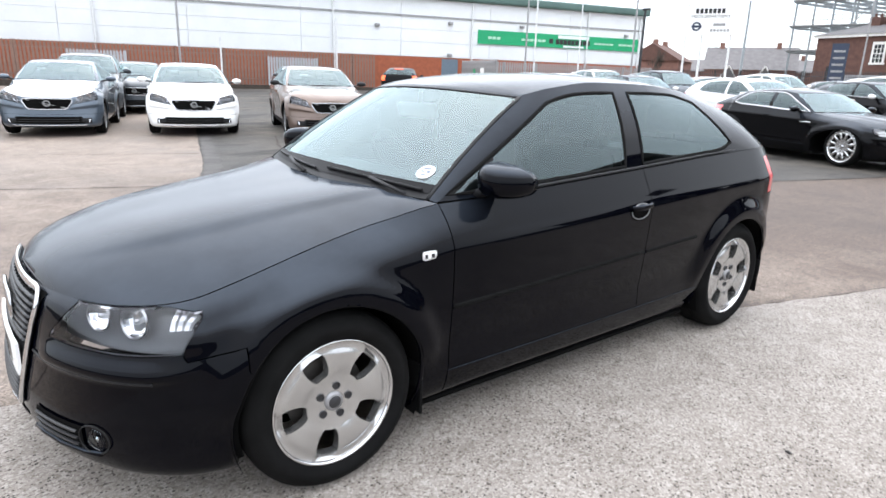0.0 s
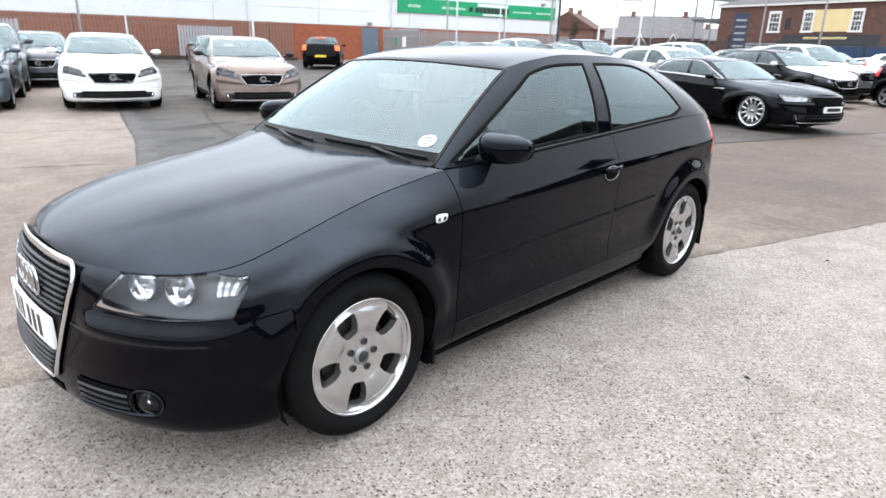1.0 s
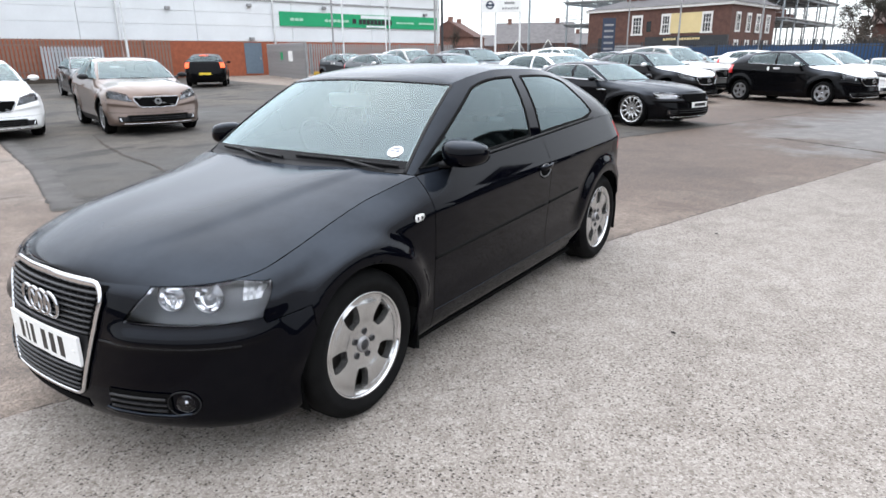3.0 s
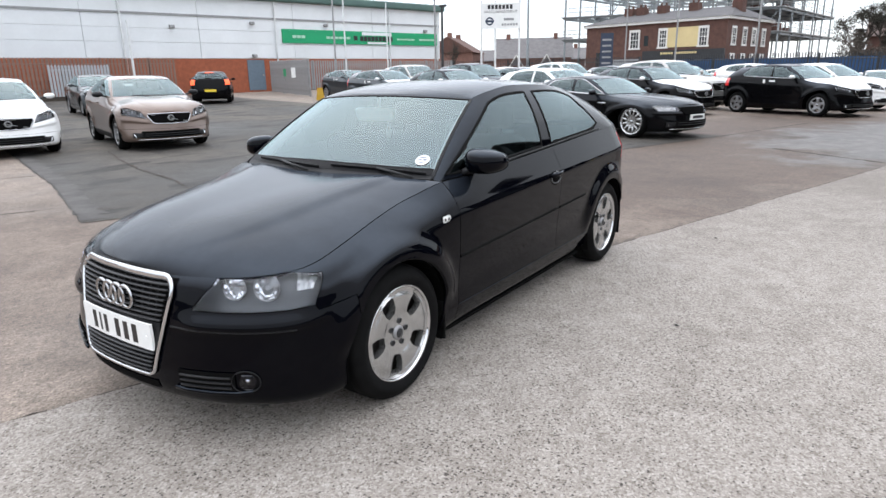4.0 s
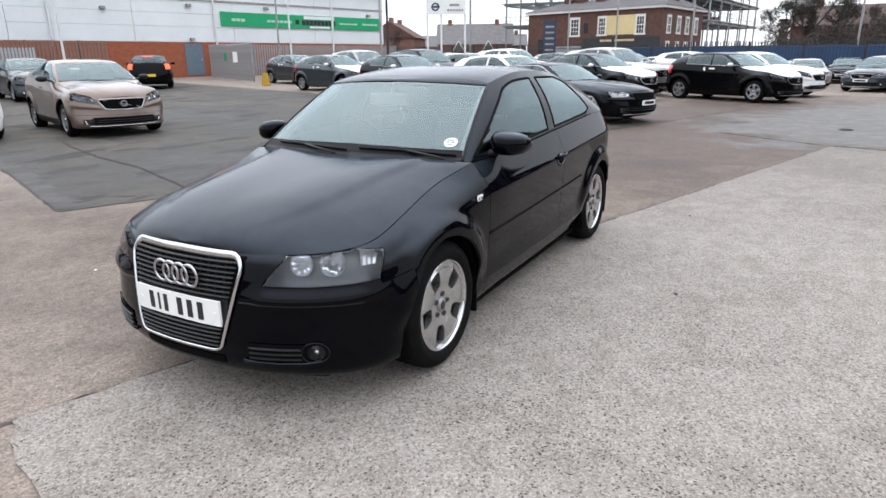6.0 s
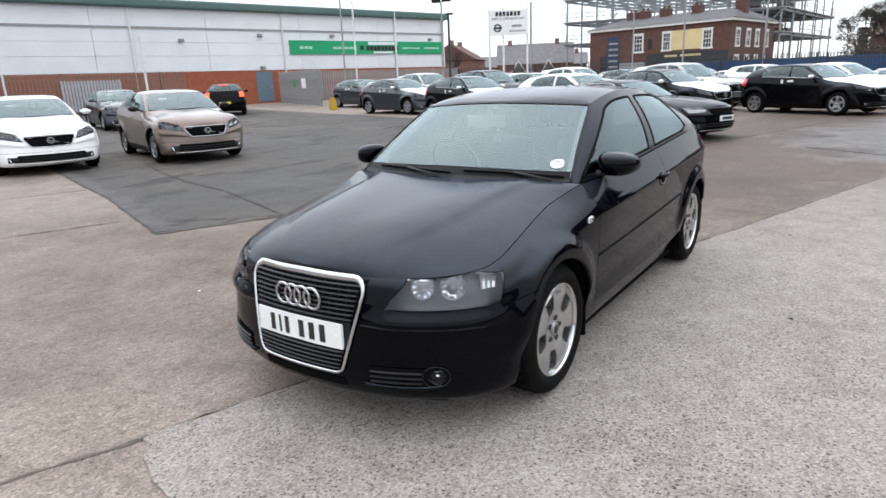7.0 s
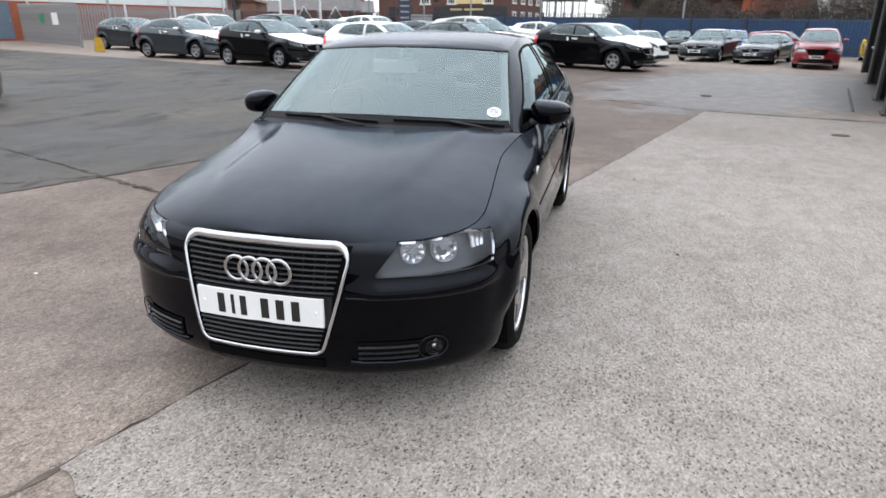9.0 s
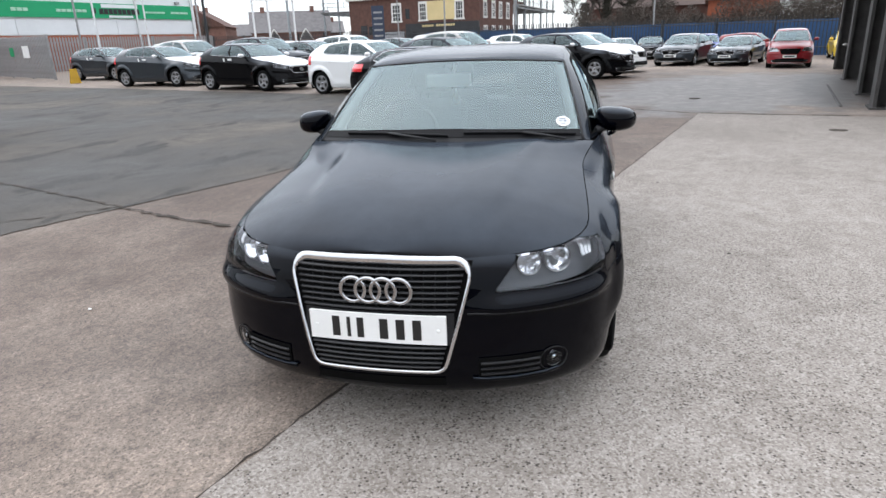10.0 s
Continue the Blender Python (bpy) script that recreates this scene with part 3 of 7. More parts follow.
def tub_region(u, t, doors):
    """Which panel a patch of the lower body belongs to."""
    x, zone = u
    if zone == 0:
        # nose: angle from the middle of the car
        if 0.785 < t < 0.94 and 0.545 < x < 1.31:
            return "headlight"
        if t > 0.94 and x > 0.545:
            return "fender"
        if x > 1.31:
            return "fender" if t > 0.735 else ("bumper_lower" if t < 0.45 and len(doors) > 1 else "bumper_front")
        return "bumper_lower" if t < 0.45 and len(doors) > 1 else "bumper_front"
    if zone == 2:
        if t < 0.52:
            return "bumper_rear"
        if 0.80 < x < 1.43 and 0.70 < t < 0.93:
            return "tail_light"
        if x > 1.0:
            return "quarter"
        return "tailgate"
    if x < 0.48:
        return "fender"
    if t < 0.165:
        return "sill"
    for i, (a, b) in enumerate(doors):
        if a <= x < b:
            return "door" if i == 0 else "rear_door"
    return "quarter"


def build_car(root, paints, fmap=None, doors=((0.48, 1.665),), arch=0.352, hubs=(0.0, 2.578), hub_z=0.317, hood_mat=None, glass_m=None, dark_trim=None, pillars=None, interior=True, roof_mat=None):
    """The shell of a car: lower body, bonnet, windows, roof. Wheels and fittings are added after it."""
    body, glassm = paints, glass_m or M_GLASS
    N, K = len(STATIONS), len(TS)
    grid = {}
    for i, (u, zone) in enumerate(STATIONS):
        for j, t in enumerate(TS):
            grid[i, j] = tub_point(u, t, zone)
    # wheel openings
    gone = set()
    for hx in hubs:
        for i in range(N - 1):
            for j in range(K - 1):
                q = [grid[i, j], grid[i + 1, j], grid[i + 1, j + 1], grid[i, j + 1]]
                c = sum(q, Vector()) / 4
                if c.y > 0.5 and math.hypot(c.x - hx, c.z - hub_z) < arch:
                    gone.add((i, j))
    edge = set()
    for i, j in gone:
        for p in ((i, j), (i + 1, j), (i + 1, j + 1), (i, j + 1)):
            nb = [(p[0] - a, p[1] - b) for a in (0, 1) for b in (0, 1)]
            if any(q not in gone and 0 <= q[0] < N - 1 and 0 <= q[1] < K - 1 for q in nb):
                edge.add(p)
    for p in edge:
        v = grid[p]
        hx = min(hubs, key=lambda h: abs(h - v.x))
        d = Vector((v.x - hx, 0, v.z - hub_z))
        if d.length > 1e-5 and p[1] > 0:
            d = d.normalized() * arch
            grid[p] = Vector((hx + d.x, v.y, hub_z + d.z))
    for k, v in grid.items():
        if v.y > 0.5:
            r = min(math.hypot(v.x - hx, v.z - hub_z) for hx in hubs)
            if v.z > 0.30:
                v.y += flare(r - arch) * step(v.z, 0.30, 0.46)
    groups = {}
    for i in range(N - 1):
        for j in range(K - 1):
            if (i, j) in gone:
                continue
            u = STATIONS[i]
            if u[1] == 0:
                um = ((STATIONS[i][0] + math.pi / 2 / NTH / 2), 0)
            elif u[1] == 1:
                um = (grid[i, 0].x * 0.5 + grid[i + 1, 0].x * 0.5, 1) if STATIONS[i + 1][1] == 1 else (u[0] + 0.005, 1)
            else:
                um = (u[0] - math.pi / 80, 2)
            groups.setdefault(tub_region(um, (TS[j] + TS[j + 1]) / 2, doors), []).append((i, j))
    made = {}
    for name, cells in groups.items():
        mat = {"headlight": M_LENS, "tail_light": M_RED, "sill": dark_trim or body}.get(name, body)
        if dark_trim and name in ("bumper_front", "bumper_rear"):
            mat = body
        both = name in ("bumper_front", "bumper_lower", "bumper_rear", "tailgate")
        for sides in (((1, -1),) if both else ((-1,), (1,))):
            verts, faces = {}, []
            for s in sides:
                for i, j in cells:
                    q = ((i, j), (i + 1, j), (i + 1, j + 1), (i, j + 1))
                    for k in q:
                        v = grid[k]
                        verts[s, k] = Vector((v.x, v.y * s, v.z))
                    faces.append([(s, k) for k in q])
            made[name, sides] = panel(name, verts, faces, mat, root, fmap)
    # dark inner shell behind the shut lines
    bm = bmesh.new()
    for s in (-1, 1):
        vs = {}
        for i in range(0, N):
            for j in range(0, K):
                v = grid[i, j]
                c = Vector((min(3.25, max(-0.7, v.x)), 0, 0.45))
                w = v + (Vector((c.x, 0, v.z)) - v).normalized() * 0.03 if v.y > 0.05 else v.copy()
                w.x += 0.03 if v.x < 0 else (-0.03 if v.x > 2.9 else 0)
                vs[i, j] = bm.verts.new((w.x, w.y * s, w.z))
        for i in range(N - 1):
            for j in range(K - 1):
                if (i, j) not in gone and not (STATIONS[i][1] == 0 and STATIONS[i][0] > 0.45 and TS[j] > 0.76):
                    bm.faces.new((vs[i, j], vs[i + 1, j], vs[i + 1, j + 1], vs[i, j + 1]))
    box(bm, (-0.30, -0.66, 0.18), (3.0, 0.66, 0.20))
    if fmap:
        for v in bm.verts:
            v.co = fmap(v.co)
    part("inner_shell", bm, M_DARK, root, smooth=False)
    # wheel housings
    for hx in hubs:
        for s in (-1, 1):
            bm = bmesh.new()
            seg = 28
            r0, r1 = [], []
            for i in range(seg + 1):
                a = math.radians(-25 + 230 * i / seg)
                for r, y in ((r0, 0.86), (r1, 0.52)):
                    r.append(bm.verts.new((hx + (arch + 0.004) * math.cos(a), s * y, hub_z + (arch + 0.004) * math.sin(a))))
            for i in range(seg):
                bm.faces.new((r0[i], r0[i + 1], r1[i + 1], r1[i]))
            c = bm.verts.new((hx, s * 0.52, hub_z))
            for i in range(seg):
                bm.faces.new((r1[i], r1[i + 1], c))
            if fmap:
                for v in bm.verts:
                    v.co = fmap(v.co)
            part("wheel_housing", bm, M_DARK, root)
    # bonnet
    ring = [grid[i, K - 1] for i in range(N) if grid[i, K - 1].x < 0.50]
    HC_X, HC_Z = (-0.775, -0.70, -0.58, -0.42, -0.2, 0.1, 0.32, 0.50), (0.722, 0.775, 0.822, 0.860, 0.895, 0.932, 0.955, 0.972)
    M = 30
    verts, faces = {}, []
    for s in (-1, 1):
        for i, r in enumerate(ring):
            for j in range(M + 1):
                f = 1 - j / M
                x = r.x - 0.15 * (1 - f * f) * step(r.x, -0.35, 0.47)
                zc = sm(x, HC_X, HC_Z)
                fc = 0.50 + 0.16 * step(x, -0.7, 0.4)
                crease = 0.009 * (1 - step(f, fc - 0.02, fc + 0.07)) * step(f, fc - 0.55, fc - 0.05) * step(x, -0.72, -0.35)
                verts[s, i, j] = Vector((x, s * r.y * f, zc + (r.z - zc) * f ** 2.6 + crease))
        for i in range(len(ring) - 1):
            for j in range(M):
                faces.append([(s, i, j), (s, i + 1, j), (s, i + 1, j + 1), (s, i, j + 1)])
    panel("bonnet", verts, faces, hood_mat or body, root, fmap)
    # greenhouse
    P = pillars or {"A": (0.47, 1.06), "A2": (0.50, 1.32), "B": (1.545, 1.645), "B2": (1.680, 1.755), "C": (2.55, 2.25), "D": (3.02, 2.70)}
    st = []
    for i in range(13):
        st.append(("ws", i / 12.0))
    order = [("A", "A2", "a_pillar", 2), ("A2", "B", "side_window", 9), ("B", "B2", "b_pillar", 1), ("B2", "C", "rear_side_window", 8), ("C", "D", "c_pillar", 5)]
    for a, b, nm, n in order:
        for i in range(1, n + 1):
            f = i / n
            st.append((nm, (P[a][0] + (P[b][0] - P[a][0]) * f, P[a][1] + (P[b][1] - P[a][1]) * f)))
    for i in range(1, 11):
        st.append(("rw", 1 - i / 10.0))

    def ring_points(nm, q):
        ya = 0.715
        if nm == "ws":
            k = q ** 0.85
            b = Vector((0.335 + (P["A"][0] - 0.335) * k ** 2.3, ya * k, 0.957 - 0.010 * k))
            t = Vector((P["A"][1] - 0.12 + 0.12 * k ** 2.3, 0.585 * k, 1.351 - 0.026 * k * k))
        elif nm == "rw":
            xd, td = P["D"]
            yb = rim_y(xd)
            b = Vector((xd + 0.15 * (1 - q ** 2.5), yb * q, 1.03))
            t = Vector((td + 0.13 * (1 - q ** 2.5), 0.485 * q, 1.298 + 0.032 * (1 - q * q)))
        else:
            xb, xt = q
            y = rim_y(xb) - 0.012 * (1 - step(xb, 2.2, 2.6)) - 0.012 * (1 - step(xb, 0.50, 0.70))
            b = Vector((xb, y, sm(xb, RIM_X, RIM_Z)))
            t = Vector((xt, sm(xt, (1.06, 1.21, 1.5, 1.9, 2.3, 2.70), (0.585, 0.584, 0.578, 0.572, 0.548, 0.485)), sm(xt, (1.06, 1.21, 1.55, 1.9, 2.3, 2.70), (1.325, 1.353, 1.386, 1.382, 1.352, 1.298))))
        return b, t
    GT = [0, 0.045, 0.2, 0.36, 0.52, 0.68, 0.80, 0.87, 0.965, 1.0]
    gg = {}
    for i, (nm, q) in enumerate(st):
        b, t = ring_points(nm, q)
        n = Vector((-0.5, 0, 0.5)) if nm == "ws" else (Vector((0.6, 0, 0.4)) if nm == "rw" else Vector((0, 1, 0.3)))
        drop = {14: 0.065, 15: 0.022, 16: 0.006, 31: 0.035, 32: 0.10}.get(i, 0.0)
        lifted = {31: 0.03, 32: 0.10}.get(i, 0.0)
        for j, f in enumerate(GT):
            if 1 <= j <= 7:
                f = 0.045 + lifted + (f - 0.045) * (0.84 - lifted - drop) / 0.84
            ff = f
            gg[i, j] = b + (t - b) * ff + n * 0.028 * 4 * f * (1 - f) * (1.0 if nm not in ("ws",) else 0.9)
    names = [nm for nm, _ in st]
    gcell = {}
    for i in range(len(st) - 1):
        nm = names[i + 1]
        for j in range(len(GT) - 1):
            if nm == "ws":
                r = "windscreen" if 1 <= j < 8 else ("windscreen_header" if j >= 8 else "screen_base")
            elif nm == "rw":
                r = "rear_screen" if 1 <= j < 7 else "tailgate_frame"
            elif nm in ("side_window", "rear_side_window"):
                r = nm if 1 <= j < 7 else "window_frame"
            else:
                r = "window_frame"
            gcell.setdefault(r, []).append((i, j))
    for name, cells in gcell.items():
        gl = name in ("windscreen", "rear_screen", "side_window", "rear_side_window")
        mat = (glassm if name in ("windscreen",) else M_TINT) if gl else (M_TRIM if name == "screen_base" else body)
        both = name in ("windscreen", "windscreen_header", "screen_base", "rear_screen", "tailgate_frame")
        for sides in (((1, -1),) if both else ((-1,), (1,))):
            verts, faces = {}, []
            for s in sides:
                for i, j in cells:
                    q = ((i, j), (i + 1, j), (i + 1, j + 1), (i, j + 1))
                    for k in q:
                        v = gg[k]
                        verts[s, k] = Vector((v.x, v.y * s, v.z))
                    faces.append([(s, k) for k in q])
            made[name, sides] = panel(name, verts, faces, mat, root, fmap, gap=0.001 if gl else 0.0, flange=0.004 if gl else 0.02)
    # roof
    J = len(GT) - 1
    top = [gg[i, J] for i in range(len(st))]
    verts, faces = {}, []
    RX, RZ = (0.94, 1.07, 1.3, 1.55, 1.9, 2.35, 2.70, 2.83), (1.351, 1.378, 1.405, 1.421, 1.419, 1.390, 1.350, 1.330)
    for s in (-1, 1):
        for i, r in enumerate(top):
            for j in range(11):
                f = 1 - j / 10
                zc = max(r.z, sm(r.x, RX, RZ))
                verts[s, i, j] = Vector((r.x, s * r.y * f, zc + (r.z - zc) * f ** 3.2))
        for i in range(len(top) - 1):
            for j in range(10):
                faces.append([(s, i, j), (s, i + 1, j), (s, i + 1, j + 1), (s, i, j + 1)])
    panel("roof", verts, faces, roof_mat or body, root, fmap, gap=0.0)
    # cowl panel under the wipers
    bm = bmesh.new()
    prev = None
    for i in range(21):
        f = -1 + i / 10
        xr = 0.475 - 0.15 * (1 - f * f) - 0.02
        a = bm.verts.new((xr, 0.70 * f, 0.935 + 0.004 * (1 - f * f)))
        b2 = bm.verts.new((xr + 0.16, 0.70 * f, 0.945 + 0.012 * (1 - f * f)))
        if prev:
            bm.faces.new((prev[0], a, b2, prev[1]))
        prev = (a, b2)
    if fmap:
        for v in bm.verts:
            v.co = fmap(v.co)
    part("cowl", bm, M_TRIM, root)
    if interior:
        cabin(root, fmap)
    return grid, gg, made


def cabin(root, fmap):
    """Dashboard, floor and seats seen through the windows."""
    bm = bmesh.new()
    box(bm, (0.62, -0.66, 0.60), (0.95, 0.66, 0.93), bevel=0.05)
    box(bm, (0.95, -0.70, 0.26), (2.95, 0.70, 0.30))
    box(bm, (2.5, -0.60, 0.30), (2.9, 0.60, 0.98), bevel=0.03)
    seats = []
    if fmap:
        for v in bm.verts:
            v.co = fmap(v.co)
    part("dashboard", bm, M_TRIM, root)
    for y, x in ((-0.36, 1.30), (0.36, 1.30), (-0.34, 2.15), (0.34, 2.15)):
        bm = bmesh.new()
        box(bm, (x - 0.15, y - 0.25, 0.42), (x + 0.35, y + 0.25, 0.60), bevel=0.05)
        box(bm, (x + 0.30, y - 0.25, 0.52), (x + 0.44, y + 0.25, 1.06), pose(0, 0, 0), bevel=0.05)
        box(bm, (x + 0.36, y - 0.13, 1.10), (x + 0.46, y + 0.13, 1.27), bevel=0.035)
        box(bm, (x + 0.40, y - 0.06, 1.02), (x + 0.42, y - 0.045, 1.14))
        box(bm, (x + 0.40, y + 0.045, 1.02), (x + 0.42, y + 0.06, 1.14))
        if fmap:
            for v in bm.verts:
                v.co = fmap(v.co)
        part("seat", bm, M_SEAT, root, smooth=True)


def wheel(root, x, y, side, r, rim_r, spokes=5, width=0.205, steer=0.0, fat=True, tint=None, turn=0.0):
    """A wheel: tyre, rim with openings between the spokes, hub cap, bolts, brake disc. side -1 or 1: which way it faces."""
    m = pose(x, y, r, 0, 0, steer) @ Matrix.Diagonal((1, side, 1, 1))
    w = width
    bm = bmesh.new()
    prof = [(rim_r - 0.004, -0.012), (rim_r + 0.008, 0.004), (rim_r + 0.03, 0.010), ((rim_r + r) / 2, 0.014), (r - 0.035, 0.006), (r - 0.014, -0.008), (r - 0.004, -0.025), (r, -0.05), (r, -0.075), (r - 0.007, -0.077), (r - 0.007, -0.085), (r, -0.087), (r, -w + 0.05), (r - 0.02, -w + 0.01), (rim_r, -w)]
    lathe(bm, prof, 64, m)
    bmesh.ops.recalc_face_normals(bm, faces=bm.faces)
    tyre = part("tyre", bm, M_RUBBER, root, smooth=True)
    # rim face
    bm = bmesh.new()
    R = [0.030, 0.050, 0.066, 0.36 * rim_r + 0.012, 0.455 * rim_r, 0.50 * rim_r, 0.58 * rim_r, 0.68 * rim_r, 0.76 * rim_r, 0.81 * rim_r, 0.84 * rim_r, 0.90 * rim_r, 0.945 * rim_r, 0.965 * rim_r, rim_r]
    dep = lambda q: sm(q / rim_r, (0.0, 0.30, 0.55, 0.80, 0.92, 1.0), (-0.022, -0.020, -0.012, -0.010, -0.014, -0.004))
    r_in, r_out = 0.455 * rim_r, 0.84 * rim_r
    sec = 2 * math.pi / spokes
    nsub = 10
    rings = []
    for q in R:
        g = min(1, max(0, (q - r_in) / (r_out - r_in)))
        if fat:
            half = sec * sm(g, (0.0, 0.12, 0.30, 0.7, 0.95, 1.0), (0.145, 0.195, 0.218, 0.205, 0.175, 0.165))
        else:
            half = sec * (0.22 + 0.12 * g)
        ring = []
        for k in range(spokes):
            c = -math.pi / 2 + sec * k + turn
            offs = [-half, -half * 0.66, -half * 0.33, 0, half * 0.33, half * 0.66, half] + [half + (sec - 2 * half) * f for f in (0.1, 0.3, 0.5, 0.7, 0.9)]
            for o in offs:
                a = c + o
                spoke = 0.0
                if not (-half <= o <= half):
                    f = (o - half) / (sec - 2 * half)
                    spoke = 0.006 * math.sin(math.pi * f) if r_in < q < r_out else 0.0
                elif fat and 0.86 * rim_r < q < 0.95 * rim_r:
                    spoke = -0.016 * (1 - (o / half) ** 4)
                p = Vector((q * math.cos(a), dep(q) + spoke, q * math.sin(a)))
                ring.append(bm.verts.new(m @ p))
        rings.append(ring)
    n = len(rings[0])
    for a in range(len(R) - 1):
        for i in range(n):
            inhole = (i % 12) < 6 and R[a] >= r_in - 0.004 and R[a + 1] <= r_out + 0.004
            if not inhole:
                bm.faces.new((rings[a][i], rings[a][(i + 1) % n], rings[a + 1][(i + 1) % n], rings[a + 1][i]))
    be = [e for e in bm.edges if e.is_boundary]
    for e in be:
        e.smooth = False
    ax = (m.to_3x3() @ Vector((0, -1, 0)))
    rr = bmesh.ops.extrude_edge_only(bm, edges=be)
    for v in [gm for gm in rr["geom"] if isinstance(gm, bmesh.types.BMVert)]:
        v.co += ax * 0.035
    bmesh.ops.recalc_face_normals(bm, faces=bm.faces)
    rim = part("rim", bm, tint or M_ALLOY, root, smooth=True)
    bm = bmesh.new()
    lathe(bm, [(rim_r * 0.955, -0.012), (rim_r * 0.968, -0.003), (rim_r * 0.99, 0.001), (rim_r * 1.005, -0.002), (rim_r * 1.008, -0.012)], 72, m)
    part("rim_lip", bm, tint or M_POLISH, rim, smooth=True)
    bm = bmesh.new()
    lathe(bm, [(rim_r - 0.001, -0.006), (rim_r - 0.006, -0.05), (rim_r - 0.02, -0.09), (rim_r - 0.02, -w)], 48, m)
    part("barrel", bm, M_STEEL, rim, smooth=True)
    bm = bmesh.new()
    lathe(bm, [(0.0005, -0.075), (0.143, -0.075), (0.143, -0.085), (0.0005, -0.085)], 40, m)
    part("brake_disc", bm, M_DISC, root)
    bm = bmesh.new()
    lathe(bm, [(0.0005, -0.010), (0.025, -0.011), (0.033, -0.014), (0.035, -0.024)], 24, m)
    part("hub_cap", bm, M_ALLOYD if fat else M_CHROME, rim, smooth=True)
    if fat:
        bm = bmesh.new()
        lathe(bm, [(0.0005, -0.0080), (0.020, -0.0085), (0.023, -0.0115)], 20, m)
        part("cap_disc", bm, M_BOLT, rim, smooth=True)
    if fat:
        for k in range(5):
            a = math.pi / 2 + 2 * math.pi * k / 5 + turn
            bm = bmesh.new()
            mm = m @ pose(0.056 * math.cos(a), 0, 0.056 * math.sin(a))
            lathe(bm, [(0.0005, -0.0195), (0.0095, -0.0195), (0.0105, -0.0158), (0.0135, -0.0155), (0.0145, -0.021)], 12, mm)
            part("wheel_bolt", bm, M_BOLT, rim)
    return tyre


# ---------- ground ----------
M_BRICK = plain("orange_brick", (0.30, 0.085, 0.040), 0.85, grain=0.18, scale=4, bumpy=0.3)
M_BRICKD = plain("brown_brick", (0.100, 0.048, 0.036), 0.85, grain=0.25, scale=3, bumpy=0.3)
M_CLAD = plain("white_cladding", (0.70, 0.72, 0.73), 0.45, grain=0.05, scale=0.5)
M_FASCIA = plain("green_fascia", (0.07, 0.13, 0.115), 0.5, grain=0.12, scale=1)
M_GREEN = plain("green_banner", (0.0, 0.30, 0.12), 0.5, grain=0.06, scale=1)
M_GALV = plain("galvanised_steel", (0.30, 0.30, 0.30), 0.5, 0.4, grain=0.2, scale=5)
M_RUSTF = plain("brown_fence_paint", (0.21, 0.125, 0.095), 0.7, grain=0.25, scale=3)
M_PALEF = plain("pale_fence_paint", (0.36, 0.375, 0.39), 0.6, grain=0.12, scale=3)
M_BLKF = plain("black_fence_paint", (0.02, 0.022, 0.025), 0.5, grain=0.2, scale=3)
M_BLUEF = plain("blue_hoarding", (0.010, 0.056, 0.148), 0.6, grain=0.2, scale=2)
M_DOORB = plain("blue_grey_door", (0.11, 0.15, 0.19), 0.5, grain=0.1)
M_WPOLE = plain("white_pole_paint", (0.66, 0.67, 0.67), 0.5, grain=0.08)
M_CREAM = plain("cream_render", (0.62, 0.50, 0.26), 0.8, grain=0.06, scale=1)
M_SLATE = plain("roof_slate", (0.075, 0.07, 0.072), 0.7, grain=0.25, scale=6)
M_STEELF = plain("primed_steel", (0.27, 0.30, 0.315), 0.5, 0.2, grain=0.15, scale=2)
M_BARK = plain("bark", (0.055, 0.045, 0.038), 0.9, grain=0.3, scale=8)
M_LEAF = plain("dull_leaves", (0.036, 0.034, 0.023), 0.8, grain=0.4, scale=20)
M_TWIG = plain("brown_brush", (0.078, 0.062, 0.050), 0.9, grain=0.4, scale=20)
M_WIN = plain("window_dark", (0.03, 0.033, 0.036), 0.08, grain=0.2, scale=2)
M_WFRAME = plain("window_white", (0.68, 0.67, 0.64), 0.5, grain=0.08)
M_YEL = plain("yellow_plastic", (0.62, 0.40, 0.03), 0.5, grain=0.12)
M_COLUMN = plain("dark_weathered_cladding", (0.042, 0.039, 0.037), 0.8, grain=0.35, scale=2.5, bumpy=0.3)


def lift(x, y):
    return min(rise(x, y), 0.62) - 0.005


def sheet(name, poly, dz, material, thick=0.0, parent=None, label="", kind="structure", category=""):
    """A flat piece of paving that follows the rise of the yard."""
    bm = bmesh.new()
    bm.faces.new([bm.verts.new((x, y, 0)) for x, y in poly])
    d = Vector((0.75, 0.66, 0)).normalized()
    for k in list(range(-20, 40, 2)) + [40, 44, 48, 52, 56, 60, 70]:
        bmesh.ops.bisect_plane(bm, geom=bm.verts[:] + bm.edges[:] + bm.faces[:], plane_co=d * k, plane_no=d)
    bmesh.ops.recalc_face_normals(bm, faces=bm.faces)
    if bm.faces[:][0].normal.z < 0:
        bmesh.ops.reverse_faces(bm, faces=bm.faces)
    for v in bm.verts:
        v.co.z = lift(v.co.x, v.co.y) + dz
    if thick:
        r = bmesh.ops.extrude_edge_only(bm, edges=[e for e in bm.edges if e.is_boundary])
        for v in [g for g in r["geom"] if isinstance(g, bmesh.types.BMVert)]:
            v.co.z -= thick
    ob = part(name, bm, material, parent, label)
    if not parent:
        tagged(ob, label, category or "ground", "", kind)
    return ob


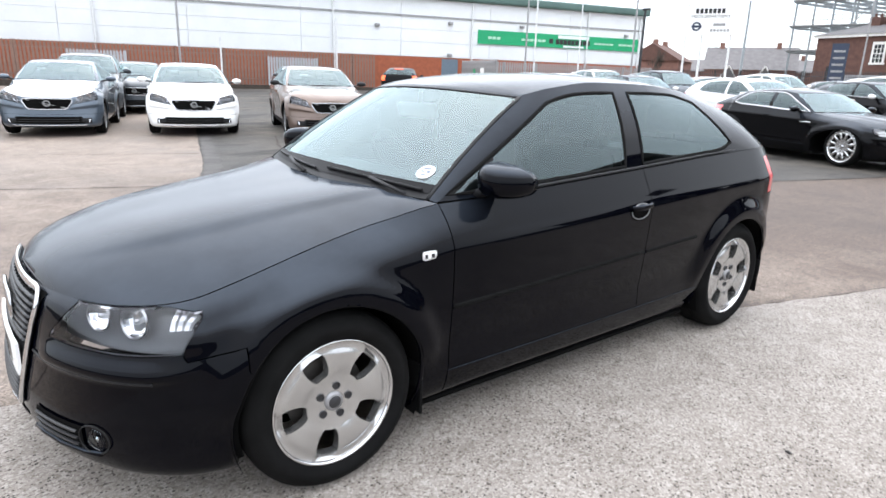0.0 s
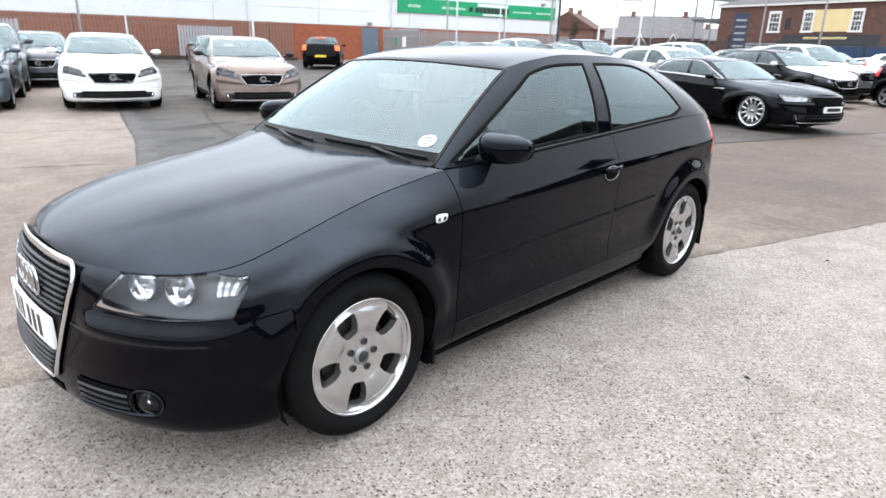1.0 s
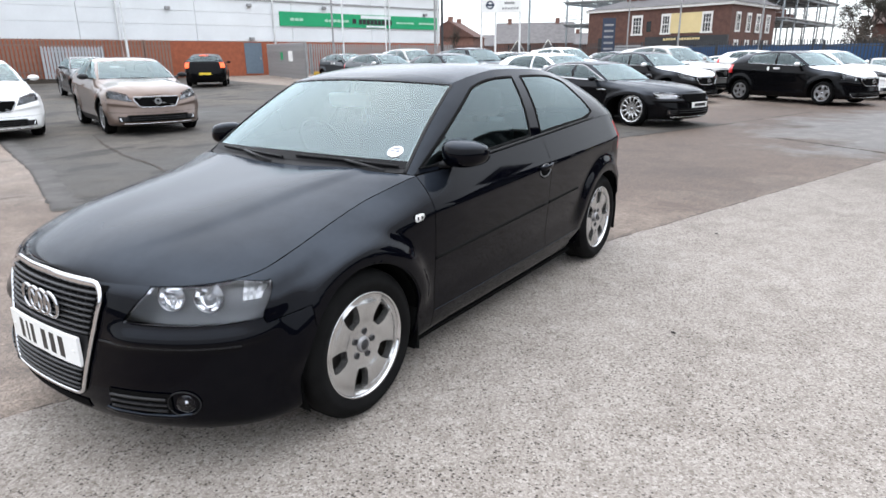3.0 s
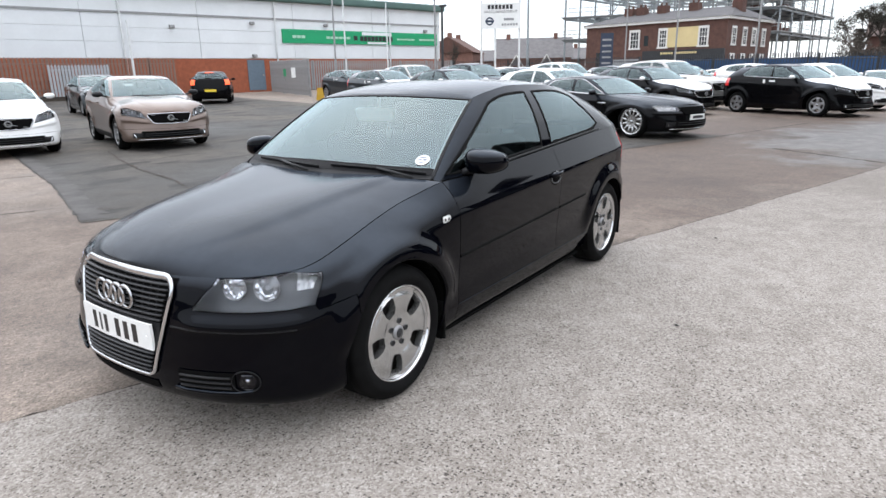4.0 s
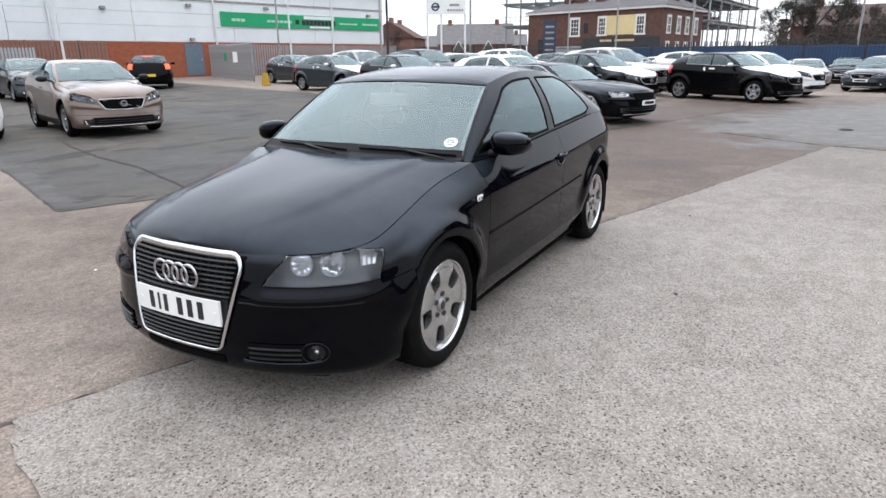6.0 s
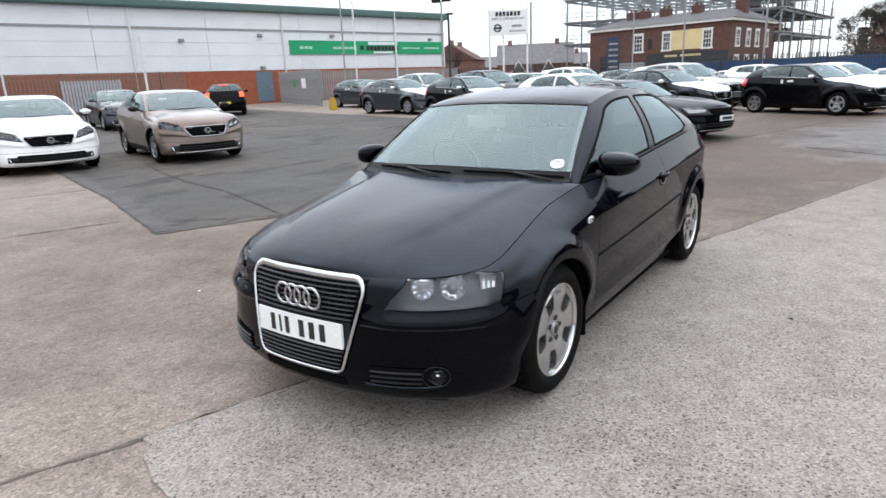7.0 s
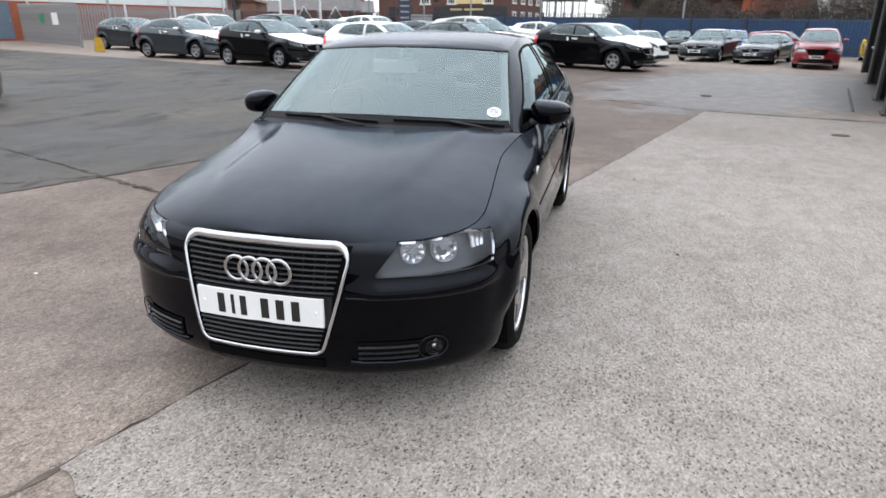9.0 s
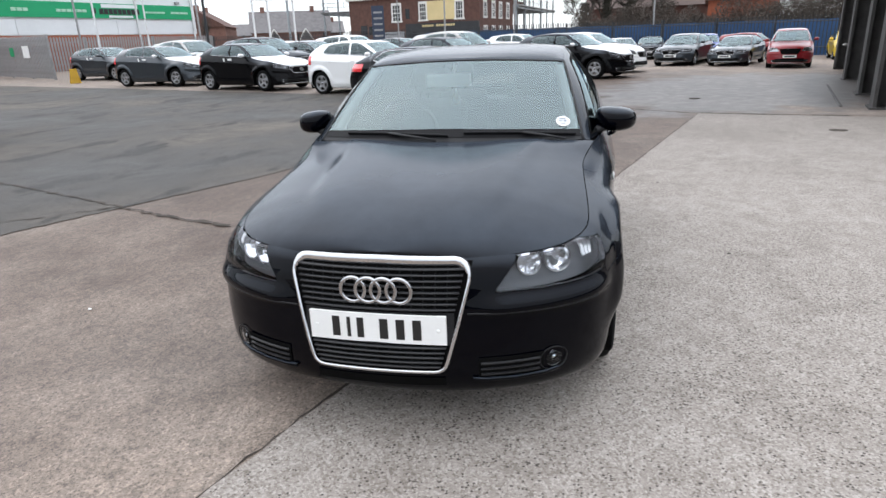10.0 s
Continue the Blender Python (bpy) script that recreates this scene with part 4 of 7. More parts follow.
def strip(name, pts, width, dz, material, parent, wob=0.02, label=""):
    """A thin line of tar or a crack lying on the ground along a polyline."""
    rnd = random.Random(len(pts) * 7 + int(pts[0][0] * 10))
    fine = []
    for (x0, y0), (x1, y1) in zip(pts, pts[1:]):
        n = max(2, int(math.hypot(x1 - x0, y1 - y0) / 0.07))
        for i in range(n):
            f = i / n
            fine.append((x0 + (x1 - x0) * f + rnd.uniform(-wob, wob), y0 + (y1 - y0) * f + rnd.uniform(-wob, wob)))
    fine.append(pts[-1])
    bm = bmesh.new()
    prev = None
    for k, (x, y) in enumerate(fine):
        a = fine[max(0, k - 1)]
        b = fine[min(len(fine) - 1, k + 1)]
        d = Vector((b[0] - a[0], b[1] - a[1], 0)).normalized()
        n = Vector((-d.y, d.x, 0)) * width * rnd.choice((0.25, 0.5, 0.8, 1.0, 1.5)) * rnd.uniform(0.7, 1.3) / 2
        cur = [bm.verts.new((x + s * n.x, y + s * n.y, lift(x + s * n.x, y + s * n.y) + dz)) for s in (-1, 1)]
        if prev:
            bm.faces.new((prev[0], cur[0], cur[1], prev[1]))
        prev = cur
    bmesh.ops.recalc_face_normals(bm, faces=bm.faces)
    return part(name, bm, material, parent, label)


ground = sheet("ground", [(-450, -450), (450, -450), (450, 450), (-450, 450)], -0.012, M_CONC, label="brownish worn concrete of the car yard", category="ground")
rag = random.Random(3)


def ragged(a, b, n, w):
    """Points from a to b with a crumbled edge."""
    return [(a[0] + (b[0] - a[0]) * k / n + (rag.gauss(0, w) if k else 0), a[1] + (b[1] - a[1]) * k / n + (rag.gauss(0, w) if k else 0)) for k in range(n)]


slab = sheet("pavement", ragged((-1.33, 0.535), (9.75, -2.80), 110, 0.009) + ragged((9.75, -2.80), (8.2, -8.0), 20, 0.02) + [(8.2, -8.0), (5.4, -17.0), (-6.7, -17.0)] + ragged((-6.7, -17.0), (-1.43, 0.33), 150, 0.008)[1:] + ragged((-1.43, 0.33), (-1.33, 0.535), 5, 0.008), 0.0, M_AGG, 0.03, label="pale concrete slab with washed-out stones", category="pavement")
asph = sheet("road", ragged((1.05, 4.34), (4.0, 2.98), 36, 0.009) + ragged((4.0, 2.98), (9.1, 1.62), 44, 0.010) + [(9.1, 1.62), (12.9, 0.30), (15.2, 8.0), (17.6, 15.0), (21.5, 27.0), (27.0, 44.0), (11.5, 44.0)] + ragged((4.0, 14.2), (3.2, 11.4), 26, 0.012) + ragged((3.2, 11.4), (2.02, 7.16), 40, 0.012) + ragged((2.02, 7.16), (1.05, 4.34), 28, 0.012), -0.005, M_ASPH, 0.0, label="old dark asphalt patch with cracks", category="road")
M_ASPH2 = plain("paler_asphalt", (0.088, 0.082, 0.078), 0.85, grain=0.35, scale=1.6, spec=0.3, bumpy=0.4)
sheet("asphalt_strip", ragged((1.09, 4.42), (2.05, 7.16), 28, 0.010) + ragged((2.05, 7.16), (3.23, 11.4), 40, 0.010) + [(3.23, 11.4), (3.98, 14.0), (4.22, 13.95)] + ragged((4.22, 13.95), (3.44, 11.3), 26, 0.03) + ragged((3.44, 11.3), (2.27, 7.06), 40, 0.03) + ragged((2.27, 7.06), (1.32, 4.24), 28, 0.03), -0.001, M_ASPH2, parent=asph, label="paler strip along the asphalt's edge")
for pts, w, n in (([(-1.30, 0.53), (-2.0, 0.82), (-7.5, 3.0)], 0.020, "stained_joint"), ([(-1.32, 0.555), (1.2, -0.215), (4.4, -1.165), (9.8, -2.79)], 0.016, "joint"),
                  ([(9.85, -2.75), (11.1, -0.95)], 0.10, "joint"), ([(9.85, -2.85), (9.1, -5.8)], 0.12, "joint"),
                  ([(1.25, 5.42), (-0.59, 6.16), (-6.0, 8.4)], 0.03, "joint"), ([(2.35, 8.42), (-0.4, 9.54), (-6.0, 11.8)], 0.03, "joint"), ([(3.4, 12.6), (-4, 15.4)], 0.03, "joint"),
                  ([(9.1, 1.62), (12.9, 0.30), (17.0, -1.0)], 0.06, "joint")):
    strip("joint", pts, w, -0.009, M_STAIN if n == "stained_joint" else M_JOINT, ground, 0.010)
for pts, w in (([(1.84, 2.26), (2.1, 3.1), (2.36, 3.80), (2.75, 4.8), (3.22, 6.05), (3.5, 7.4), (4.03, 9.04), (4.6, 10.5)], 0.035), ([(2.36, 3.8), (1.9, 4.3), (1.5, 4.9)], 0.02)):
    strip("crack", pts, w, 0.002, M_JOINT, asph, 0.02)

# ---------- the black hatchback ----------
hero = thing("hatchback_car", "black three-door hatchback with silver alloy wheels", "car")
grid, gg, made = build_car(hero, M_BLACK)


def body_y(x, z):
    """Half width of the lower body at x and height z, round the nose and tail too."""
    t = min(1, max(0, (z - 0.165) / (sm(x, RIM_X, RIM_Z) - 0.165)))
    y = tub_point(min(max(x, XA), XB), t, 1).y
    if x < XA:
        c = ((XA - x) / (XA - sm(t, LEV_T, NOSE_X))) ** 1.075
        y = tub_point(x, t, 1).y * max(0.0, 1 - c * c) ** (1 / 2.15)
    elif x > XB:
        c = ((x - XB) / (sm(t, LEV_T, TAIL_X) - XB)) ** 1.35
        y = tub_point(x, t, 1).y * max(0.0, 1 - c * c) ** (1 / 2.7)
    return y


def solve_t(x, z):
    zb = 0.165 + 0.03 * step(x, 2.6, 3.2)
    return min(1, max(0, (z - zb) / (sm(x, RIM_X, RIM_Z) - zb)))


def side_y(x, z):
    return tub_point(x, solve_t(x, z), 1).y


def nose_x(y, z):
    t = min(1, max(0, (z - 0.165) / (0.712 - 0.165)))
    w = sm(t, LEV_T, FEND_W)
    x0 = sm(t, LEV_T, NOSE_X)
    s = min(1.0, abs(y) / w) ** (2.15 / 2)
    return x0 + (XA - x0) * (1 - max(0, 1 - s * s) ** (1 / 2.15)) - shoulder(t, y) * max(0.0, 1 - s * s) ** 0.5


def sweep(bm, pts, rw, rd, closed=True, seg=8, out=None, widths=None):
    """A rounded bar along points; rw across, rd in depth (along out); widths: a factor on rw for each point."""
    n = len(pts)
    rings = []
    for i, p in enumerate(pts):
        a = pts[(i - 1) % n] if closed or i else p
        b = pts[(i + 1) % n] if closed or i < n - 1 else p
        d = (Vector(b) - Vector(a)).normalized()
        o = (out or Vector((-1, 0, 0)))
        o = (o - o.dot(d) * d).normalized()
        s = d.cross(o)
        rings.append([bm.verts.new(Vector(p) + s * rw * (widths[i] if widths else 1) * math.cos(2 * math.pi * k / seg) + o * rd * math.sin(2 * math.pi * k / seg)) for k in range(seg)])
    for i in range(n if closed else n - 1):
        r0, r1 = rings[i], rings[(i + 1) % n]
        for k in range(seg):
            bm.faces.new((r0[k], r0[(k + 1) % seg], r1[(k + 1) % seg], r1[k]))
    if not closed:
        bm.faces.new(rings[0])
        bm.faces.new(rings[-1])
    bmesh.ops.recalc_face_normals(bm, faces=bm.faces)


def conform(bm, quad_y, quad_z, off, ny=8, nz=4, s=1):
    """A patch on the nose between two heights and two distances from the middle."""
    g = [[bm.verts.new((nose_x(y, z) - off, s * y, z)) for z in [quad_z[0] + (quad_z[1] - quad_z[0]) * j / nz for j in range(nz + 1)]] for y in [quad_y[0] + (quad_y[1] - quad_y[0]) * i / ny for i in range(ny + 1)]]
    for i in range(ny):
        for j in range(nz):
            bm.faces.new((g[i][j], g[i + 1][j], g[i + 1][j + 1], g[i][j + 1]))
    bmesh.ops.recalc_face_normals(bm, faces=bm.faces)


# grille
G_TOP, G_BOT = 0.700, 0.300


def g_half(z):
    return 0.246 + (0.349 - 0.246) * ((z - G_BOT) / (G_TOP - G_BOT)) ** 0.85


outline = []
CR = 0.055
for k in range(9):
    outline.append((g_half(G_BOT) * (-1 + 2 * k / 8) * 0.86, G_BOT))
for k in range(1, 4):
    a = math.pi / 2 * k / 4
    outline.append((g_half(G_BOT) * 0.86 + (g_half(G_BOT + 0.03) - g_half(G_BOT) * 0.86) * math.sin(a), G_BOT + 0.035 * (1 - math.cos(a))))
for k in range(10):
    z = G_BOT + 0.04 + (G_TOP - 0.06 - G_BOT - 0.04) * k / 9
    outline.append((g_half(z), z))
for k in range(1, 5):
    a = math.pi / 2 * k / 5
    outline.append((g_half(G_TOP - 0.05) - CR * (1 - math.cos(a)), G_TOP - 0.06 + 0.06 * math.sin(a)))
tw = g_half(G_TOP - 0.05) - CR
for k in range(6):
    outline.append((tw * (1 - k / 5), G_TOP + 0.004 * k / 5))
right = [p for p in outline[9:]]
bottom = outline[4:9]
half = [(y, z) for y, z in bottom] + right
full = half + [(-y, z) for y, z in reversed(half[1:-1])]
grille = bmesh.new()
sweep(grille, [Vector((nose_x(y, z) - 0.008, -y, z)) for y, z in full], 0.0080, 0.009, widths=[1.0 + 1.55 * step(z, 0.655, 0.70) for y, z in full])
grille_ob = part("grille_frame", grille, M_POLISH, hero, "polished chrome grille surround", smooth=True)
bm = bmesh.new()
rows = [G_BOT + (G_TOP - G_BOT) * k / 12 for k in range(13)]
gv = [[bm.verts.new((nose_x(f * g_half(z) * 0.985, z) - 0.002, f * g_half(z) * 0.985, z)) for f in [-1 + k / 6 for k in range(13)]] for z in rows]
for i in range(12):
    for j in range(12):
        bm.faces.new((gv[i][j], gv[i][j + 1], gv[i + 1][j + 1], gv[i + 1][j]))
part("grille_backing", bm, M_DARK, grille_ob)
for z in [0.320 + 0.0185 * k for k in range(5)] + [0.534 + 0.0203 * k for k in range(8)]:
    bm = bmesh.new()
    w = g_half(z) * 0.925
    sweep(bm, [Vector((nose_x(f * w, z) - 0.007, f * w, z)) for f in [-1 + k / 8 for k in range(17)]], 0.0050, 0.010, closed=False, seg=6)
    part("grille_slat", bm, M_SLAT, grille_ob, smooth=True)
for k in range(-7, 8):
    for z0, z1 in ((0.312, 0.402), (0.526, 0.684)):
        if abs(0.043 * k) < g_half(z0) * 0.93:
            bm = bmesh.new()
            sweep(bm, [Vector((nose_x(0.043 * k, z) - 0.004, 0.043 * k, z)) for z in (z0, (z0 + z1) / 2, z1)], 0.003, 0.004, closed=False, seg=4)
            part("grille_rib", bm, M_TRIM, grille_ob)
bm = bmesh.new()
conform(bm, (-0.285, 0.285), (0.404, 0.523), 0.008, 12, 3)
part("plate_panel", bm, M_TRIM, grille_ob)
for k in range(4):
    bm = bmesh.new()
    cy = 0.0870 - 0.0580 * k
    ring = [Vector((nose_x(cy, 0.6) - 0.019, cy + 0.0465 * math.cos(a), 0.603 + 0.0465 * math.sin(a))) for a in [2 * math.pi * i / 32 for i in range(32)]]
    sweep(bm, ring, 0.0079, 0.007)
    part("badge_ring", bm, M_CHROME, grille_ob, "chrome ring", smooth=True)
def plate_x(y):
    """The plate is bent a little round the nose."""
    return -0.845 + 0.6 * (nose_x(abs(y), 0.46) - nose_x(0, 0.46))


def plate_piece(y0, y1, z0, z1, front, back, n):
    """A thin slab on the bent plate between two widths and heights."""
    bm = bmesh.new()
    rows = []
    for k in range(n + 1):
        y = y0 + (y1 - y0) * k / n
        rows.append([bm.verts.new((plate_x(y) - d, y, z)) for d, z in ((front, z0), (front, z1), (back, z1), (back, z0))])
    for p, q in zip(rows, rows[1:]):
        for k in range(4):
            bm.faces.new((p[k], q[k], q[(k + 1) % 4], p[(k + 1) % 4]))
    bm.faces.new(rows[0])
    bm.faces.new(rows[-1])
    bmesh.ops.recalc_face_normals(bm, faces=bm.faces)
    return bm


plate = part("number_plate", plate_piece(-0.26, 0.26, 0.408, 0.519, 0.004, -0.008, 12), M_PLATE, hero, "white number plate with dark bars")
for y0, wd in ((0.155, 0.030), (0.105, 0.014), (0.060, 0.026), (-0.030, 0.032), (-0.092, 0.032), (-0.154, 0.032)):
    part("plate_bar", plate_piece(y0 - wd / 2, y0 + wd / 2, 0.424, 0.503, 0.0052, 0.003, 2), M_INK, plate)
for y0 in (-0.232, 0.232):
    bm = bmesh.new()
    lathe(bm, [(0.0005, -0.0075), (0.006, -0.0065), (0.008, -0.004)], 12, pose(plate_x(y0), y0, 0.463, 0, 0, -90))
    part("plate_screw", bm, M_PLATE, plate)

# lower intakes, fog lamps, bumper groove
for s in (-1, 1):
    bm = bmesh.new()
    conform(bm, (0.372, 0.600), (0.272, 0.350), 0.003, 12, 4, s)
    vent = part("lower_intake", bm, M_DARK, hero)
    for z in (0.284, 0.306, 0.328):
        bm = bmesh.new()
        sweep(bm, [Vector((nose_x(y, z) - 0.006, s * y, z)) for y in [0.380 + 0.205 * k / 8 for k in range(9)]], 0.0045, 0.006, closed=False, seg=6)
        part("intake_slat", bm, M_SLAT, vent)
    # lip under the opening, and the round recess of the fog lamp
    bm = bmesh.new()
    sweep(bm, [Vector((nose_x(y, z) - 0.006, s * y, z)) for y, z in [(0.350, 0.266), (0.40, 0.260), (0.50, 0.258), (0.60, 0.260), (0.655, 0.268)]], 0.008, 0.007, closed=False)
    part("intake_lip", bm, M_BLACK, vent, smooth=True)
    fx = nose_x(0.632, 0.312)
    bm = bmesh.new()
    sweep(bm, [Vector((nose_x(0.634 + 0.048 * math.cos(a), 0.312) - 0.002, s * (0.634 + 0.048 * math.cos(a)), 0.312 + 0.046 * math.sin(a))) for a in [2 * math.pi * k / 24 for k in range(24)]], 0.0025, 0.002)
    part("fog_bezel", bm, M_TRIM, vent, smooth=True)
    fm = look((fx + 0.014, s * 0.632, 0.312), (fx - 1, s * 1.35, 0.312))
    bm = bmesh.new()
    lathe(bm, [(0.0005, -0.012), (0.030, -0.010), (0.037, -0.004), (0.041, 0.006)], 28, fm, "Z")
    fog = part("fog_lamp", bm, M_LENS, hero, smooth=True)
    bm = bmesh.new()
    lathe(bm, [(0.012, 0.020), (0.028, 0.006), (0.037, -0.006)], 28, fm, "Z")
    part("fog_reflector", bm, M_ALLOYD, fog, smooth=True)
    bm = bmesh.new()
    lathe(bm, [(0.0005, -0.010), (0.014, -0.006), (0.020, 0.006)], 16, fm, "Z")
    part("fog_bulb", bm, M_REFL, fog, smooth=True)
    # bumper crease
    bm = bmesh.new()
    sweep(bm, [Vector((nose_x(y, 0.515) - 0.0005, s * y, 0.515)) for y in [0.33 + (0.79 - 0.33) * k / 16 for k in range(17)]], 0.004, 0.003, closed=False, seg=6)
    part("bumper_strip", bm, M_TRIM, hero)
    # headlight inside
    bm = bmesh.new()
    vs = {}
    cols = [i for i, u in enumerate(STATIONS) if u[1] == 0 and 0.44 < u[0] < 1.46]
    rowsj = [j for j, t in enumerate(TS) if 0.74 <= t <= 0.97]
    for i in cols:
        for j in rowsj:
            w = grid[i, j] + Vector((0.8, -0.6, 0)) * 0.092
            vs[i, j] = bm.verts.new((w.x, s * w.y, w.z))
    for a, b in zip(cols, cols[1:]):
        for j, j2 in zip(rowsj, rowsj[1:]):
            bm.faces.new((vs[a, j], vs[b, j], vs[b, j2], vs[a, j2]))
    lampbox = part("headlight_housing", bm, M_LAMP, hero, smooth=True)
    for yy, tt, r, deep in ((0.566, 0.862, 0.048, 0.062), (0.674, 0.857, 0.055, 0.070)):
        th = min((0.5 + 0.01 * k for k in range(90)), key=lambda q: abs(tub_point(q, tt, 0).y - yy))
        p = tub_point(th, tt, 0) + Vector((0.8, -0.6, 0)) * deep
        fm = look((p.x, s * p.y, p.z), (p.x - 1, s * (p.y + 0.55), p.z + 0.12))
        bm = bmesh.new()
        lathe(bm, [(0.010, 0.024), (r * 0.45, 0.016), (r * 0.72, 0.004), (r * 0.9, -0.010)], 11, fm, "Z")
        rf = part("lamp_reflector", bm, M_REFL, lampbox, smooth=False)
        bm = bmesh.new()
        lathe(bm, [(r * 0.88, -0.006), (r * 0.93, -0.014), (r * 0.99, -0.015), (r * 1.03, -0.008)], 32, fm, "Z")
        part("reflector_ring", bm, M_CHROME, rf, smooth=True)
        bm = bmesh.new()
        lathe(bm, [(0.0005, -0.010), (0.009, -0.007), (0.013, 0.002), (0.013, 0.03)], 16, fm, "Z")
        part("bulb_cap", bm, M_CHROME, rf, smooth=True)
    # facetted reflector of the indicator at the lamp's outer end
    bm = bmesh.new()
    fv = {}
    for a in range(7):
        for c in range(5):
            q = tub_point(1.145 + 0.125 * a / 6, 0.834 + 0.054 * c / 4, 0)
            q = q + Vector((0.8, -0.6, 0)) * (0.054 + 0.0055 * (a % 2) + 0.012 * abs(c / 4 - 0.5))
            fv[a, c] = bm.verts.new((q.x, s * q.y, q.z))
    for a in range(6):
        for c in range(4):
            bm.faces.new((fv[a, c], fv[a + 1, c], fv[a + 1, c + 1], fv[a, c + 1]))
    bmesh.ops.recalc_face_normals(bm, faces=bm.faces)
    part("indicator_reflector", bm, M_REFLD, lampbox)

# lip under the bumper
bm = bmesh.new()
sweep(bm, [Vector((nose_x(abs(y), 0.175) + 0.060, y, 0.166)) for y in [-0.60 + 1.20 * k / 28 for k in range(29)]], 0.026, 0.022, closed=False, out=Vector((-1, 0, 0)))
part("chin_spoiler", bm, M_TRIM, hero, smooth=True)
# unseen floor panels added to hold light back from under the car
bm = bmesh.new()
box(bm, (-0.62, -0.40, 0.150), (-0.28, 0.40, 0.165), bevel=0.004)
box(bm, (0.36, -0.80, 0.150), (2.20, 0.80, 0.170), bevel=0.004)
part("undertray", bm, M_DARK, hero)
# slot under the grille
bm = bmesh.new()
conform(bm, (-0.25, 0.25), (0.232, 0.272), 0.003, 14, 3)
part("chin_slot", bm, M_DARK, hero)

# flanks
for s in (-1, 1):
    for x0, x1 in ((0.486, 1.659), (1.671, 2.12)):
        bm = bmesh.new()
        pts = [Vector((x, s * (side_y(x, 0.566 + 0.0325 * (x - 0.458)) - 0.001), 0.566 + 0.0325 * (x - 0.458))) for x in [x0 + (x1 - x0) * k / 20 for k in range(21)]]
        sweep(bm, pts, 0.010, 0.005, closed=False, out=Vector((0, s, 0)))
        part("rubbing_strip", bm, M_RUBBER, hero, smooth=True)
    # handle, over a flat dark disc that paints the hollow's shade
    bm = bmesh.new()
    hy = side_y(1.60, 0.827)
    lathe(bm, [(0.0005, 0.0022), (0.036, 0.0022), (0.044, 0.0)], 28, pose(1.57, s * hy, 0.815) @ Matrix.Diagonal((1.5, s, 1.0, 1)))
    part("handle_bowl", bm, M_DARK, hero, smooth=True)
    bm = bmesh.new()
    sweep(bm, [Vector((1.57 + dx, s * (hy + o), 0.838 + dz)) for dx, o, dz in ((-0.074, 0.004, -0.004), (-0.052, 0.022, 0.0), (-0.02, 0.028, 0.001), (0.025, 0.028, 0.003), (0.054, 0.022, 0.005), (0.076, 0.004, 0.004))], 0.014, 0.008, closed=False, out=Vector((0, s, 0)))
    part("door_handle", bm, M_BLACK, hero, smooth=True)
    # grey ring that paints the bright line along the hollow's edge
    bm = bmesh.new()
    sweep(bm, [Vector((1.57 + 0.066 * math.cos(a), s * (hy + 0.003), 0.817 + 0.036 * math.sin(a))) for a in [2 * math.pi * k / 28 for k in range(28)]], 0.0026, 0.003, out=Vector((0, s, 0)))
    part("handle_rim", bm, M_ALLOYD, hero, smooth=True)
    bm = bmesh.new()
    box(bm, (0.345, s * (side_y(0.38, 0.78) - 0.004), 0.764), (0.405, s * (side_y(0.38, 0.78) + 0.006), 0.796), bevel=0.008)
    rep = part("side_indicator", bm, M_PLATE, hero, "clear white side indicator", smooth=True)
    for x0, w in ((0.352, 0.012), (0.379, 0.016)):
        yi = s * (side_y(0.38, 0.78) + 0.0065)
        part("indicator_shade", boxed((x0, min(yi, yi - s * 0.003), 0.771), (x0 + w, max(yi, yi - s * 0.003), 0.787), None, 0.001), M_SLAT, rep)
    # mirror
    bm = bmesh.new()
    r = bmesh.ops.create_uvsphere(bm, u_segments=24, v_segments=14, radius=1)
    for v in bm.verts:
        p = v.co
        q = [abs(c) ** 0.74 * (1 if c > 0 else -1) for c in p]
        back = q[0] > 0.3
        yo = q[1] * s                       # 1 at the outer end
        v.co = Vector((0.700 + (0.030 if back else 0.100 * q[0]) + 0.045 * yo * yo, s * (0.880 if s < 0 else 0.856) + (0.110 if s < 0 else 0.094) * q[1], 1.022 + (0.063 - 0.006 * yo) * q[2] - 0.004 * yo))
    mir = part("door_mirror", bm, M_BLACK, hero, smooth=True)
    bm = bmesh.new()
    sweep(bm, [Vector((0.68, s * 0.755, 0.955)), Vector((0.69, s * 0.80, 0.972)), Vector((0.70, s * 0.84, 0.985))], 0.05, 0.022, closed=False, out=Vector((0, 0, 1)))
    part("mirror_arm", bm, M_TRIM, mir, smooth=True)
    bm = bmesh.new()
    box(bm, (0.745, s * 0.865 - 0.07, 0.972), (0.749, s * 0.865 + 0.07, 1.066))
    part("mirror_glass", bm, M_REFL, mir)
    # arch lips
    for hx in (0.0, 2.578):
        bm = bmesh.new()
        pts = []
        for i in range(31):
            a = math.radians(-18 + 216 * i / 30)
            x, z = hx + 0.356 * math.cos(a), 0.317 + 0.356 * math.sin(a)
            yy = body_y(x, max(0.18, z))
            pts.append(Vector((x, s * (yy - 0.004 + 0.028 * step(z, 0.30, 0.46)), z)))
        sweep(bm, pts, 0.010, 0.006, closed=False, out=Vector((0, s, 0)))
        part("arch_lip", bm, M_BLACK, hero, smooth=True)
    # mud flap
    for hx in (0.350, 2.920):
        bm = bmesh.new()
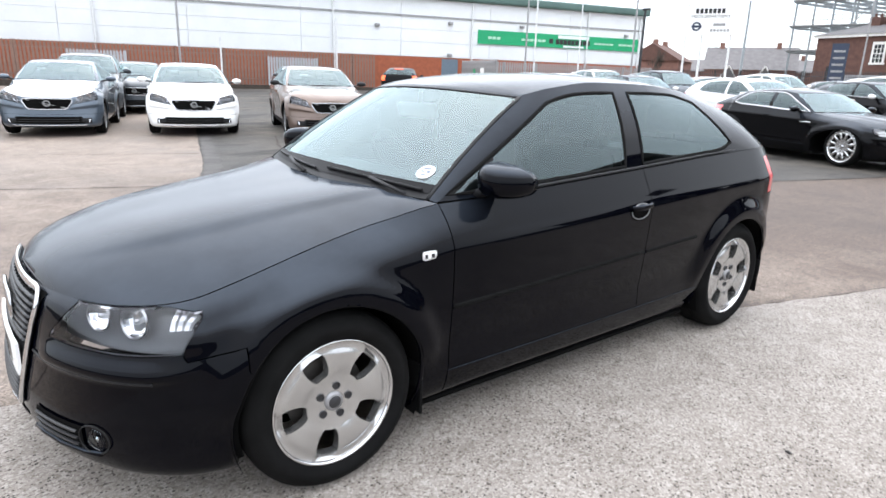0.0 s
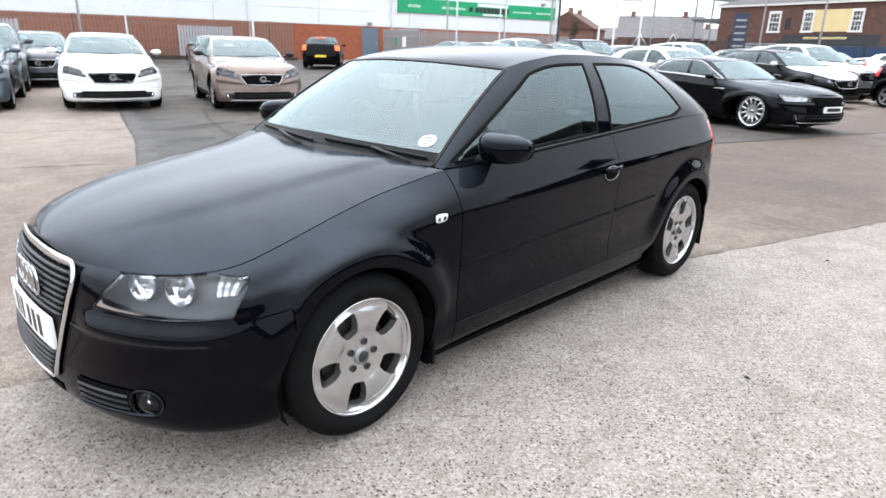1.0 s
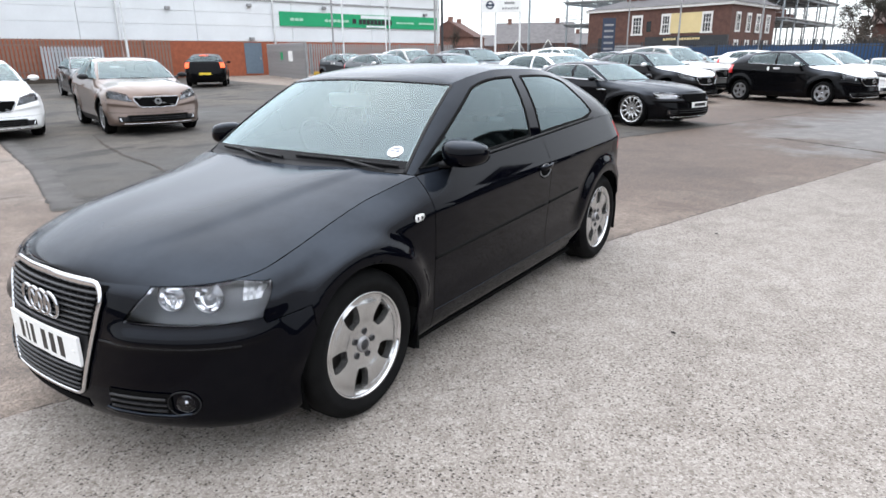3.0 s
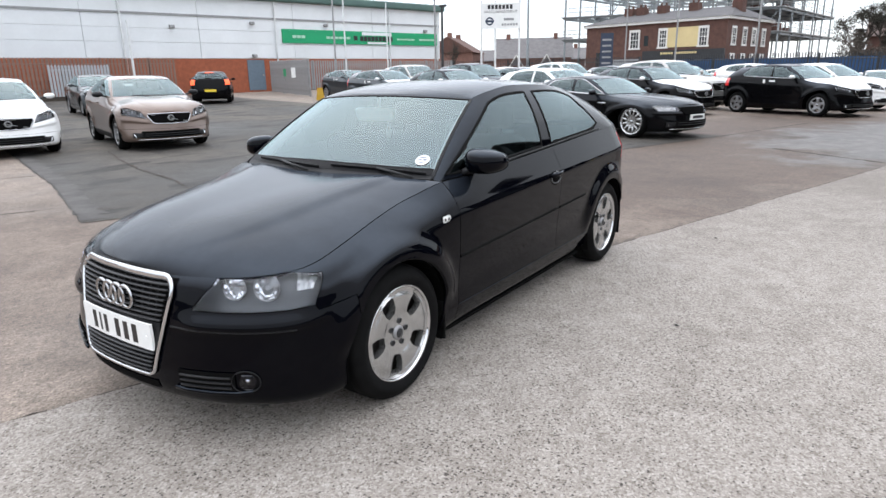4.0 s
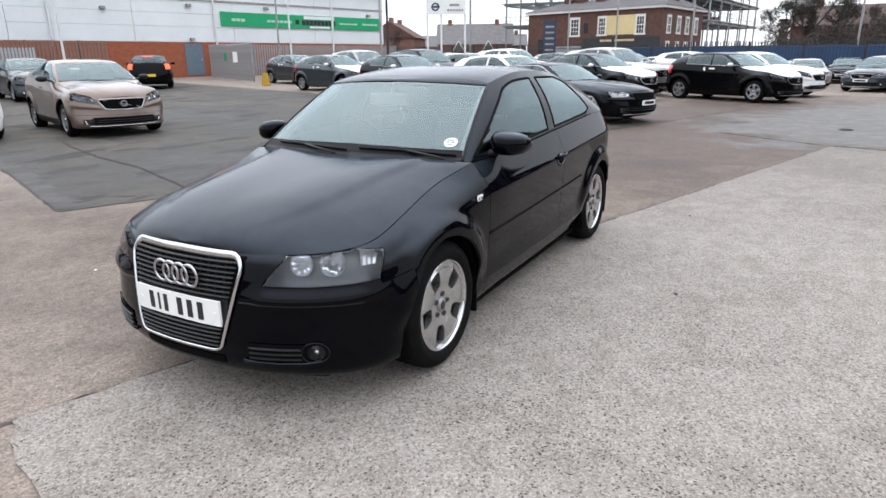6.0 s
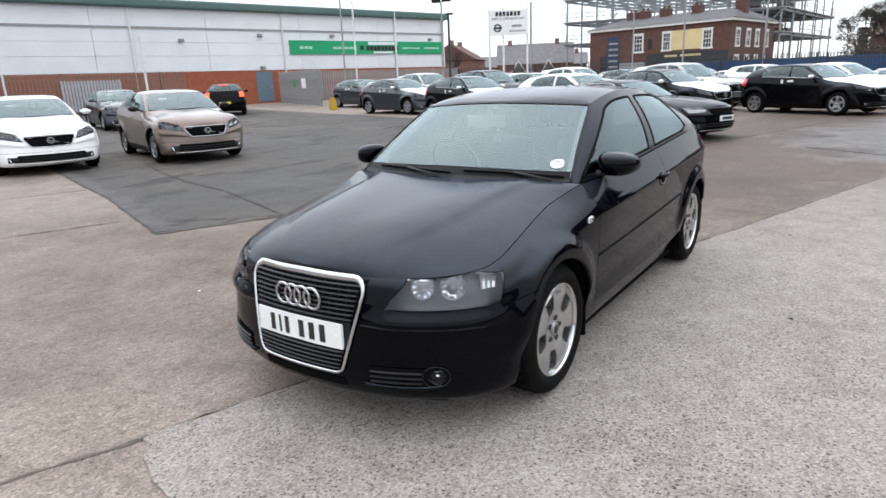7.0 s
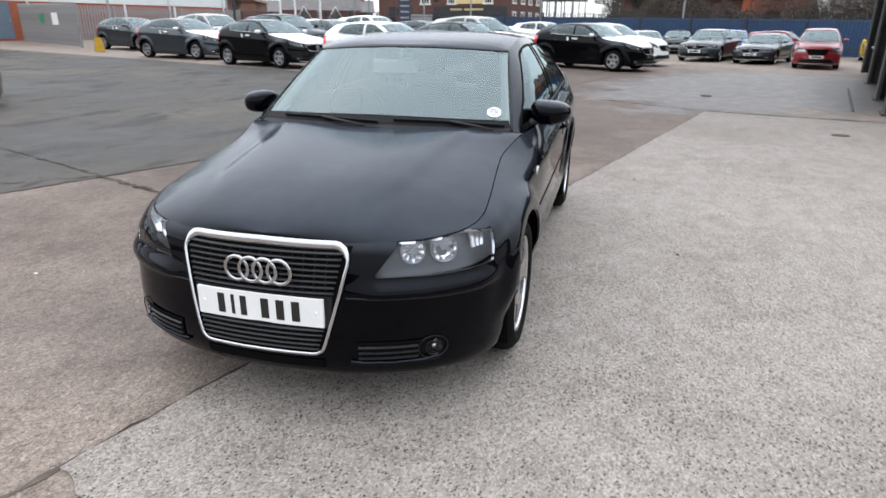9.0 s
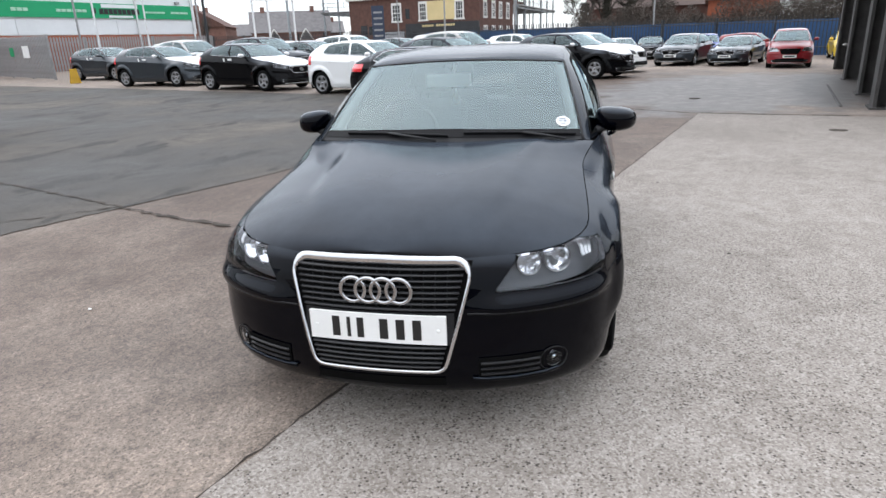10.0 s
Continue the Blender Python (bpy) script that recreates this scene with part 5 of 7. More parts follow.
        box(bm, (hx, s * 0.70, 0.155), (hx + 0.014, s * 0.858, 0.36), bevel=0.004)
        part("mud_flap", bm, M_RUBBER, hero)
    wheel(hero, 0.0, s * 0.862, s, 0.317, 0.226, 5, 0.22, turn=radians(-11))
    wheel(hero, 2.578, s * 0.858, s, 0.317, 0.226, 5, 0.22, turn=radians(30))
    # waist moulding
    bm = bmesh.new()
    sweep(bm, [Vector((x, s * (rim_y(x) - 0.010), sm(x, RIM_X, RIM_Z) + 0.006)) for x in [0.74 + 1.86 * k / 24 for k in range(25)]], 0.008, 0.006, closed=False, out=Vector((0, s, 0)))
    part("waist_moulding", bm, M_TRIM, hero, smooth=True)


def seal(cells_i, j0, j1, s, width=0.007):
    """Black rubber seal round a window given by its station range and rows."""
    a, b = cells_i
    loop = [(i, j0) for i in range(a, b + 1)] + [(b, j) for j in range(j0 + 1, j1 + 1)] + [(i, j1) for i in range(b - 1, a - 1, -1)] + [(a, j) for j in range(j1 - 1, j0, -1)]
    bm = bmesh.new()
    pts = [Vector((gg[k].x, gg[k].y * s, gg[k].z)) for k in loop]
    sweep(bm, pts, width, 0.005, out=Vector((0.02, s * 1.0, 0.35)))
    part("window_seal", bm, M_RUBBER, hero, smooth=True)


for s in (-1, 1):
    seal((14, 23), 1, 7, s, 0.010)
    seal((24, 32), 1, 7, s, 0.010)
    # black edge between windscreen and pillar
    bm = bmesh.new()
    sweep(bm, [Vector((gg[12, j].x, gg[12, j].y * s, gg[12, j].z)) for j in range(9)], 0.008, 0.005, closed=False, out=Vector((-0.5, s * 0.5, 0.5)))
    part("screen_seal", bm, M_TRIM, hero, smooth=True)
    # door mirror foot and black corner
    bm = bmesh.new()
    vs = []
    for i, j in ((14, 1), (14, 3), (17, 1)):
        v = gg[i, j]
        vs.append(bm.verts.new((v.x, s * (v.y + 0.004), v.z)))
    bm.faces.new(vs)
    bmesh.ops.solidify(bm, geom=bm.faces[:], thickness=0.006)
    part("mirror_sail", bm, M_TRIM, hero)
bm = bmesh.new()
sweep(bm, [Vector((gg[i, 8].x, gg[i, 8].y * s, gg[i, 8].z + 0.001)) for s, rng in ((-1, range(12, -1, -1)), (1, range(1, 13))) for i in rng], 0.006, 0.004, closed=False, out=Vector((-0.5, 0, 0.8)))
part("screen_seal", bm, M_TRIM, hero, smooth=True)


def on_screen(f, t):
    """A point of the windscreen: f across (-1..1), t up (0..1)."""
    best = gg[min(12, int(round(abs(f) * 12))), 0]
    i = abs(f) * 12
    i0 = min(11, int(i))
    GTs = [0, 0.045, 0.2, 0.36, 0.52, 0.68, 0.80, 0.87, 0.965, 1.0]
    j0 = max(j for j in range(9) if GTs[j] <= t)
    ft, fi = (t - GTs[j0]) / (GTs[j0 + 1] - GTs[j0]), i - i0
    p = (gg[i0, j0] * (1 - fi) + gg[i0 + 1, j0] * fi) * (1 - ft) + (gg[i0, j0 + 1] * (1 - fi) + gg[i0 + 1, j0 + 1] * fi) * ft
    return Vector((p.x, p.y * (1 if f >= 0 else -1), p.z))


SN = Vector((-0.5, 0, 0.866))
# black printed border along the foot of the windscreen
M_FRIT = plain("black_glass_border", (0.006, 0.006, 0.007), 0.5, grain=0.1, spec=0.12)
bm = bmesh.new()
prev = None
for k in range(33):
    f = -0.985 + 1.97 * k / 32
    cur = [bm.verts.new(on_screen(f, t) + SN * 0.0025) for t in (0.04, 0.085, 0.125 - 0.02 * f * f)]
    if prev:
        for j in range(2):
            bm.faces.new((prev[j], cur[j], cur[j + 1], prev[j + 1]))
    prev = cur
bmesh.ops.recalc_face_normals(bm, faces=bm.faces)
part("screen_border", bm, M_FRIT, hero, smooth=True)
for y0, y1, piv in ((-0.08, -0.66, -0.60), (0.52, -0.02, 0.02)):
    bm = bmesh.new()
    pts = []
    for k in range(13):
        f = k / 12
        yf = (y0 + (y1 - y0) * f) / 0.70
        pts.append(on_screen(max(-0.98, min(0.98, yf)), 0.075 - 0.030 * f + 0.012 * math.sin(math.pi * f)) + SN * 0.010)
    sweep(bm, pts, 0.005, 0.008, closed=False, out=SN)
    blade = part("wiper", bm, M_TRIM, hero)
    bm = bmesh.new()
    mid = (y0 + y1) / 2 / 0.70
    sweep(bm, [on_screen(max(-0.98, piv / 0.70), 0.0) + SN * 0.012, on_screen((mid + piv / 0.70) / 2, 0.030) + SN * 0.020, on_screen(mid, 0.065) + SN * 0.018], 0.008, 0.004, closed=False, out=SN)
    part("wiper_arm", bm, M_TRIM, blade, smooth=True)
DF, DT = min(((-0.6 - 0.01 * a, 0.06 + 0.01 * b) for a in range(36) for b in range(24)), key=lambda q: (on_screen(*q) - Vector((0.515, -0.62, 1.062))).length)
c = on_screen(DF, DT)
e1 = (on_screen(DF - 0.03, DT) - on_screen(DF + 0.03, DT)).normalized()
e2 = (on_screen(DF, DT + 0.05) - on_screen(DF, DT - 0.03)).normalized()
bm = bmesh.new()
vs = [bm.verts.new(c + (e1 * math.cos(a) + e2 * math.sin(a)) * 0.038 + SN * 0.003) for a in [2 * math.pi * k / 24 for k in range(24)]]
bm.faces.new(vs)
disc = part("tax_disc", bm, M_PAPER, hero, "round white paper disc")
M_PRINT = plain("faded_print", (0.16, 0.19, 0.24), 0.8, grain=0.1, scale=60)
for u0, v0, w, h in ((-0.020, 0.012, 0.036, 0.010), (-0.024, -0.004, 0.020, 0.009), (0.004, -0.006, 0.018, 0.012), (-0.014, -0.022, 0.026, 0.007)):
    bm = bmesh.new()
    bm.faces.new([bm.verts.new(c + e1 * u + e2 * v + SN * 0.0045) for u, v in ((u0, v0), (u0 + w, v0), (u0 + w, v0 + h), (u0, v0 + h))])
    part("print_bar", bm, M_PRINT, disc)
M_LINING = plain("pale_lining", (0.46, 0.45, 0.43), 0.85, grain=0.06, scale=30)
for s in (-1, 1):
    bm = bmesh.new()
    sweep(bm, [Vector((gg[12, j].x + 0.03, (gg[12, j].y - 0.035) * s, gg[12, j].z - 0.02)) for j in range(9)], 0.028, 0.012, closed=False, out=Vector((-0.5, -s * 0.5, 0.5)))
    part("pillar_trim", bm, M_LINING, hero, smooth=True)
bm = bmesh.new()
hv = {}
for i, f in enumerate([-1 + k / 6 for k in range(13)]):
    for j, x in enumerate([1.02 + 0.325 * k for k in range(6)]):
        hv[i, j] = bm.verts.new((x, 0.50 * f, sm(x, (1.0, 1.13, 1.55, 1.9, 2.35, 2.70), (1.325, 1.345, 1.385, 1.382, 1.355, 1.31)) - 0.02 * f * f))
for i in range(12):
    for j in range(5):
        bm.faces.new((hv[i, j], hv[i + 1, j], hv[i + 1, j + 1], hv[i, j + 1]))
part("headlining", bm, M_LINING, hero, smooth=True)
bm = bmesh.new()
box(bm, (-0.02, -0.135, -0.040), (0.02, 0.135, 0.040), pose(0.99, 0.09, 1.225, 0, -15, 8), bevel=0.014)
tube(bm, (0.99, 0.07, 1.25), (0.97, 0.03, 1.34), 0.012)
part("rear_view_mirror", bm, M_PAPER, hero, "pale grey interior mirror")
bm = bmesh.new()
bmesh.ops.create_uvsphere(bm, u_segments=16, v_segments=10, radius=1)
for v in bm.verts:
    taper = 0.55 + 0.45 * min(1.0, (1 - v.co.z) / 1.3)
    v.co = Vector((1.092 + 0.003 * v.co.x, 0.07 + 0.026 * v.co.y * taper, 1.112 + 0.042 * v.co.z))
tube(bm, (1.092, 0.07, 1.15), (1.092, 0.07, 1.22), 0.002, 6)
part("air_freshener", bm, M_PAPER, hero)
bm = bmesh.new()
lathe(bm, [(0.175, -0.012), (0.187, 0), (0.175, 0.012), (0.163, 0), (0.175, -0.012)], 32, pose(1.02, 0.36, 0.95, 0, 65, 0), "Z")
part("steering_wheel", bm, M_TRIM, hero, smooth=True)


# ---------- other cars ----------
def mapper(xs, xd, zs, zd, ky):
    def f(p):
        x = float(np.interp(p.x, xs, xd)) if xs[0] < p.x < xs[-1] else (p.x - xs[0] + xd[0] if p.x <= xs[0] else p.x - xs[-1] + xd[-1])
        return Vector((x, p.y * ky, float(np.interp(p.z, zs, zd))))
    return f


def swept(f, up=0.085, back=0.10):
    """The same car with a pointed nose whose lamps rise and sweep back along the wings."""
    def g(p):
        p = Vector(p)
        if p.x < 0.25:
            k = (1 - step(p.x, -0.45, 0.25)) * step(abs(p.y), 0.30, 0.85)
            p.z += up * k * step(p.z, 0.40, 0.64)
            p.x += back * step(abs(p.y), 0.18, 0.80) * (1 - step(p.x, -0.80, -0.30)) * step(p.z, 0.20, 0.55)
        return f(p)
    return g


SX = (-0.86, 0.0, 0.335, 0.60, 1.20, 1.70, 2.578, 2.70, 3.346)
SZ = (0.0, 0.165, 0.317, 0.72, 0.95, 1.421)
HATCH = swept(mapper(SX, (-0.90, 0.0, 0.42, 0.68, 1.30, 1.76, 2.647, 2.84, 3.47), SZ, (0.0, 0.17, 0.325, 0.765, 1.055, 1.50), 1.04))
SUV = mapper(SX, (-0.92, 0.0, 0.42, 0.66, 1.22, 1.80, 2.774, 3.15, 3.70), SZ, (0.0, 0.24, 0.36, 0.92, 1.16, 1.70), 1.06)
COUPE = mapper(SX, (-1.0, 0.0, 0.62, 0.90, 1.50, 1.78, 2.752, 2.72, 3.78), SZ, (0.0, 0.15, 0.335, 0.70, 0.90, 1.32), 1.06)
MPV = mapper(SX, (-0.80, 0.0, 0.22, 0.44, 1.05, 1.62, 2.60, 3.0, 3.35), SZ, (0.0, 0.18, 0.32, 0.86, 1.08, 1.62), 0.99)
SALOON = mapper(SX, (-0.82, 0.0, 0.40, 0.66, 1.22, 1.75, 2.71, 2.50, 3.74), SZ, (0.0, 0.165, 0.32, 0.76, 0.96, 1.43), 1.0)
FIVE = {"A": (0.47, 1.06), "A2": (0.50, 1.30), "B": (1.44, 1.52), "B2": (1.52, 1.58), "C": (2.52, 2.36), "D": (3.04, 2.76)}


def stock_car(name, label, fmap, body, wheel_r=0.325, rim_r=0.225, spokes=5, five=True, film=None, grille_chrome=True, dark=None, mirror_mat=None, plates=True, rim_mat=None, group="parked cars"):
    """A parked car with lamps, grille, mirrors and wheels."""
    root = thing(name, label, "car", group)
    doors = ((0.48, 1.44), (1.44, 2.25)) if five else ((0.48, 1.665),)
    _, gw, _ = build_car(root, body, fmap, doors=doors, hood_mat=film, dark_trim=dark, pillars=FIVE if five else None, glass_m=M_GLASS)
    if not five:
        for s in (-1, 1):
            loop = [(i, 7) for i in range(14, 33)] + [(32, j) for j in range(6, 0, -1)] + [(i, 1) for i in range(31, 13, -1)] + [(14, j) for j in range(2, 7)]
            bm = bmesh.new()
            sweep(bm, [fmap(Vector((gw[k].x, s * (gw[k].y + 0.004), gw[k].z))) for k in loop], 0.013, 0.008, out=Vector((0.02, s, 0.35)))
            part("window_surround", bm, M_CHROME, root, "chrome window surround", smooth=True)
            bm = bmesh.new()
            sweep(bm, [fmap(Vector((x, s * (body_y(x, z) + 0.004), z))) for x, z in ((0.40, 0.745), (0.50, 0.752), (0.62, 0.748))], 0.016, 0.008, closed=False, out=Vector((0, s, 0)))
            part("side_vent", bm, M_CHROME, root, "chrome wing vent", smooth=True)
    x_hubs = (fmap(Vector((0, 0, 0))).x, fmap(Vector((2.578, 0, 0))).x)
    yw = 0.862 * fmap(Vector((0, 1, 0))).y
    for s in (-1, 1):
        for hx in x_hubs:
            wheel(root, hx, s * yw, s, wheel_r, rim_r, spokes, 0.21, fat=False, tint=rim_mat)
        # lamps
        bm = bmesh.new()
        conform(bm, (0.40, 0.77), (0.590, 0.710), -0.045, 10, 3, s)
        for v in bm.verts:
            v.co = fmap(v.co)
        part("headlight_housing", bm, M_LAMP if grille_chrome else M_ALLOY, root)
        for y in (0.53, 0.66):
            bm = bmesh.new()
            lx = nose_x(y, 0.66) + 0.03
            fm = look((lx, s * y, 0.655), (lx - 1, s * (y + 0.25), 0.655))
            lathe(bm, [(0.012, 0.022), (0.03, 0.010), (0.050, -0.012)], 10, fm, "Z")
            for v in bm.verts:
                v.co = fmap(v.co)
            part("lamp_reflector", bm, M_REFL, root, smooth=True)
        for hx in (0.0, 2.578):
            bm = bmesh.new()
            pts = []
            for i in range(19):
                a = math.radians(-15 + 210 * i / 18)
                x, z = hx + 0.362 * math.cos(a), 0.317 + 0.362 * math.sin(a)
                yy = body_y(x, max(0.2, z))
                pts.append(fmap(Vector((x, s * (yy + 0.008 * step(z, 0.30, 0.42)), z))))
            sweep(bm, pts, 0.018, 0.008, closed=False, out=Vector((0, s, 0)), seg=6)
            part("arch_lip", bm, dark or body, root, smooth=True)
        bm = bmesh.new()
        conform(bm, (0.53, 0.70), (0.25, 0.345), 0.010, 8, 3, s)
        for v in bm.verts:
            v.co = fmap(v.co)
        part("side_intake", bm, M_TRIM, root)
        bm = bmesh.new()
        sweep(bm, [fmap(Vector((nose_x(y, z) - 0.008, s * y, z))) for y, z in ((0.655, 0.262), (0.662, 0.290), (0.676, 0.322))], 0.009, 0.006, closed=False, seg=6)
        part("daytime_lamp", bm, M_REFL, root)
        bm = bmesh.new()
        bmesh.ops.create_uvsphere(bm, u_segments=16, v_segments=10, radius=1)
        for v in bm.verts:
            p = v.co
            v.co = fmap(Vector((0.70 + 0.07 * p.x if p.x < 0.4 else 0.728, s * 0.965 + 0.105 * p.y, 1.01 + 0.062 * p.z)))
        mr = part("door_mirror", bm, mirror_mat or body, root, smooth=True)
        bm = bmesh.new()
        sweep(bm, [fmap(Vector((0.70, s * 0.78, 0.955))), fmap(Vector((0.70, s * 0.90, 0.985)))], 0.045, 0.02, closed=False, out=Vector((0, 0, 1)))
        part("mirror_arm", bm, M_TRIM, mr)
        for hxx in (1.30, 2.12) if five else (1.60,):
            bm = bmesh.new()
            hy = side_y(hxx, 0.85)
            sweep(bm, [fmap(Vector((hxx + dx, s * (hy + o), 0.852))) for dx, o in ((-0.09, 0.003), (-0.05, 0.028), (0.05, 0.028), (0.09, 0.003))], 0.014, 0.008, closed=False, out=Vector((0, s, 0)))
            part("door_handle", bm, body, root)
        bm = bmesh.new()
        sweep(bm, [fmap(Vector((x, s * (rim_y(x) - 0.008), sm(x, RIM_X, RIM_Z) + 0.006))) for x in [0.74 + 1.70 * k / 16 for k in range(17)]], 0.012, 0.007, closed=False, out=Vector((0, s, 0)))
        part("waist_moulding", bm, M_CHROME, root, smooth=True)
    if plates is False:
        bm = bmesh.new()
        vs = [bm.verts.new(fmap(Vector((x, y, z)))) for x, y, z in ((0.80, 0.22, 1.185), (0.80, 0.40, 1.185), (0.86, 0.40, 1.23), (0.86, 0.22, 1.23))]
        bm.faces.new(vs)
        bmesh.ops.solidify(bm, geom=bm.faces[:], thickness=0.003)
        part("stock_card", bm, M_PAPER, root, "white paper card behind the windscreen")
    # grille
    bm = bmesh.new()
    conform(bm, (-0.40, 0.40), (0.505, 0.675), 0.006, 18, 5)
    for v in bm.verts:
        v.co.y *= 1.0 - 0.22 * max(0, (0.62 - v.co.z) / 0.12)
        v.co.x = nose_x(abs(v.co.y), v.co.z) - 0.008
        v.co = fmap(v.co)
    gr = part("grille", bm, M_DARK, root)
    if grille_chrome:
        bm = bmesh.new()
        ol = [(-0.40, 0.675), (-0.41, 0.63), (-0.335, 0.525), (-0.30, 0.507), (0.0, 0.500), (0.30, 0.507), (0.335, 0.525), (0.41, 0.63), (0.40, 0.675), (0.20, 0.686), (0, 0.69), (-0.20, 0.686)]
        sweep(bm, [fmap(Vector((nose_x(y, z) - 0.012, y, z))) for y, z in ol], 0.011, 0.010)
        part("grille_frame", bm, M_CHROME, gr, smooth=True)
        bm = bmesh.new()
        sweep(bm, [fmap(Vector((nose_x(y, z) - 0.014, y, z))) for y, z in ((-0.30, 0.53), (0.0, 0.595), (0.34, 0.665))], 0.008, 0.006, closed=False)
        part("grille_bar", bm, M_ALLOYD, gr)
        bm = bmesh.new()
        sweep(bm, [fmap(Vector((nose_x(0, 0.6) - 0.022, 0.052 * math.cos(a), 0.605 + 0.045 * math.sin(a)))) for a in [2 * math.pi * k / 20 for k in range(20)]], 0.012, 0.008)
        part("round_badge", bm, M_ALLOYD, gr, smooth=True)
    bm = bmesh.new()
    conform(bm, (-0.60, 0.60), (0.245, 0.375), 0.008, 24, 5)
    for v in bm.verts:
        v.co.y *= 1.0 - 1.1 * max(0, v.co.z - 0.29)
        v.co.x = nose_x(abs(v.co.y), v.co.z) - 0.010
        v.co = fmap(v.co)
    li = part("lower_intake", bm, M_DARK, root)
    for z in (0.285, 0.325):
        bm = bmesh.new()
        sweep(bm, [fmap(Vector((nose_x(abs(y), z) - 0.014, y, z))) for y in [-0.50 + 1.0 * k / 12 for k in range(13)]], 0.007, 0.005, closed=False, seg=4)
        part("intake_slat", bm, M_TRIM, li)
    bm = bmesh.new()
    sweep(bm, [fmap(Vector((nose_x(abs(y), 0.21) - 0.006, y, 0.212))) for y in [-0.62 + 1.24 * k / 16 for k in range(17)]], 0.010, 0.008, closed=False)
    part("bumper_lip", bm, M_ALLOY, root)
    if plates:
        bm = bmesh.new()
        p = fmap(Vector((-0.876, 0, 0.44)))
        box(bm, (p.x - 0.004, -0.26, p.z - 0.055), (p.x + 0.02, 0.26, p.z + 0.055))
        pl = part("number_plate", bm, M_PLATE, root)
        bm = bmesh.new()
        box(bm, (p.x - 0.006, -0.19, p.z - 0.03), (p.x - 0.003, 0.19, p.z + 0.03))
        part("plate_bar", bm, M_INK, pl)
        p = fmap(Vector((3.338, 0, 0.50)))
        rp = part("rear_plate", boxed((p.x - 0.02, -0.26, p.z - 0.055), (p.x + 0.012, 0.26, p.z + 0.055)), M_PLATEY, root)
        part("plate_bar", boxed((p.x + 0.011, -0.19, p.z - 0.03), (p.x + 0.014, 0.19, p.z + 0.03)), M_INK, rp)
    return root


def recolour(root, swaps, label=""):
    """Give a copied car other paint, part by part."""
    for o in root.children_recursive:
        for slot in o.material_slots:
            base = slot.material
            key = (o.name.split(".")[0], base.name)
            for k in (key, base.name):
                if k in swaps:
                    slot.link = 'OBJECT'
                    slot.material = swaps[k]
                    break
    if label:
        root["label"] = label
    return root


def spot(x, y, deg):
    return pose(x, y, lift(x, y), 0, 0, deg)


hatch = stock_car("parked_hatchback", "white five-door hatchback with dark grille, parked on concrete", HATCH, P_WHITE, plates=False, rim_mat=M_ALLOYD)
hatch.matrix_world = spot(3.30, 11.85, 75)
tan = copy_thing(hatch, spot(5.72, 10.30, 73))
recolour(tan, {"white_paint": P_TAN, ("sill", "white_paint"): M_TRIM, ("arch_lip", "white_paint"): M_TRIM, ("door_mirror", "white_paint"): M_TRIM}, "bronze five-door crossover hatchback, parked on asphalt")
blue = recolour(copy_thing(hatch, spot(0.80, 12.80, 74)), {"white_paint": P_BLUE, ("bonnet", "white_paint"): M_FILM}, "slate blue hatchback with white film on its bonnet")
row = []
for x, y, deg, col, lab in ((19.45, 14.15, 79, P_GREY, "grey hatchback with white protective film on its bonnet"), (16.85, 9.07, 70, P_BLACK2, "black hatchback with white protective film on its bonnet"), (14.87, 4.10, 71, P_WHITE, "white five-door hatchback with dark wheels"), (23.8, 20.3, 76, P_GREY, "dark slate hatchback parked beside a yellow sign"),
                            (19.97, -1.39, 63, P_BLACK2, "black hatchback with bonnet film and papers on its doors"), (22.9, -2.05, 64, P_WHITE, "white hatchback parked behind a black one"), (18.85, 2.70, 66, P_BLACK2, "black hatchback with white film on its bonnet"),
                            (24.5, 3.0, 67, P_WHITE, "white hatchback in the parked row"), (24.5, 10.2, 69, P_GREY, "dark grey hatchback in the parked row"), (27.5, 12.5, 69, P_WHITE, "white hatchback in the far row"), (25.5, 17.5, 69, P_SILVER, "silver hatchback in the far row"), (32.5, 1.5, 69, P_WHITE, "white hatchback beside the railings"), (30.0, 7.5, 69, P_GREY, "grey hatchback in the far row")):
    cc = copy_thing(hatch, spot(x, y, deg))
    sw = {"white_paint": col}
    if "film" in lab:
        sw["bonnet", "white_paint"] = M_FILM
        sw["door_mirror", "white_paint"] = M_FILM
    row.append(recolour(cc, sw, lab))
for k, cc in enumerate(row):
    if "papers" in cc["label"] or "yellow sign" in cc["label"] or cc["label"].startswith(("grey", "black hatch")):
        for x0, z0, w, h in ((1.38, 0.87, 0.20, 0.15), (1.70, 0.84, 0.07, 0.20)):
            yy = (side_y(x0, z0) + 0.012) * 1.015
            part("paper_sheet", boxed((x0, yy, z0), (x0 + w, yy + 0.004, z0 + h)), M_PAPER, cc, "white delivery paper taped to the door")
suv = stock_car("parked_estate", "silver tall estate car with white film on its bonnet", SUV, P_SILVER, 0.36, 0.24, five=True, plates=False, rim_mat=M_ALLOYD)
suv.matrix_world = spot(21.7, 2.84, 66)
for x, y, deg, col, lab in ((2.0, 17.0, 75, P_GREY, "dark tall estate car with white film on its bonnet"), (22.2, 14.9, 70, P_SILVER, "silver tall estate car in the parked row"), (21.2, 10.8, 70, P_BLACK2, "black tall estate car in the parked row"), (26.5, 9.0, 70, P_WHITE, "white tall estate car in the far row")):
    recolour(copy_thing(suv, spot(x, y, deg)), {"silver_paint": col}, lab)
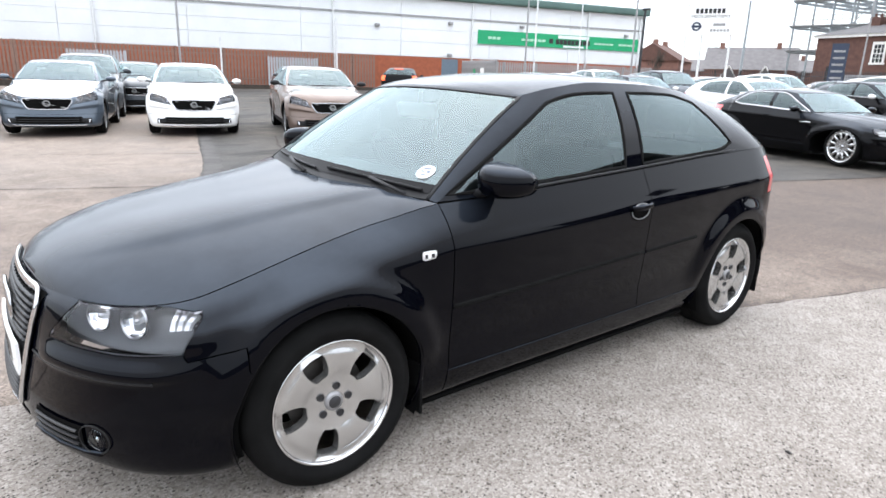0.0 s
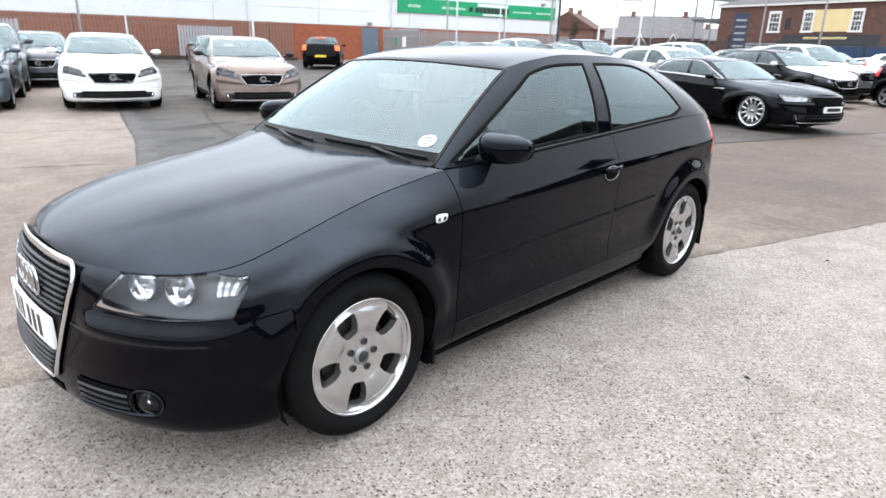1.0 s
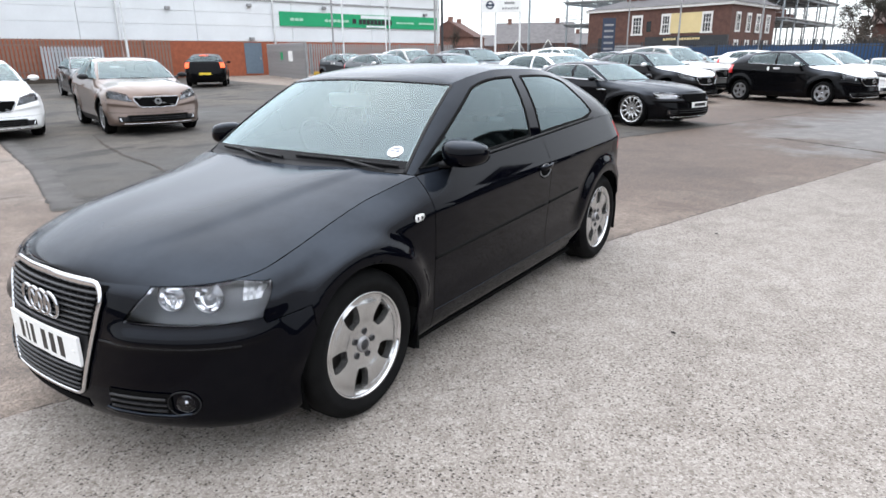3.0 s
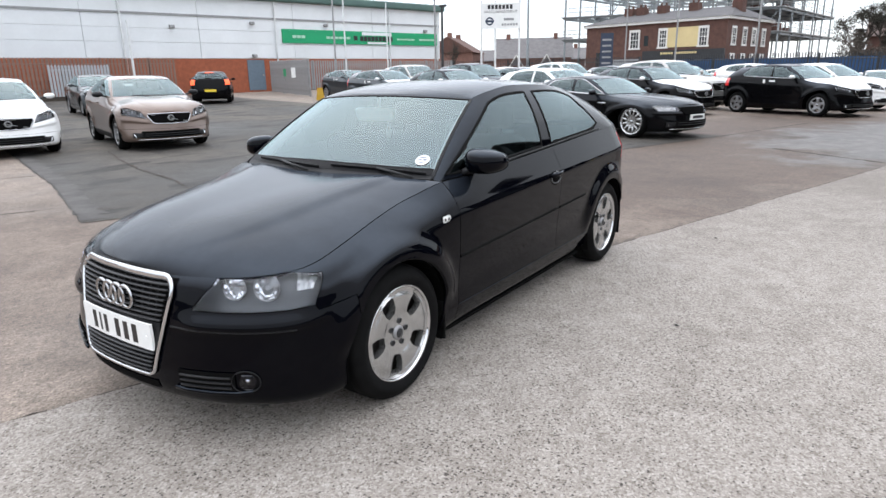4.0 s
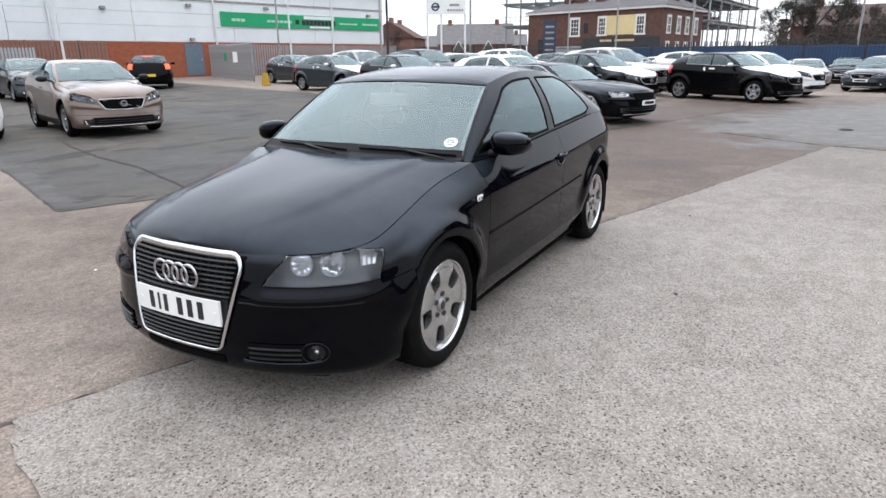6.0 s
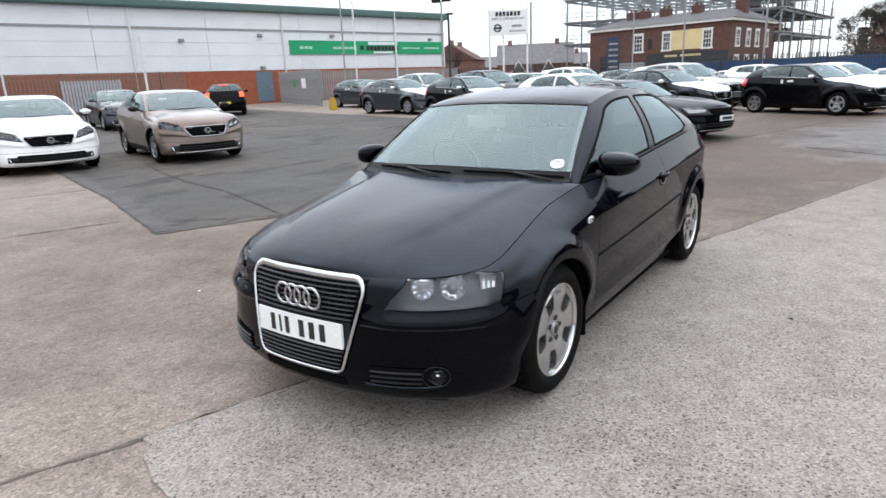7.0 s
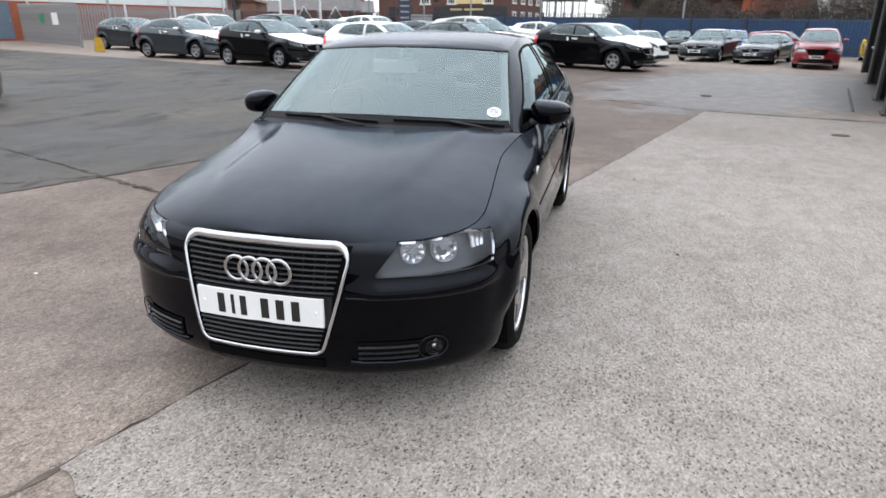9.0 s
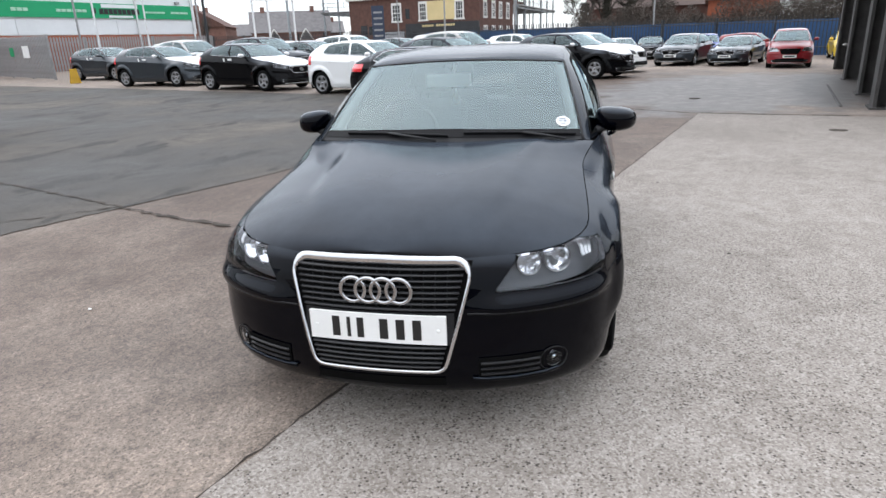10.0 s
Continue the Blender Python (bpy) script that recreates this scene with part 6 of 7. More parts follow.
coupe = stock_car("parked_coupe", "black two-door sports coupe with bright multi-spoke wheels", COUPE, P_BLACK2, 0.352, 0.278, spokes=12, five=False, grille_chrome=False)
coupe.matrix_world = spot(12.39, 1.62, 72)
mpv = stock_car("parked_mpv", "red compact people carrier by the blue hoarding", MPV, P_RED, 0.31, 0.21, five=True, grille_chrome=False)
mpv.matrix_world = spot(23.6, -8.1, -15) @ Matrix.Scale(0.86, 4)
saloon = stock_car("parked_saloon", "dark grey saloon car by the blue hoarding", SALOON, P_GREY, 0.32, 0.22, five=True)
saloon.matrix_world = spot(26.6, -4.45, -24) @ Matrix.Diagonal((0.95, 0.95, 0.90, 1))
for x, y, deg, lab, col in ((25.8, -6.45, -26, "dark green-grey saloon car by the blue hoarding", P_GREY), (29.6, -2.5, 8, "silver saloon car by the railings", P_SILVER), (33.0, -3.9, -10, "dark saloon car close to the railings", P_BLACK2), (20.9, -9.9, -20, "silver saloon car next to the dark shed", P_SILVER)):
    recolour(copy_thing(saloon, spot(x, y, deg) @ Matrix.Diagonal((0.95, 0.95, 0.90, 1))), {"grey_paint": col}, lab)
for x, y, deg, lab, col in ((30.0, -6.2, -12, "blue small car beside the hoarding", P_ROYAL), (30.6, -9.3, 60, "red small car beside the hoarding", P_RED), (28.6, -11.9, -12, "yellow small car beside the hoarding", P_YELLOW), (35.0, 3.6, 80, "white small van-like car by the railings", P_WHITE)):
    recolour(copy_thing(mpv, spot(x, y, deg) @ Matrix.Scale(0.88, 4)), {"red_paint": col}, lab)
for x, y, deg, col, lab in ((-1.7, 13.6, 74, P_WHITE, "white hatchback at the end of the row"), (3.6, 18.6, 75, P_GREY, "dark grey hatchback behind the front row"), (10.6, 21.7, 74, P_GREY, "dark grey hatchback behind the bronze car")):
    recolour(copy_thing(hatch, spot(x, y, deg)), {"white_paint": col}, lab)


# dark car whose tail stands beside the shed
recolour(copy_thing(saloon, spot(5.95, -6.50, -12)), {"grey_paint": P_BLACK2}, "dark saloon car standing beside the shed")
# black car with its brake lamps lit
M_BRAKE, _bn, _bb = nodes_of("lit_brake_lamp")
_bb.inputs["Base Color"].default_value = (0.6, 0.03, 0.01, 1)
_bb.inputs["Emission Color"].default_value = (1.0, 0.16, 0.05, 1)
_bb.inputs["Emission Strength"].default_value = 1.6
brake = recolour(copy_thing(hatch, spot(18.9, 26.6, 231)), {"white_paint": P_BLACK2, "red_lens": M_BRAKE}, "black hatchback with lit brake lamps, standing on asphalt")
bp = HATCH(Vector((3.338, 0, 0.56)))
part("rear_plate", boxed((bp.x - 0.03, -0.26, bp.z - 0.055), (bp.x + 0.012, 0.26, bp.z + 0.055)), M_PLATEY, brake)
bp = HATCH(Vector((2.90, 0, 1.335)))
part("high_brake_lamp", boxed((bp.x - 0.05, -0.20, bp.z - 0.012), (bp.x + 0.02, 0.20, bp.z + 0.02), None, 0.006), M_BRAKE, brake, "lit high brake lamp")


# ---------- warehouse ----------
WA = radians(-15)
WD, WN = Vector((math.cos(WA), math.sin(WA), 0)), Vector((-math.sin(WA), math.cos(WA), 0))
W0 = Vector((-2.48, -2.13, 0)) + WN * 44.4
WM = Matrix.Translation(W0) @ pose(0, 0, 0, 0, 0, -15)      # local x along the wall, y away from the yard


def solid(name, lo, hi, material, parent, m=None, bevel=0.0, label=""):
    bm = bmesh.new()
    box(bm, lo, hi, m, bevel)
    return part(name, bm, material, parent, label)


def pole(name, a, b, r, material, parent=None, label="", r2=None, seg=10):
    bm = bmesh.new()
    tube(bm, a, b, r, seg, r2)
    return part(name, bm, material, parent, label, smooth=False)


ware = thing("warehouse", "white clad warehouse with a green eaves fascia and brick base", "warehouse")
X0, X1 = -40.0, 38.2
solid("wall", (X0, 0.15, -0.5), (X1, 22, 6.9), M_CLAD, ware, WM)
for z0, z1 in ((2.84, 3.85), (3.85, 4.72), (4.72, 5.60), (5.68, 6.85)):
    xx = X0
    while xx < X1:
        x2 = min(xx + 7.1, X1 + 0.05)
        solid("cladding_panel", (xx + 0.012, 0.05, z0 + 0.008), (x2 - 0.012, 0.17, z1 - 0.008), M_CLAD, ware, WM)
        xx += 7.1
solid("gutter_line", (X0, -0.02, 5.56), (X1, 0.10, 5.68), M_GALV, ware, WM)
bm = bmesh.new()
box(bm, (X0 - 0.3, -0.35, 6.80), (X1 + 0.4, 22.3, 7.35), WM, bevel=0.12)
part("eaves_fascia", bm, M_FASCIA, ware, "dark green metal eaves")
solid("brick_base", (X0, 0.02, -0.4), (X1, 0.18, 2.82), M_BRICK, ware, WM, label="orange brick lower wall")
for xx in (-26.0, -12.0, -2.6, 11.9, 22.4, 32.7, 37.9):
    pole("downpipe", WM @ Vector((xx, -0.06, 0.3)), WM @ Vector((xx, -0.06, 6.8)), 0.07, M_WPOLE, ware)
door_w = solid("door", (20.0, -0.02, 0.62), (21.3, 0.1, 2.74), M_DOORB, ware, WM, label="blue-grey steel door")
solid("handle", (21.1, -0.06, 1.6), (21.2, -0.02, 1.75), M_GALV, door_w, WM)
for xx, zz in ((20.6, 2.92), (15.0, 4.75), (20.6, 5.15), (26.6, 5.2), (36.5, 5.05)):
    lamp = solid("wall_lamp", (xx - 0.16, -0.22, zz), (xx + 0.16, 0.04, zz + 0.2), M_GALV, ware, WM, 0.03)
M_BTEXT = plain("pale_green_ink", (0.36, 0.60, 0.46), 0.6, grain=0.1)
banner = solid("banner", (22.9, -0.05, 3.95), (37.9, 0.04, 4.95), M_GREEN, ware, WM, label="long green banner sign")
for x0, x1, z0, z1, mt in ((23.7, 24.8, 4.32, 4.52, M_BTEXT), (26.6, 28.8, 4.32, 4.50, M_BTEXT), (29.1, 29.5, 4.25, 4.6, M_INK), (29.7, 33.0, 4.22, 4.58, M_INK), (29.9, 32.9, 4.66, 4.9, M_CLAD), (30.4, 32.4, 4.0, 4.15, M_CLAD), (33.4, 35.3, 4.35, 4.48, M_BTEXT), (35.8, 37.5, 4.35, 4.50, M_BTEXT)):
    n = 1 if mt is M_CLAD else max(1, int((x1 - x0) / 0.36))
    for k in range(n):
        w = (x1 - x0) / n
        solid("sign_bar", (x0 + w * k + 0.03, -0.075, z0), (x0 + w * (k + 1) - 0.03, -0.05, z1), mt, banner, WM)


def palisade(name, a, b, height, material, label, gap=0.20, width=0.12, pointed=True, posts=2.75, post_mat=None, base=None):
    """A fence of upright pales on two rails between posts."""
    a, b = Vector((*a, 0)), Vector((*b, 0))
    d = b - a
    L = d.length
    d.normalize()
    n = Vector((-d.y, d.x, 0))
    root = thing(name, label, "fence")
    tip = 0.10 if pointed else 0.02
    w, q = width / 2, 0.012
    me = bpy.data.meshes.new("pale")
    me.from_pydata([(x * w, y * q, z) for z in (0.05, height - tip) for x, y in ((-1, -1), (1, -1), (1, 1), (-1, 1))] + [(0, 0, height)], [],
                   [(0, 1, 5, 4), (1, 2, 6, 5), (2, 3, 7, 6), (3, 0, 4, 7), (4, 5, 8), (5, 6, 8), (6, 7, 8), (7, 4, 8), (3, 2, 1, 0)])
    me.materials.append(material)
    turn = math.degrees(math.atan2(d.y, d.x))
    k = 0.0
    while k < L:
        p = a + d * k
        o = new("pale", me)
        o.parent = root
        o.matrix_world = Matrix.Translation((p.x, p.y, lift(p.x, p.y) if base is None else base)) @ pose(0, 0, 0, 0, 0, turn)
        k += gap
    for f in (0.22, 0.84):
        bm = bmesh.new()
        za = (lift(a.x, a.y) if base is None else base) + height * f
        zb = (lift(b.x, b.y) if base is None else base) + height * f
        tube(bm, a + n * 0.03 + Vector((0, 0, za)), b + n * 0.03 + Vector((0, 0, zb)), 0.025, 6)
        part("rail", bm, material, root)
    k = 0.0
    while k <= L:
        p = a + d * k + n * 0.07
        z = lift(p.x, p.y) if base is None else base
        solid("post", (p.x - 0.045, p.y - 0.045, z - 0.1), (p.x + 0.045, p.y + 0.045, z + height - 0.02), post_mat or material, root)
        k += posts
    return root


def along(x, y):
    p = WM @ Vector((x, y, 0))
    return (p.x, p.y)


palisade("palisade_fence", along(-34, -2), along(14.3, -2), 2.36, M_RUSTF, "brown painted steel palisade fence before the warehouse", base=0.46)
palisade("palisade_gate", along(-3.9, -2.25), along(-0.9, -2.25), 1.95, M_PALEF, "pale grey palisade gate in a brown fence", gap=0.17, base=0.46, posts=1.48)
palisade("palisade_gate", along(7.2, -2.25), along(10.3, -2.25), 1.95, M_PALEF, "pale grey palisade gate behind the bronze car", gap=0.17, base=0.46, posts=1.53)
gate = palisade("palisade_gate", (28.2, 33.0), (24.3, 25.2), 2.15, M_GALV, "open grey palisade gate with notices", gap=0.20, posts=2.9)
palisade("palisade_fence", along(21.8, -1.4), along(38.5, -1.4), 2.2, M_GALV, "grey steel palisade fence beside the gate", base=0.5)
palisade("railings", along(38.5, -1.4), (46.0, 24.0), 2.0, M_BLKF, "dark steel railings by the warehouse corner", gap=0.16, width=0.04, pointed=False)
solid("kerb", (-36, -2.3, -0.2), (14.4, -1.7, 0.62), M_JOINT, None, WM)
tagged(bpy.data.objects["kerb"], "dark concrete plinth under the palisade fence", "kerb", "", "structure")
gd = (Vector((24.3, 25.2, 0)) - Vector((28.2, 33.0, 0))).normalized()
GM = Matrix.Translation((25.6, 27.75, 0)) @ pose(0, 0, 0, 0, 0, math.degrees(math.atan2(gd.y, gd.x)))
solid("notice", (-0.42, -0.08, 1.45), (0.42, -0.05, 2.05), M_PAPER, gate, GM, label="white paper notice")
solid("notice", (-2.3, -0.08, 1.55), (-1.8, -0.05, 2.0), M_GREEN, gate, GM, label="small green notice")

# wet-floor board
board = thing("caution_board", "small yellow folding caution board on the asphalt", "sign", m=spot(21.45, 21.40, -42))
for s in (-1, 1):
    bm = bmesh.new()
    vs = [bm.verts.new(p) for p in ((-0.21, s * 0.20, 0), (0.21, s * 0.20, 0), (0.13, s * 0.014, 0.62), (-0.13, s * 0.014, 0.62))]
    bm.faces.new(vs)
    r = bmesh.ops.solidify(bm, geom=bm.faces[:], thickness=0.015)
    part("leaf", bm, M_YEL, board)


# ---------- poles and the big sign ----------
def at(az, d, ex=-2.48, ey=-2.13):
    return Vector((ex + d * math.cos(radians(az)), ey + d * math.sin(radians(az)), 0))


for az, d, h, r, mt, lab in ((42.2, 37, 7.2, 0.05, M_WPOLE, "slim white painted metal flagpole"), (59.4, 39, 4.2, 0.07, M_WPOLE, "short white pole by the fence"), (43.2, 41.5, 8.0, 0.06, M_GALV, "slim grey lamp post"), (33.9, 46, 5.6, 0.10, M_BLKF, "dark lamp post near the warehouse corner"),
                              (69.0, 40.5, 3.0, 0.06, M_WPOLE, "white post by the fence"), (72.2, 41, 9.0, 0.07, M_GALV, "grey lamp post by the fence"), (85.6, 41, 9.5, 0.12, M_GALV, "thick grey lamp post by the fence"), (86.6, 41.5, 9.5, 0.05, M_GALV, "thin grey post by the fence"),
                              (38.6, 39, 5.2, 0.045, M_WPOLE, "slim white painted metal flagpole"), (18.2, 43, 6.2, 0.05, M_GALV, "slim grey lamp post by the railings"), (14.2, 42, 7.0, 0.06, M_GALV, "slim grey lamp post by the railings"), (8.2, 41, 6.5, 0.06, M_GALV, "slim grey lamp post by the railings"), (-3.4, 41.2, 4.75, 0.06, M_GALV, "slim grey lamp post by the hoarding"), (26.7, 70, 8.6, 0.14, M_STEELF, "lattice mast behind the yard")):
    p = at(az, d)
    z = lift(p.x, p.y)
    root = thing("lamp_post" if "lamp" in lab else "post", lab, "post", m=Matrix.Translation((p.x, p.y, z)))
    pole("shaft", (0, 0, -0.1), (0, 0, h), r, mt, root, r2=r * 0.75)
    pole("foot", (0, 0, -0.1), (0, 0, 0.5), r * 1.5, mt, root)
    if "lamp" in lab:
        solid("lamp_head", (-0.12, -0.35, h - 0.08), (0.12, 0.15, h + 0.06), mt, root, None, 0.03)
p = at(34.5, 44.5)
flood = thing("floodlight_mast", "slim mast with two floodlights by the warehouse", "lamp", m=Matrix.Translation((p.x, p.y, 0.4)))
pole("shaft", (0, 0, 0), (0, 0, 6.35), 0.06, M_GALV, flood)
for s in (-1, 1):
    solid("floodlight", (-0.14, -0.30, -0.2), (0.10, 0.30, 0.2), M_BLKF, flood, Matrix.Translation((0, s * 0.42, 6.5)) @ pose(0, 0, 0, 0, -35, 30), 0.03)

sb = thing("sign_board", "white company sign board on three white legs", "sign")
S1, S2 = at(31.1, 40, -2.2, -2.55), at(27.75, 40, -2.2, -2.55)
sd = (S2 - S1)
SL = sd.length
SM = Matrix.Translation(S1) @ pose(0, 0, 0, 0, 0, math.degrees(math.atan2(sd.y, sd.x)))
panel_b = solid("board", (0, -0.03, 4.08), (SL, 0.03, 5.55), M_PAPER, sb, SM)
for f in (0.0, 0.36, 0.98):
    pole("leg", SM @ Vector((SL * f, 0.08, 0.2)), SM @ Vector((SL * f, 0.08, 5.7)), 0.06, M_WPOLE, sb)
for k in range(7):
    solid("sign_bar", (0.38 + 0.22 * k, -0.045, 5.20), (0.54 + 0.22 * k, -0.03, 5.44), M_INK, panel_b, SM)
txt = bpy.data.curves.new("sign_text", 'FONT')
txt.body = "PARTS DEPARTMENT"
txt.size = 0.21
txt.align_x = 'CENTER'
txt.materials.append(M_INK)
to = new("sign_text", txt)
to.parent = panel_b
to.matrix_world = SM @ Matrix.Translation((SL / 2, -0.036, 4.97)) @ pose(0, 0, 0, 90, 0, 0)
M_LOGO = plain("logo_blue", (0.018, 0.03, 0.06), 0.4, grain=0.1)
bm = bmesh.new()
lathe(bm, [(0.15, -0.04), (0.24, -0.04), (0.24, -0.03), (0.15, -0.03)], 24, SM @ Matrix.Translation((0.5, 0, 4.52)))
part("round_logo", bm, M_LOGO, panel_b)
solid("logo_bar", (0.24, -0.05, 4.46), (0.76, -0.04, 4.58), M_LOGO, panel_b, SM)
for k in range(6):
    solid("sign_bar", (1.22 + 0.17 * k, -0.045, 4.26), (1.33 + 0.17 * k, -0.03, 4.38), M_GALV, panel_b, SM)
solid("logo_shape", (1.35, -0.045, 4.55), (1.95, -0.03, 4.68), M_GALV, panel_b, SM @ Matrix.Translation((0, 0, 0.0)))

# ---------- pub ----------
pub = thing("pub_building", "two-storey brown brick pub with a cream panel", "pub")
PM = Matrix.Translation((57.0, 21.5, 0)) @ pose(0, 0, 0, 0, 0, -101.4) @ Matrix.Diagonal((1.16, 1.0, 0.97, 1))
solid("wall", (0, 0, -0.5), (11.4, 9.5, 5.6), M_BRICKD, pub, PM)
solid("cornice", (-0.2, -0.22, 5.6), (11.6, 9.7, 5.82), M_WFRAME, pub, PM)
bm = bmesh.new()
vs = [bm.verts.new(PM @ Vector(p)) for p in ((-0.3, -0.3, 5.82), (11.7, -0.3, 5.82), (11.7, 9.8, 5.82), (-0.3, 9.8, 5.82), (1.2, 4.7, 7.0), (10.2, 4.7, 7.0))]
for f in ((0, 1, 5, 4), (1, 2, 5), (2, 3, 4, 5), (3, 0, 4)):
    bm.faces.new([vs[i] for i in f])
bmesh.ops.recalc_face_normals(bm, faces=bm.faces)
roof_p = part("roof", bm, M_SLATE, pub)
for xx in (1.5, 2.6, 4.4, 7.0, 10.3):
    ch = solid("chimney", (xx, 3.6, 6.0), (xx + 0.75, 4.4, 7.45), M_BRICKD, roof_p, PM)
    for q in (0.2, 0.6):
        pole("chimney_pot", PM @ Vector((xx + q, 4.0, 7.4)), PM @ Vector((xx + q, 4.0, 7.72)), 0.10, M_BRICKD, roof_p)
solid("cream_panel", (7.05, -0.05, 3.5), (9.4, 0.02, 5.15), M_CREAM, pub, PM, label="cream rendered panel")


def sash(x0, x1, z0, z1, m, parent, cols=3, rows=4):
    """A sash window with white frame and glazing bars, set in its wall."""
    w = solid("window", (x0, -0.03, z0), (x1, 0.03, z1), M_WIN, parent, m)
    for a, b, c, d in ((x0 - 0.08, x0 + 0.04, z0, z1), (x1 - 0.04, x1 + 0.08, z0, z1), (x0 - 0.08, x1 + 0.08, z1 - 0.05, z1 + 0.16), (x0 - 0.14, x1 + 0.14, z0 - 0.12, z0 + 0.03), (x0, x1, (z0 + z1) / 2 - 0.035, (z0 + z1) / 2 + 0.035)):
        solid("window_frame", (a, -0.07, c), (b, 0.0, d), M_WFRAME, w, m)
    for k in range(1, cols):
        xx = x0 + (x1 - x0) * k / cols
        solid("glazing_bar", (xx - 0.018, -0.05, z0), (xx + 0.018, -0.02, z1), M_WFRAME, w, m)
    for k in range(1, rows):
        zz = z0 + (z1 - z0) * k / rows
        solid("glazing_bar", (x0, -0.05, zz - 0.018), (x1, -0.02, zz + 0.018), M_WFRAME, w, m)


for x0, x1 in ((4.0, 4.72), (6.4, 6.98), (9.46, 10.06)):
    sash(x0, x1, 3.55, 5.0, PM, pub)
for x0, x1, z0, z1 in ((5.15, 5.5, 3.7, 4.6), (1.0, 1.6, 1.2, 3.3), (1.75, 2.15, 2.4, 3.2)):
    solid("window", (x0, -0.03, z0), (x1, 0.03, z1), M_WIN, pub, PM)
front = solid("shopfront", (5.2, -0.25, 0.0), (11.4, 0.02, 3.25), M_BLKF, pub, PM, label="black painted pub front")
for k in range(14):
    if k != 5:
        solid("sign_bar", (6.7 + 0.2 * k, -0.29, 2.92), (6.84 + 0.2 * k, -0.25, 3.1), M_CREAM, front, PM)
for k in range(4):
    bm = bmesh.new()
    lathe(bm, [(0.0005, 0), (0.62, 0), (0.62, 0.06)], 24, PM @ Matrix.Translation((6.0 + 1.45 * k, -0.30, 1.9)))
    part("arched_window", bm, M_WIN, front)
solid("pale_hoarding", (2.6, -0.4, 0.0), (5.1, -0.2, 2.6), M_PALEF, pub, PM)
PS = PM @ Matrix.Translation((11.4, 0, 0)) @ pose(0, 0, 0, 0, 0, 90)
for k, (x0, x1) in enumerate(((1.0, 1.7), (3.2, 3.9), (5.2, 5.9), (7.4, 8.1))):
    sash(x0, x1, 3.6, 4.9, PS, pub, 2, 3)
    sash(x0, x1, 1.2, 2.7, PS, pub, 2, 3)
p = at(20.4, 46, -2.2, -2.55)
totem = thing("totem_sign", "tall dark blue sign board with pale lines", "sign", m=Matrix.Translation((p.x, p.y, 0.5)) @ pose(0, 0, 0, 0, 0, -70))
tb = solid("board", (-0.42, -0.06, 0.9), (0.42, 0.06, 3.5), M_LOGO, totem)
for k in range(6):
    solid("sign_bar", (-0.3, -0.075, 1.1 + 0.38 * k), (0.3, -0.06, 1.22 + 0.38 * k), M_GALV, tb)
for s in (-0.36, 0.36):
    pole("leg", (s, 0, -0.2), (s, 0, 1.0), 0.05, M_BLKF, totem)

# ---------- steel frame ----------
frame_b = thing("steel_frame_building", "unfinished grey steel frame building of several floors", "building")
FL, FR, FB = Vector((69.25, 29.19, 0)), Vector((72.93, 7.30, 0)), Vector((95.43, 4.32, 0))
FLEN, FDEP = (FR - FL).length, (FB - FR).length
FX, FY = (FR - FL).normalized(), (FB - FR).normalized()
FM = Matrix(((FX.x, FY.x, 0, FL.x), (FX.y, FY.y, 0, FL.y), (0, 0, 1, 0), (0, 0, 0, 1)))
LEVELS = (5.2, 7.6, 10.05, 12.5)
NB = 13
gbm = bmesh.new()
tube(gbm, (0, 0, 0), (0, 0, 0.98), 0.025, 5)
guard_me = bpy.data.meshes.new("guard_post")
gbm.to_mesh(guard_me)
gbm.free()
guard_me.materials.append(M_GALV)
for k in range(NB + 1):
    xx = FLEN * k / NB
    for yy in [FDEP * i / 5 for i in range(6)] if k == NB else (0, FDEP / 2, FDEP):
        solid("column", (xx - 0.07, yy - 0.07, 0), (xx + 0.07, yy + 0.07, 13.1), M_STEELF, frame_b, FM)
for z in LEVELS:
    # decking is laid over one end and along the front edge; the rest is open steel
    solid("floor_deck", (FLEN * (0.62 if z > 8 else 0.45), 1.2, z - 0.05), (FLEN + 0.4, FDEP + 0.4, z + 0.04), M_GALV, frame_b, FM)
    solid("floor_deck", (-0.4, -0.4, z - 0.05), (FLEN + 0.4, 1.19, z + 0.04), M_GALV, frame_b, FM)
    for i in range(6):
        yy = FDEP * i / 5
        solid("beam", (-0.3, yy - 0.07, z - 0.24), (FLEN + 0.3, yy + 0.07, z - 0.05), M_STEELF, frame_b, FM)
    for k in range(NB + 1):
        xx = FLEN * k / NB
        solid("beam", (xx - 0.06, 0, z - 0.32), (xx + 0.06, FDEP, z - 0.08), M_STEELF, frame_b, FM)
    for h in (0.5, 0.95):
        pole("guard_rail", FM @ Vector((0, -0.35, z + h)), FM @ Vector((FLEN, -0.35, z + h)), 0.03, M_GALV, frame_b, seg=6)
        pole("guard_rail", FM @ Vector((FLEN + 0.35, 0, z + h)), FM @ Vector((FLEN + 0.35, FDEP, z + h)), 0.03, M_GALV, frame_b, seg=6)
    for k in range(56):
        o = new("guard_post", guard_me)
        o.parent = frame_b
        o.matrix_world = Matrix.Translation(FM @ (Vector((FLEN * k / 35, -0.35, z)) if k < 36 else Vector((FLEN + 0.35, FDEP * (k - 36) / 19, z))))
rnd = random.Random(5)
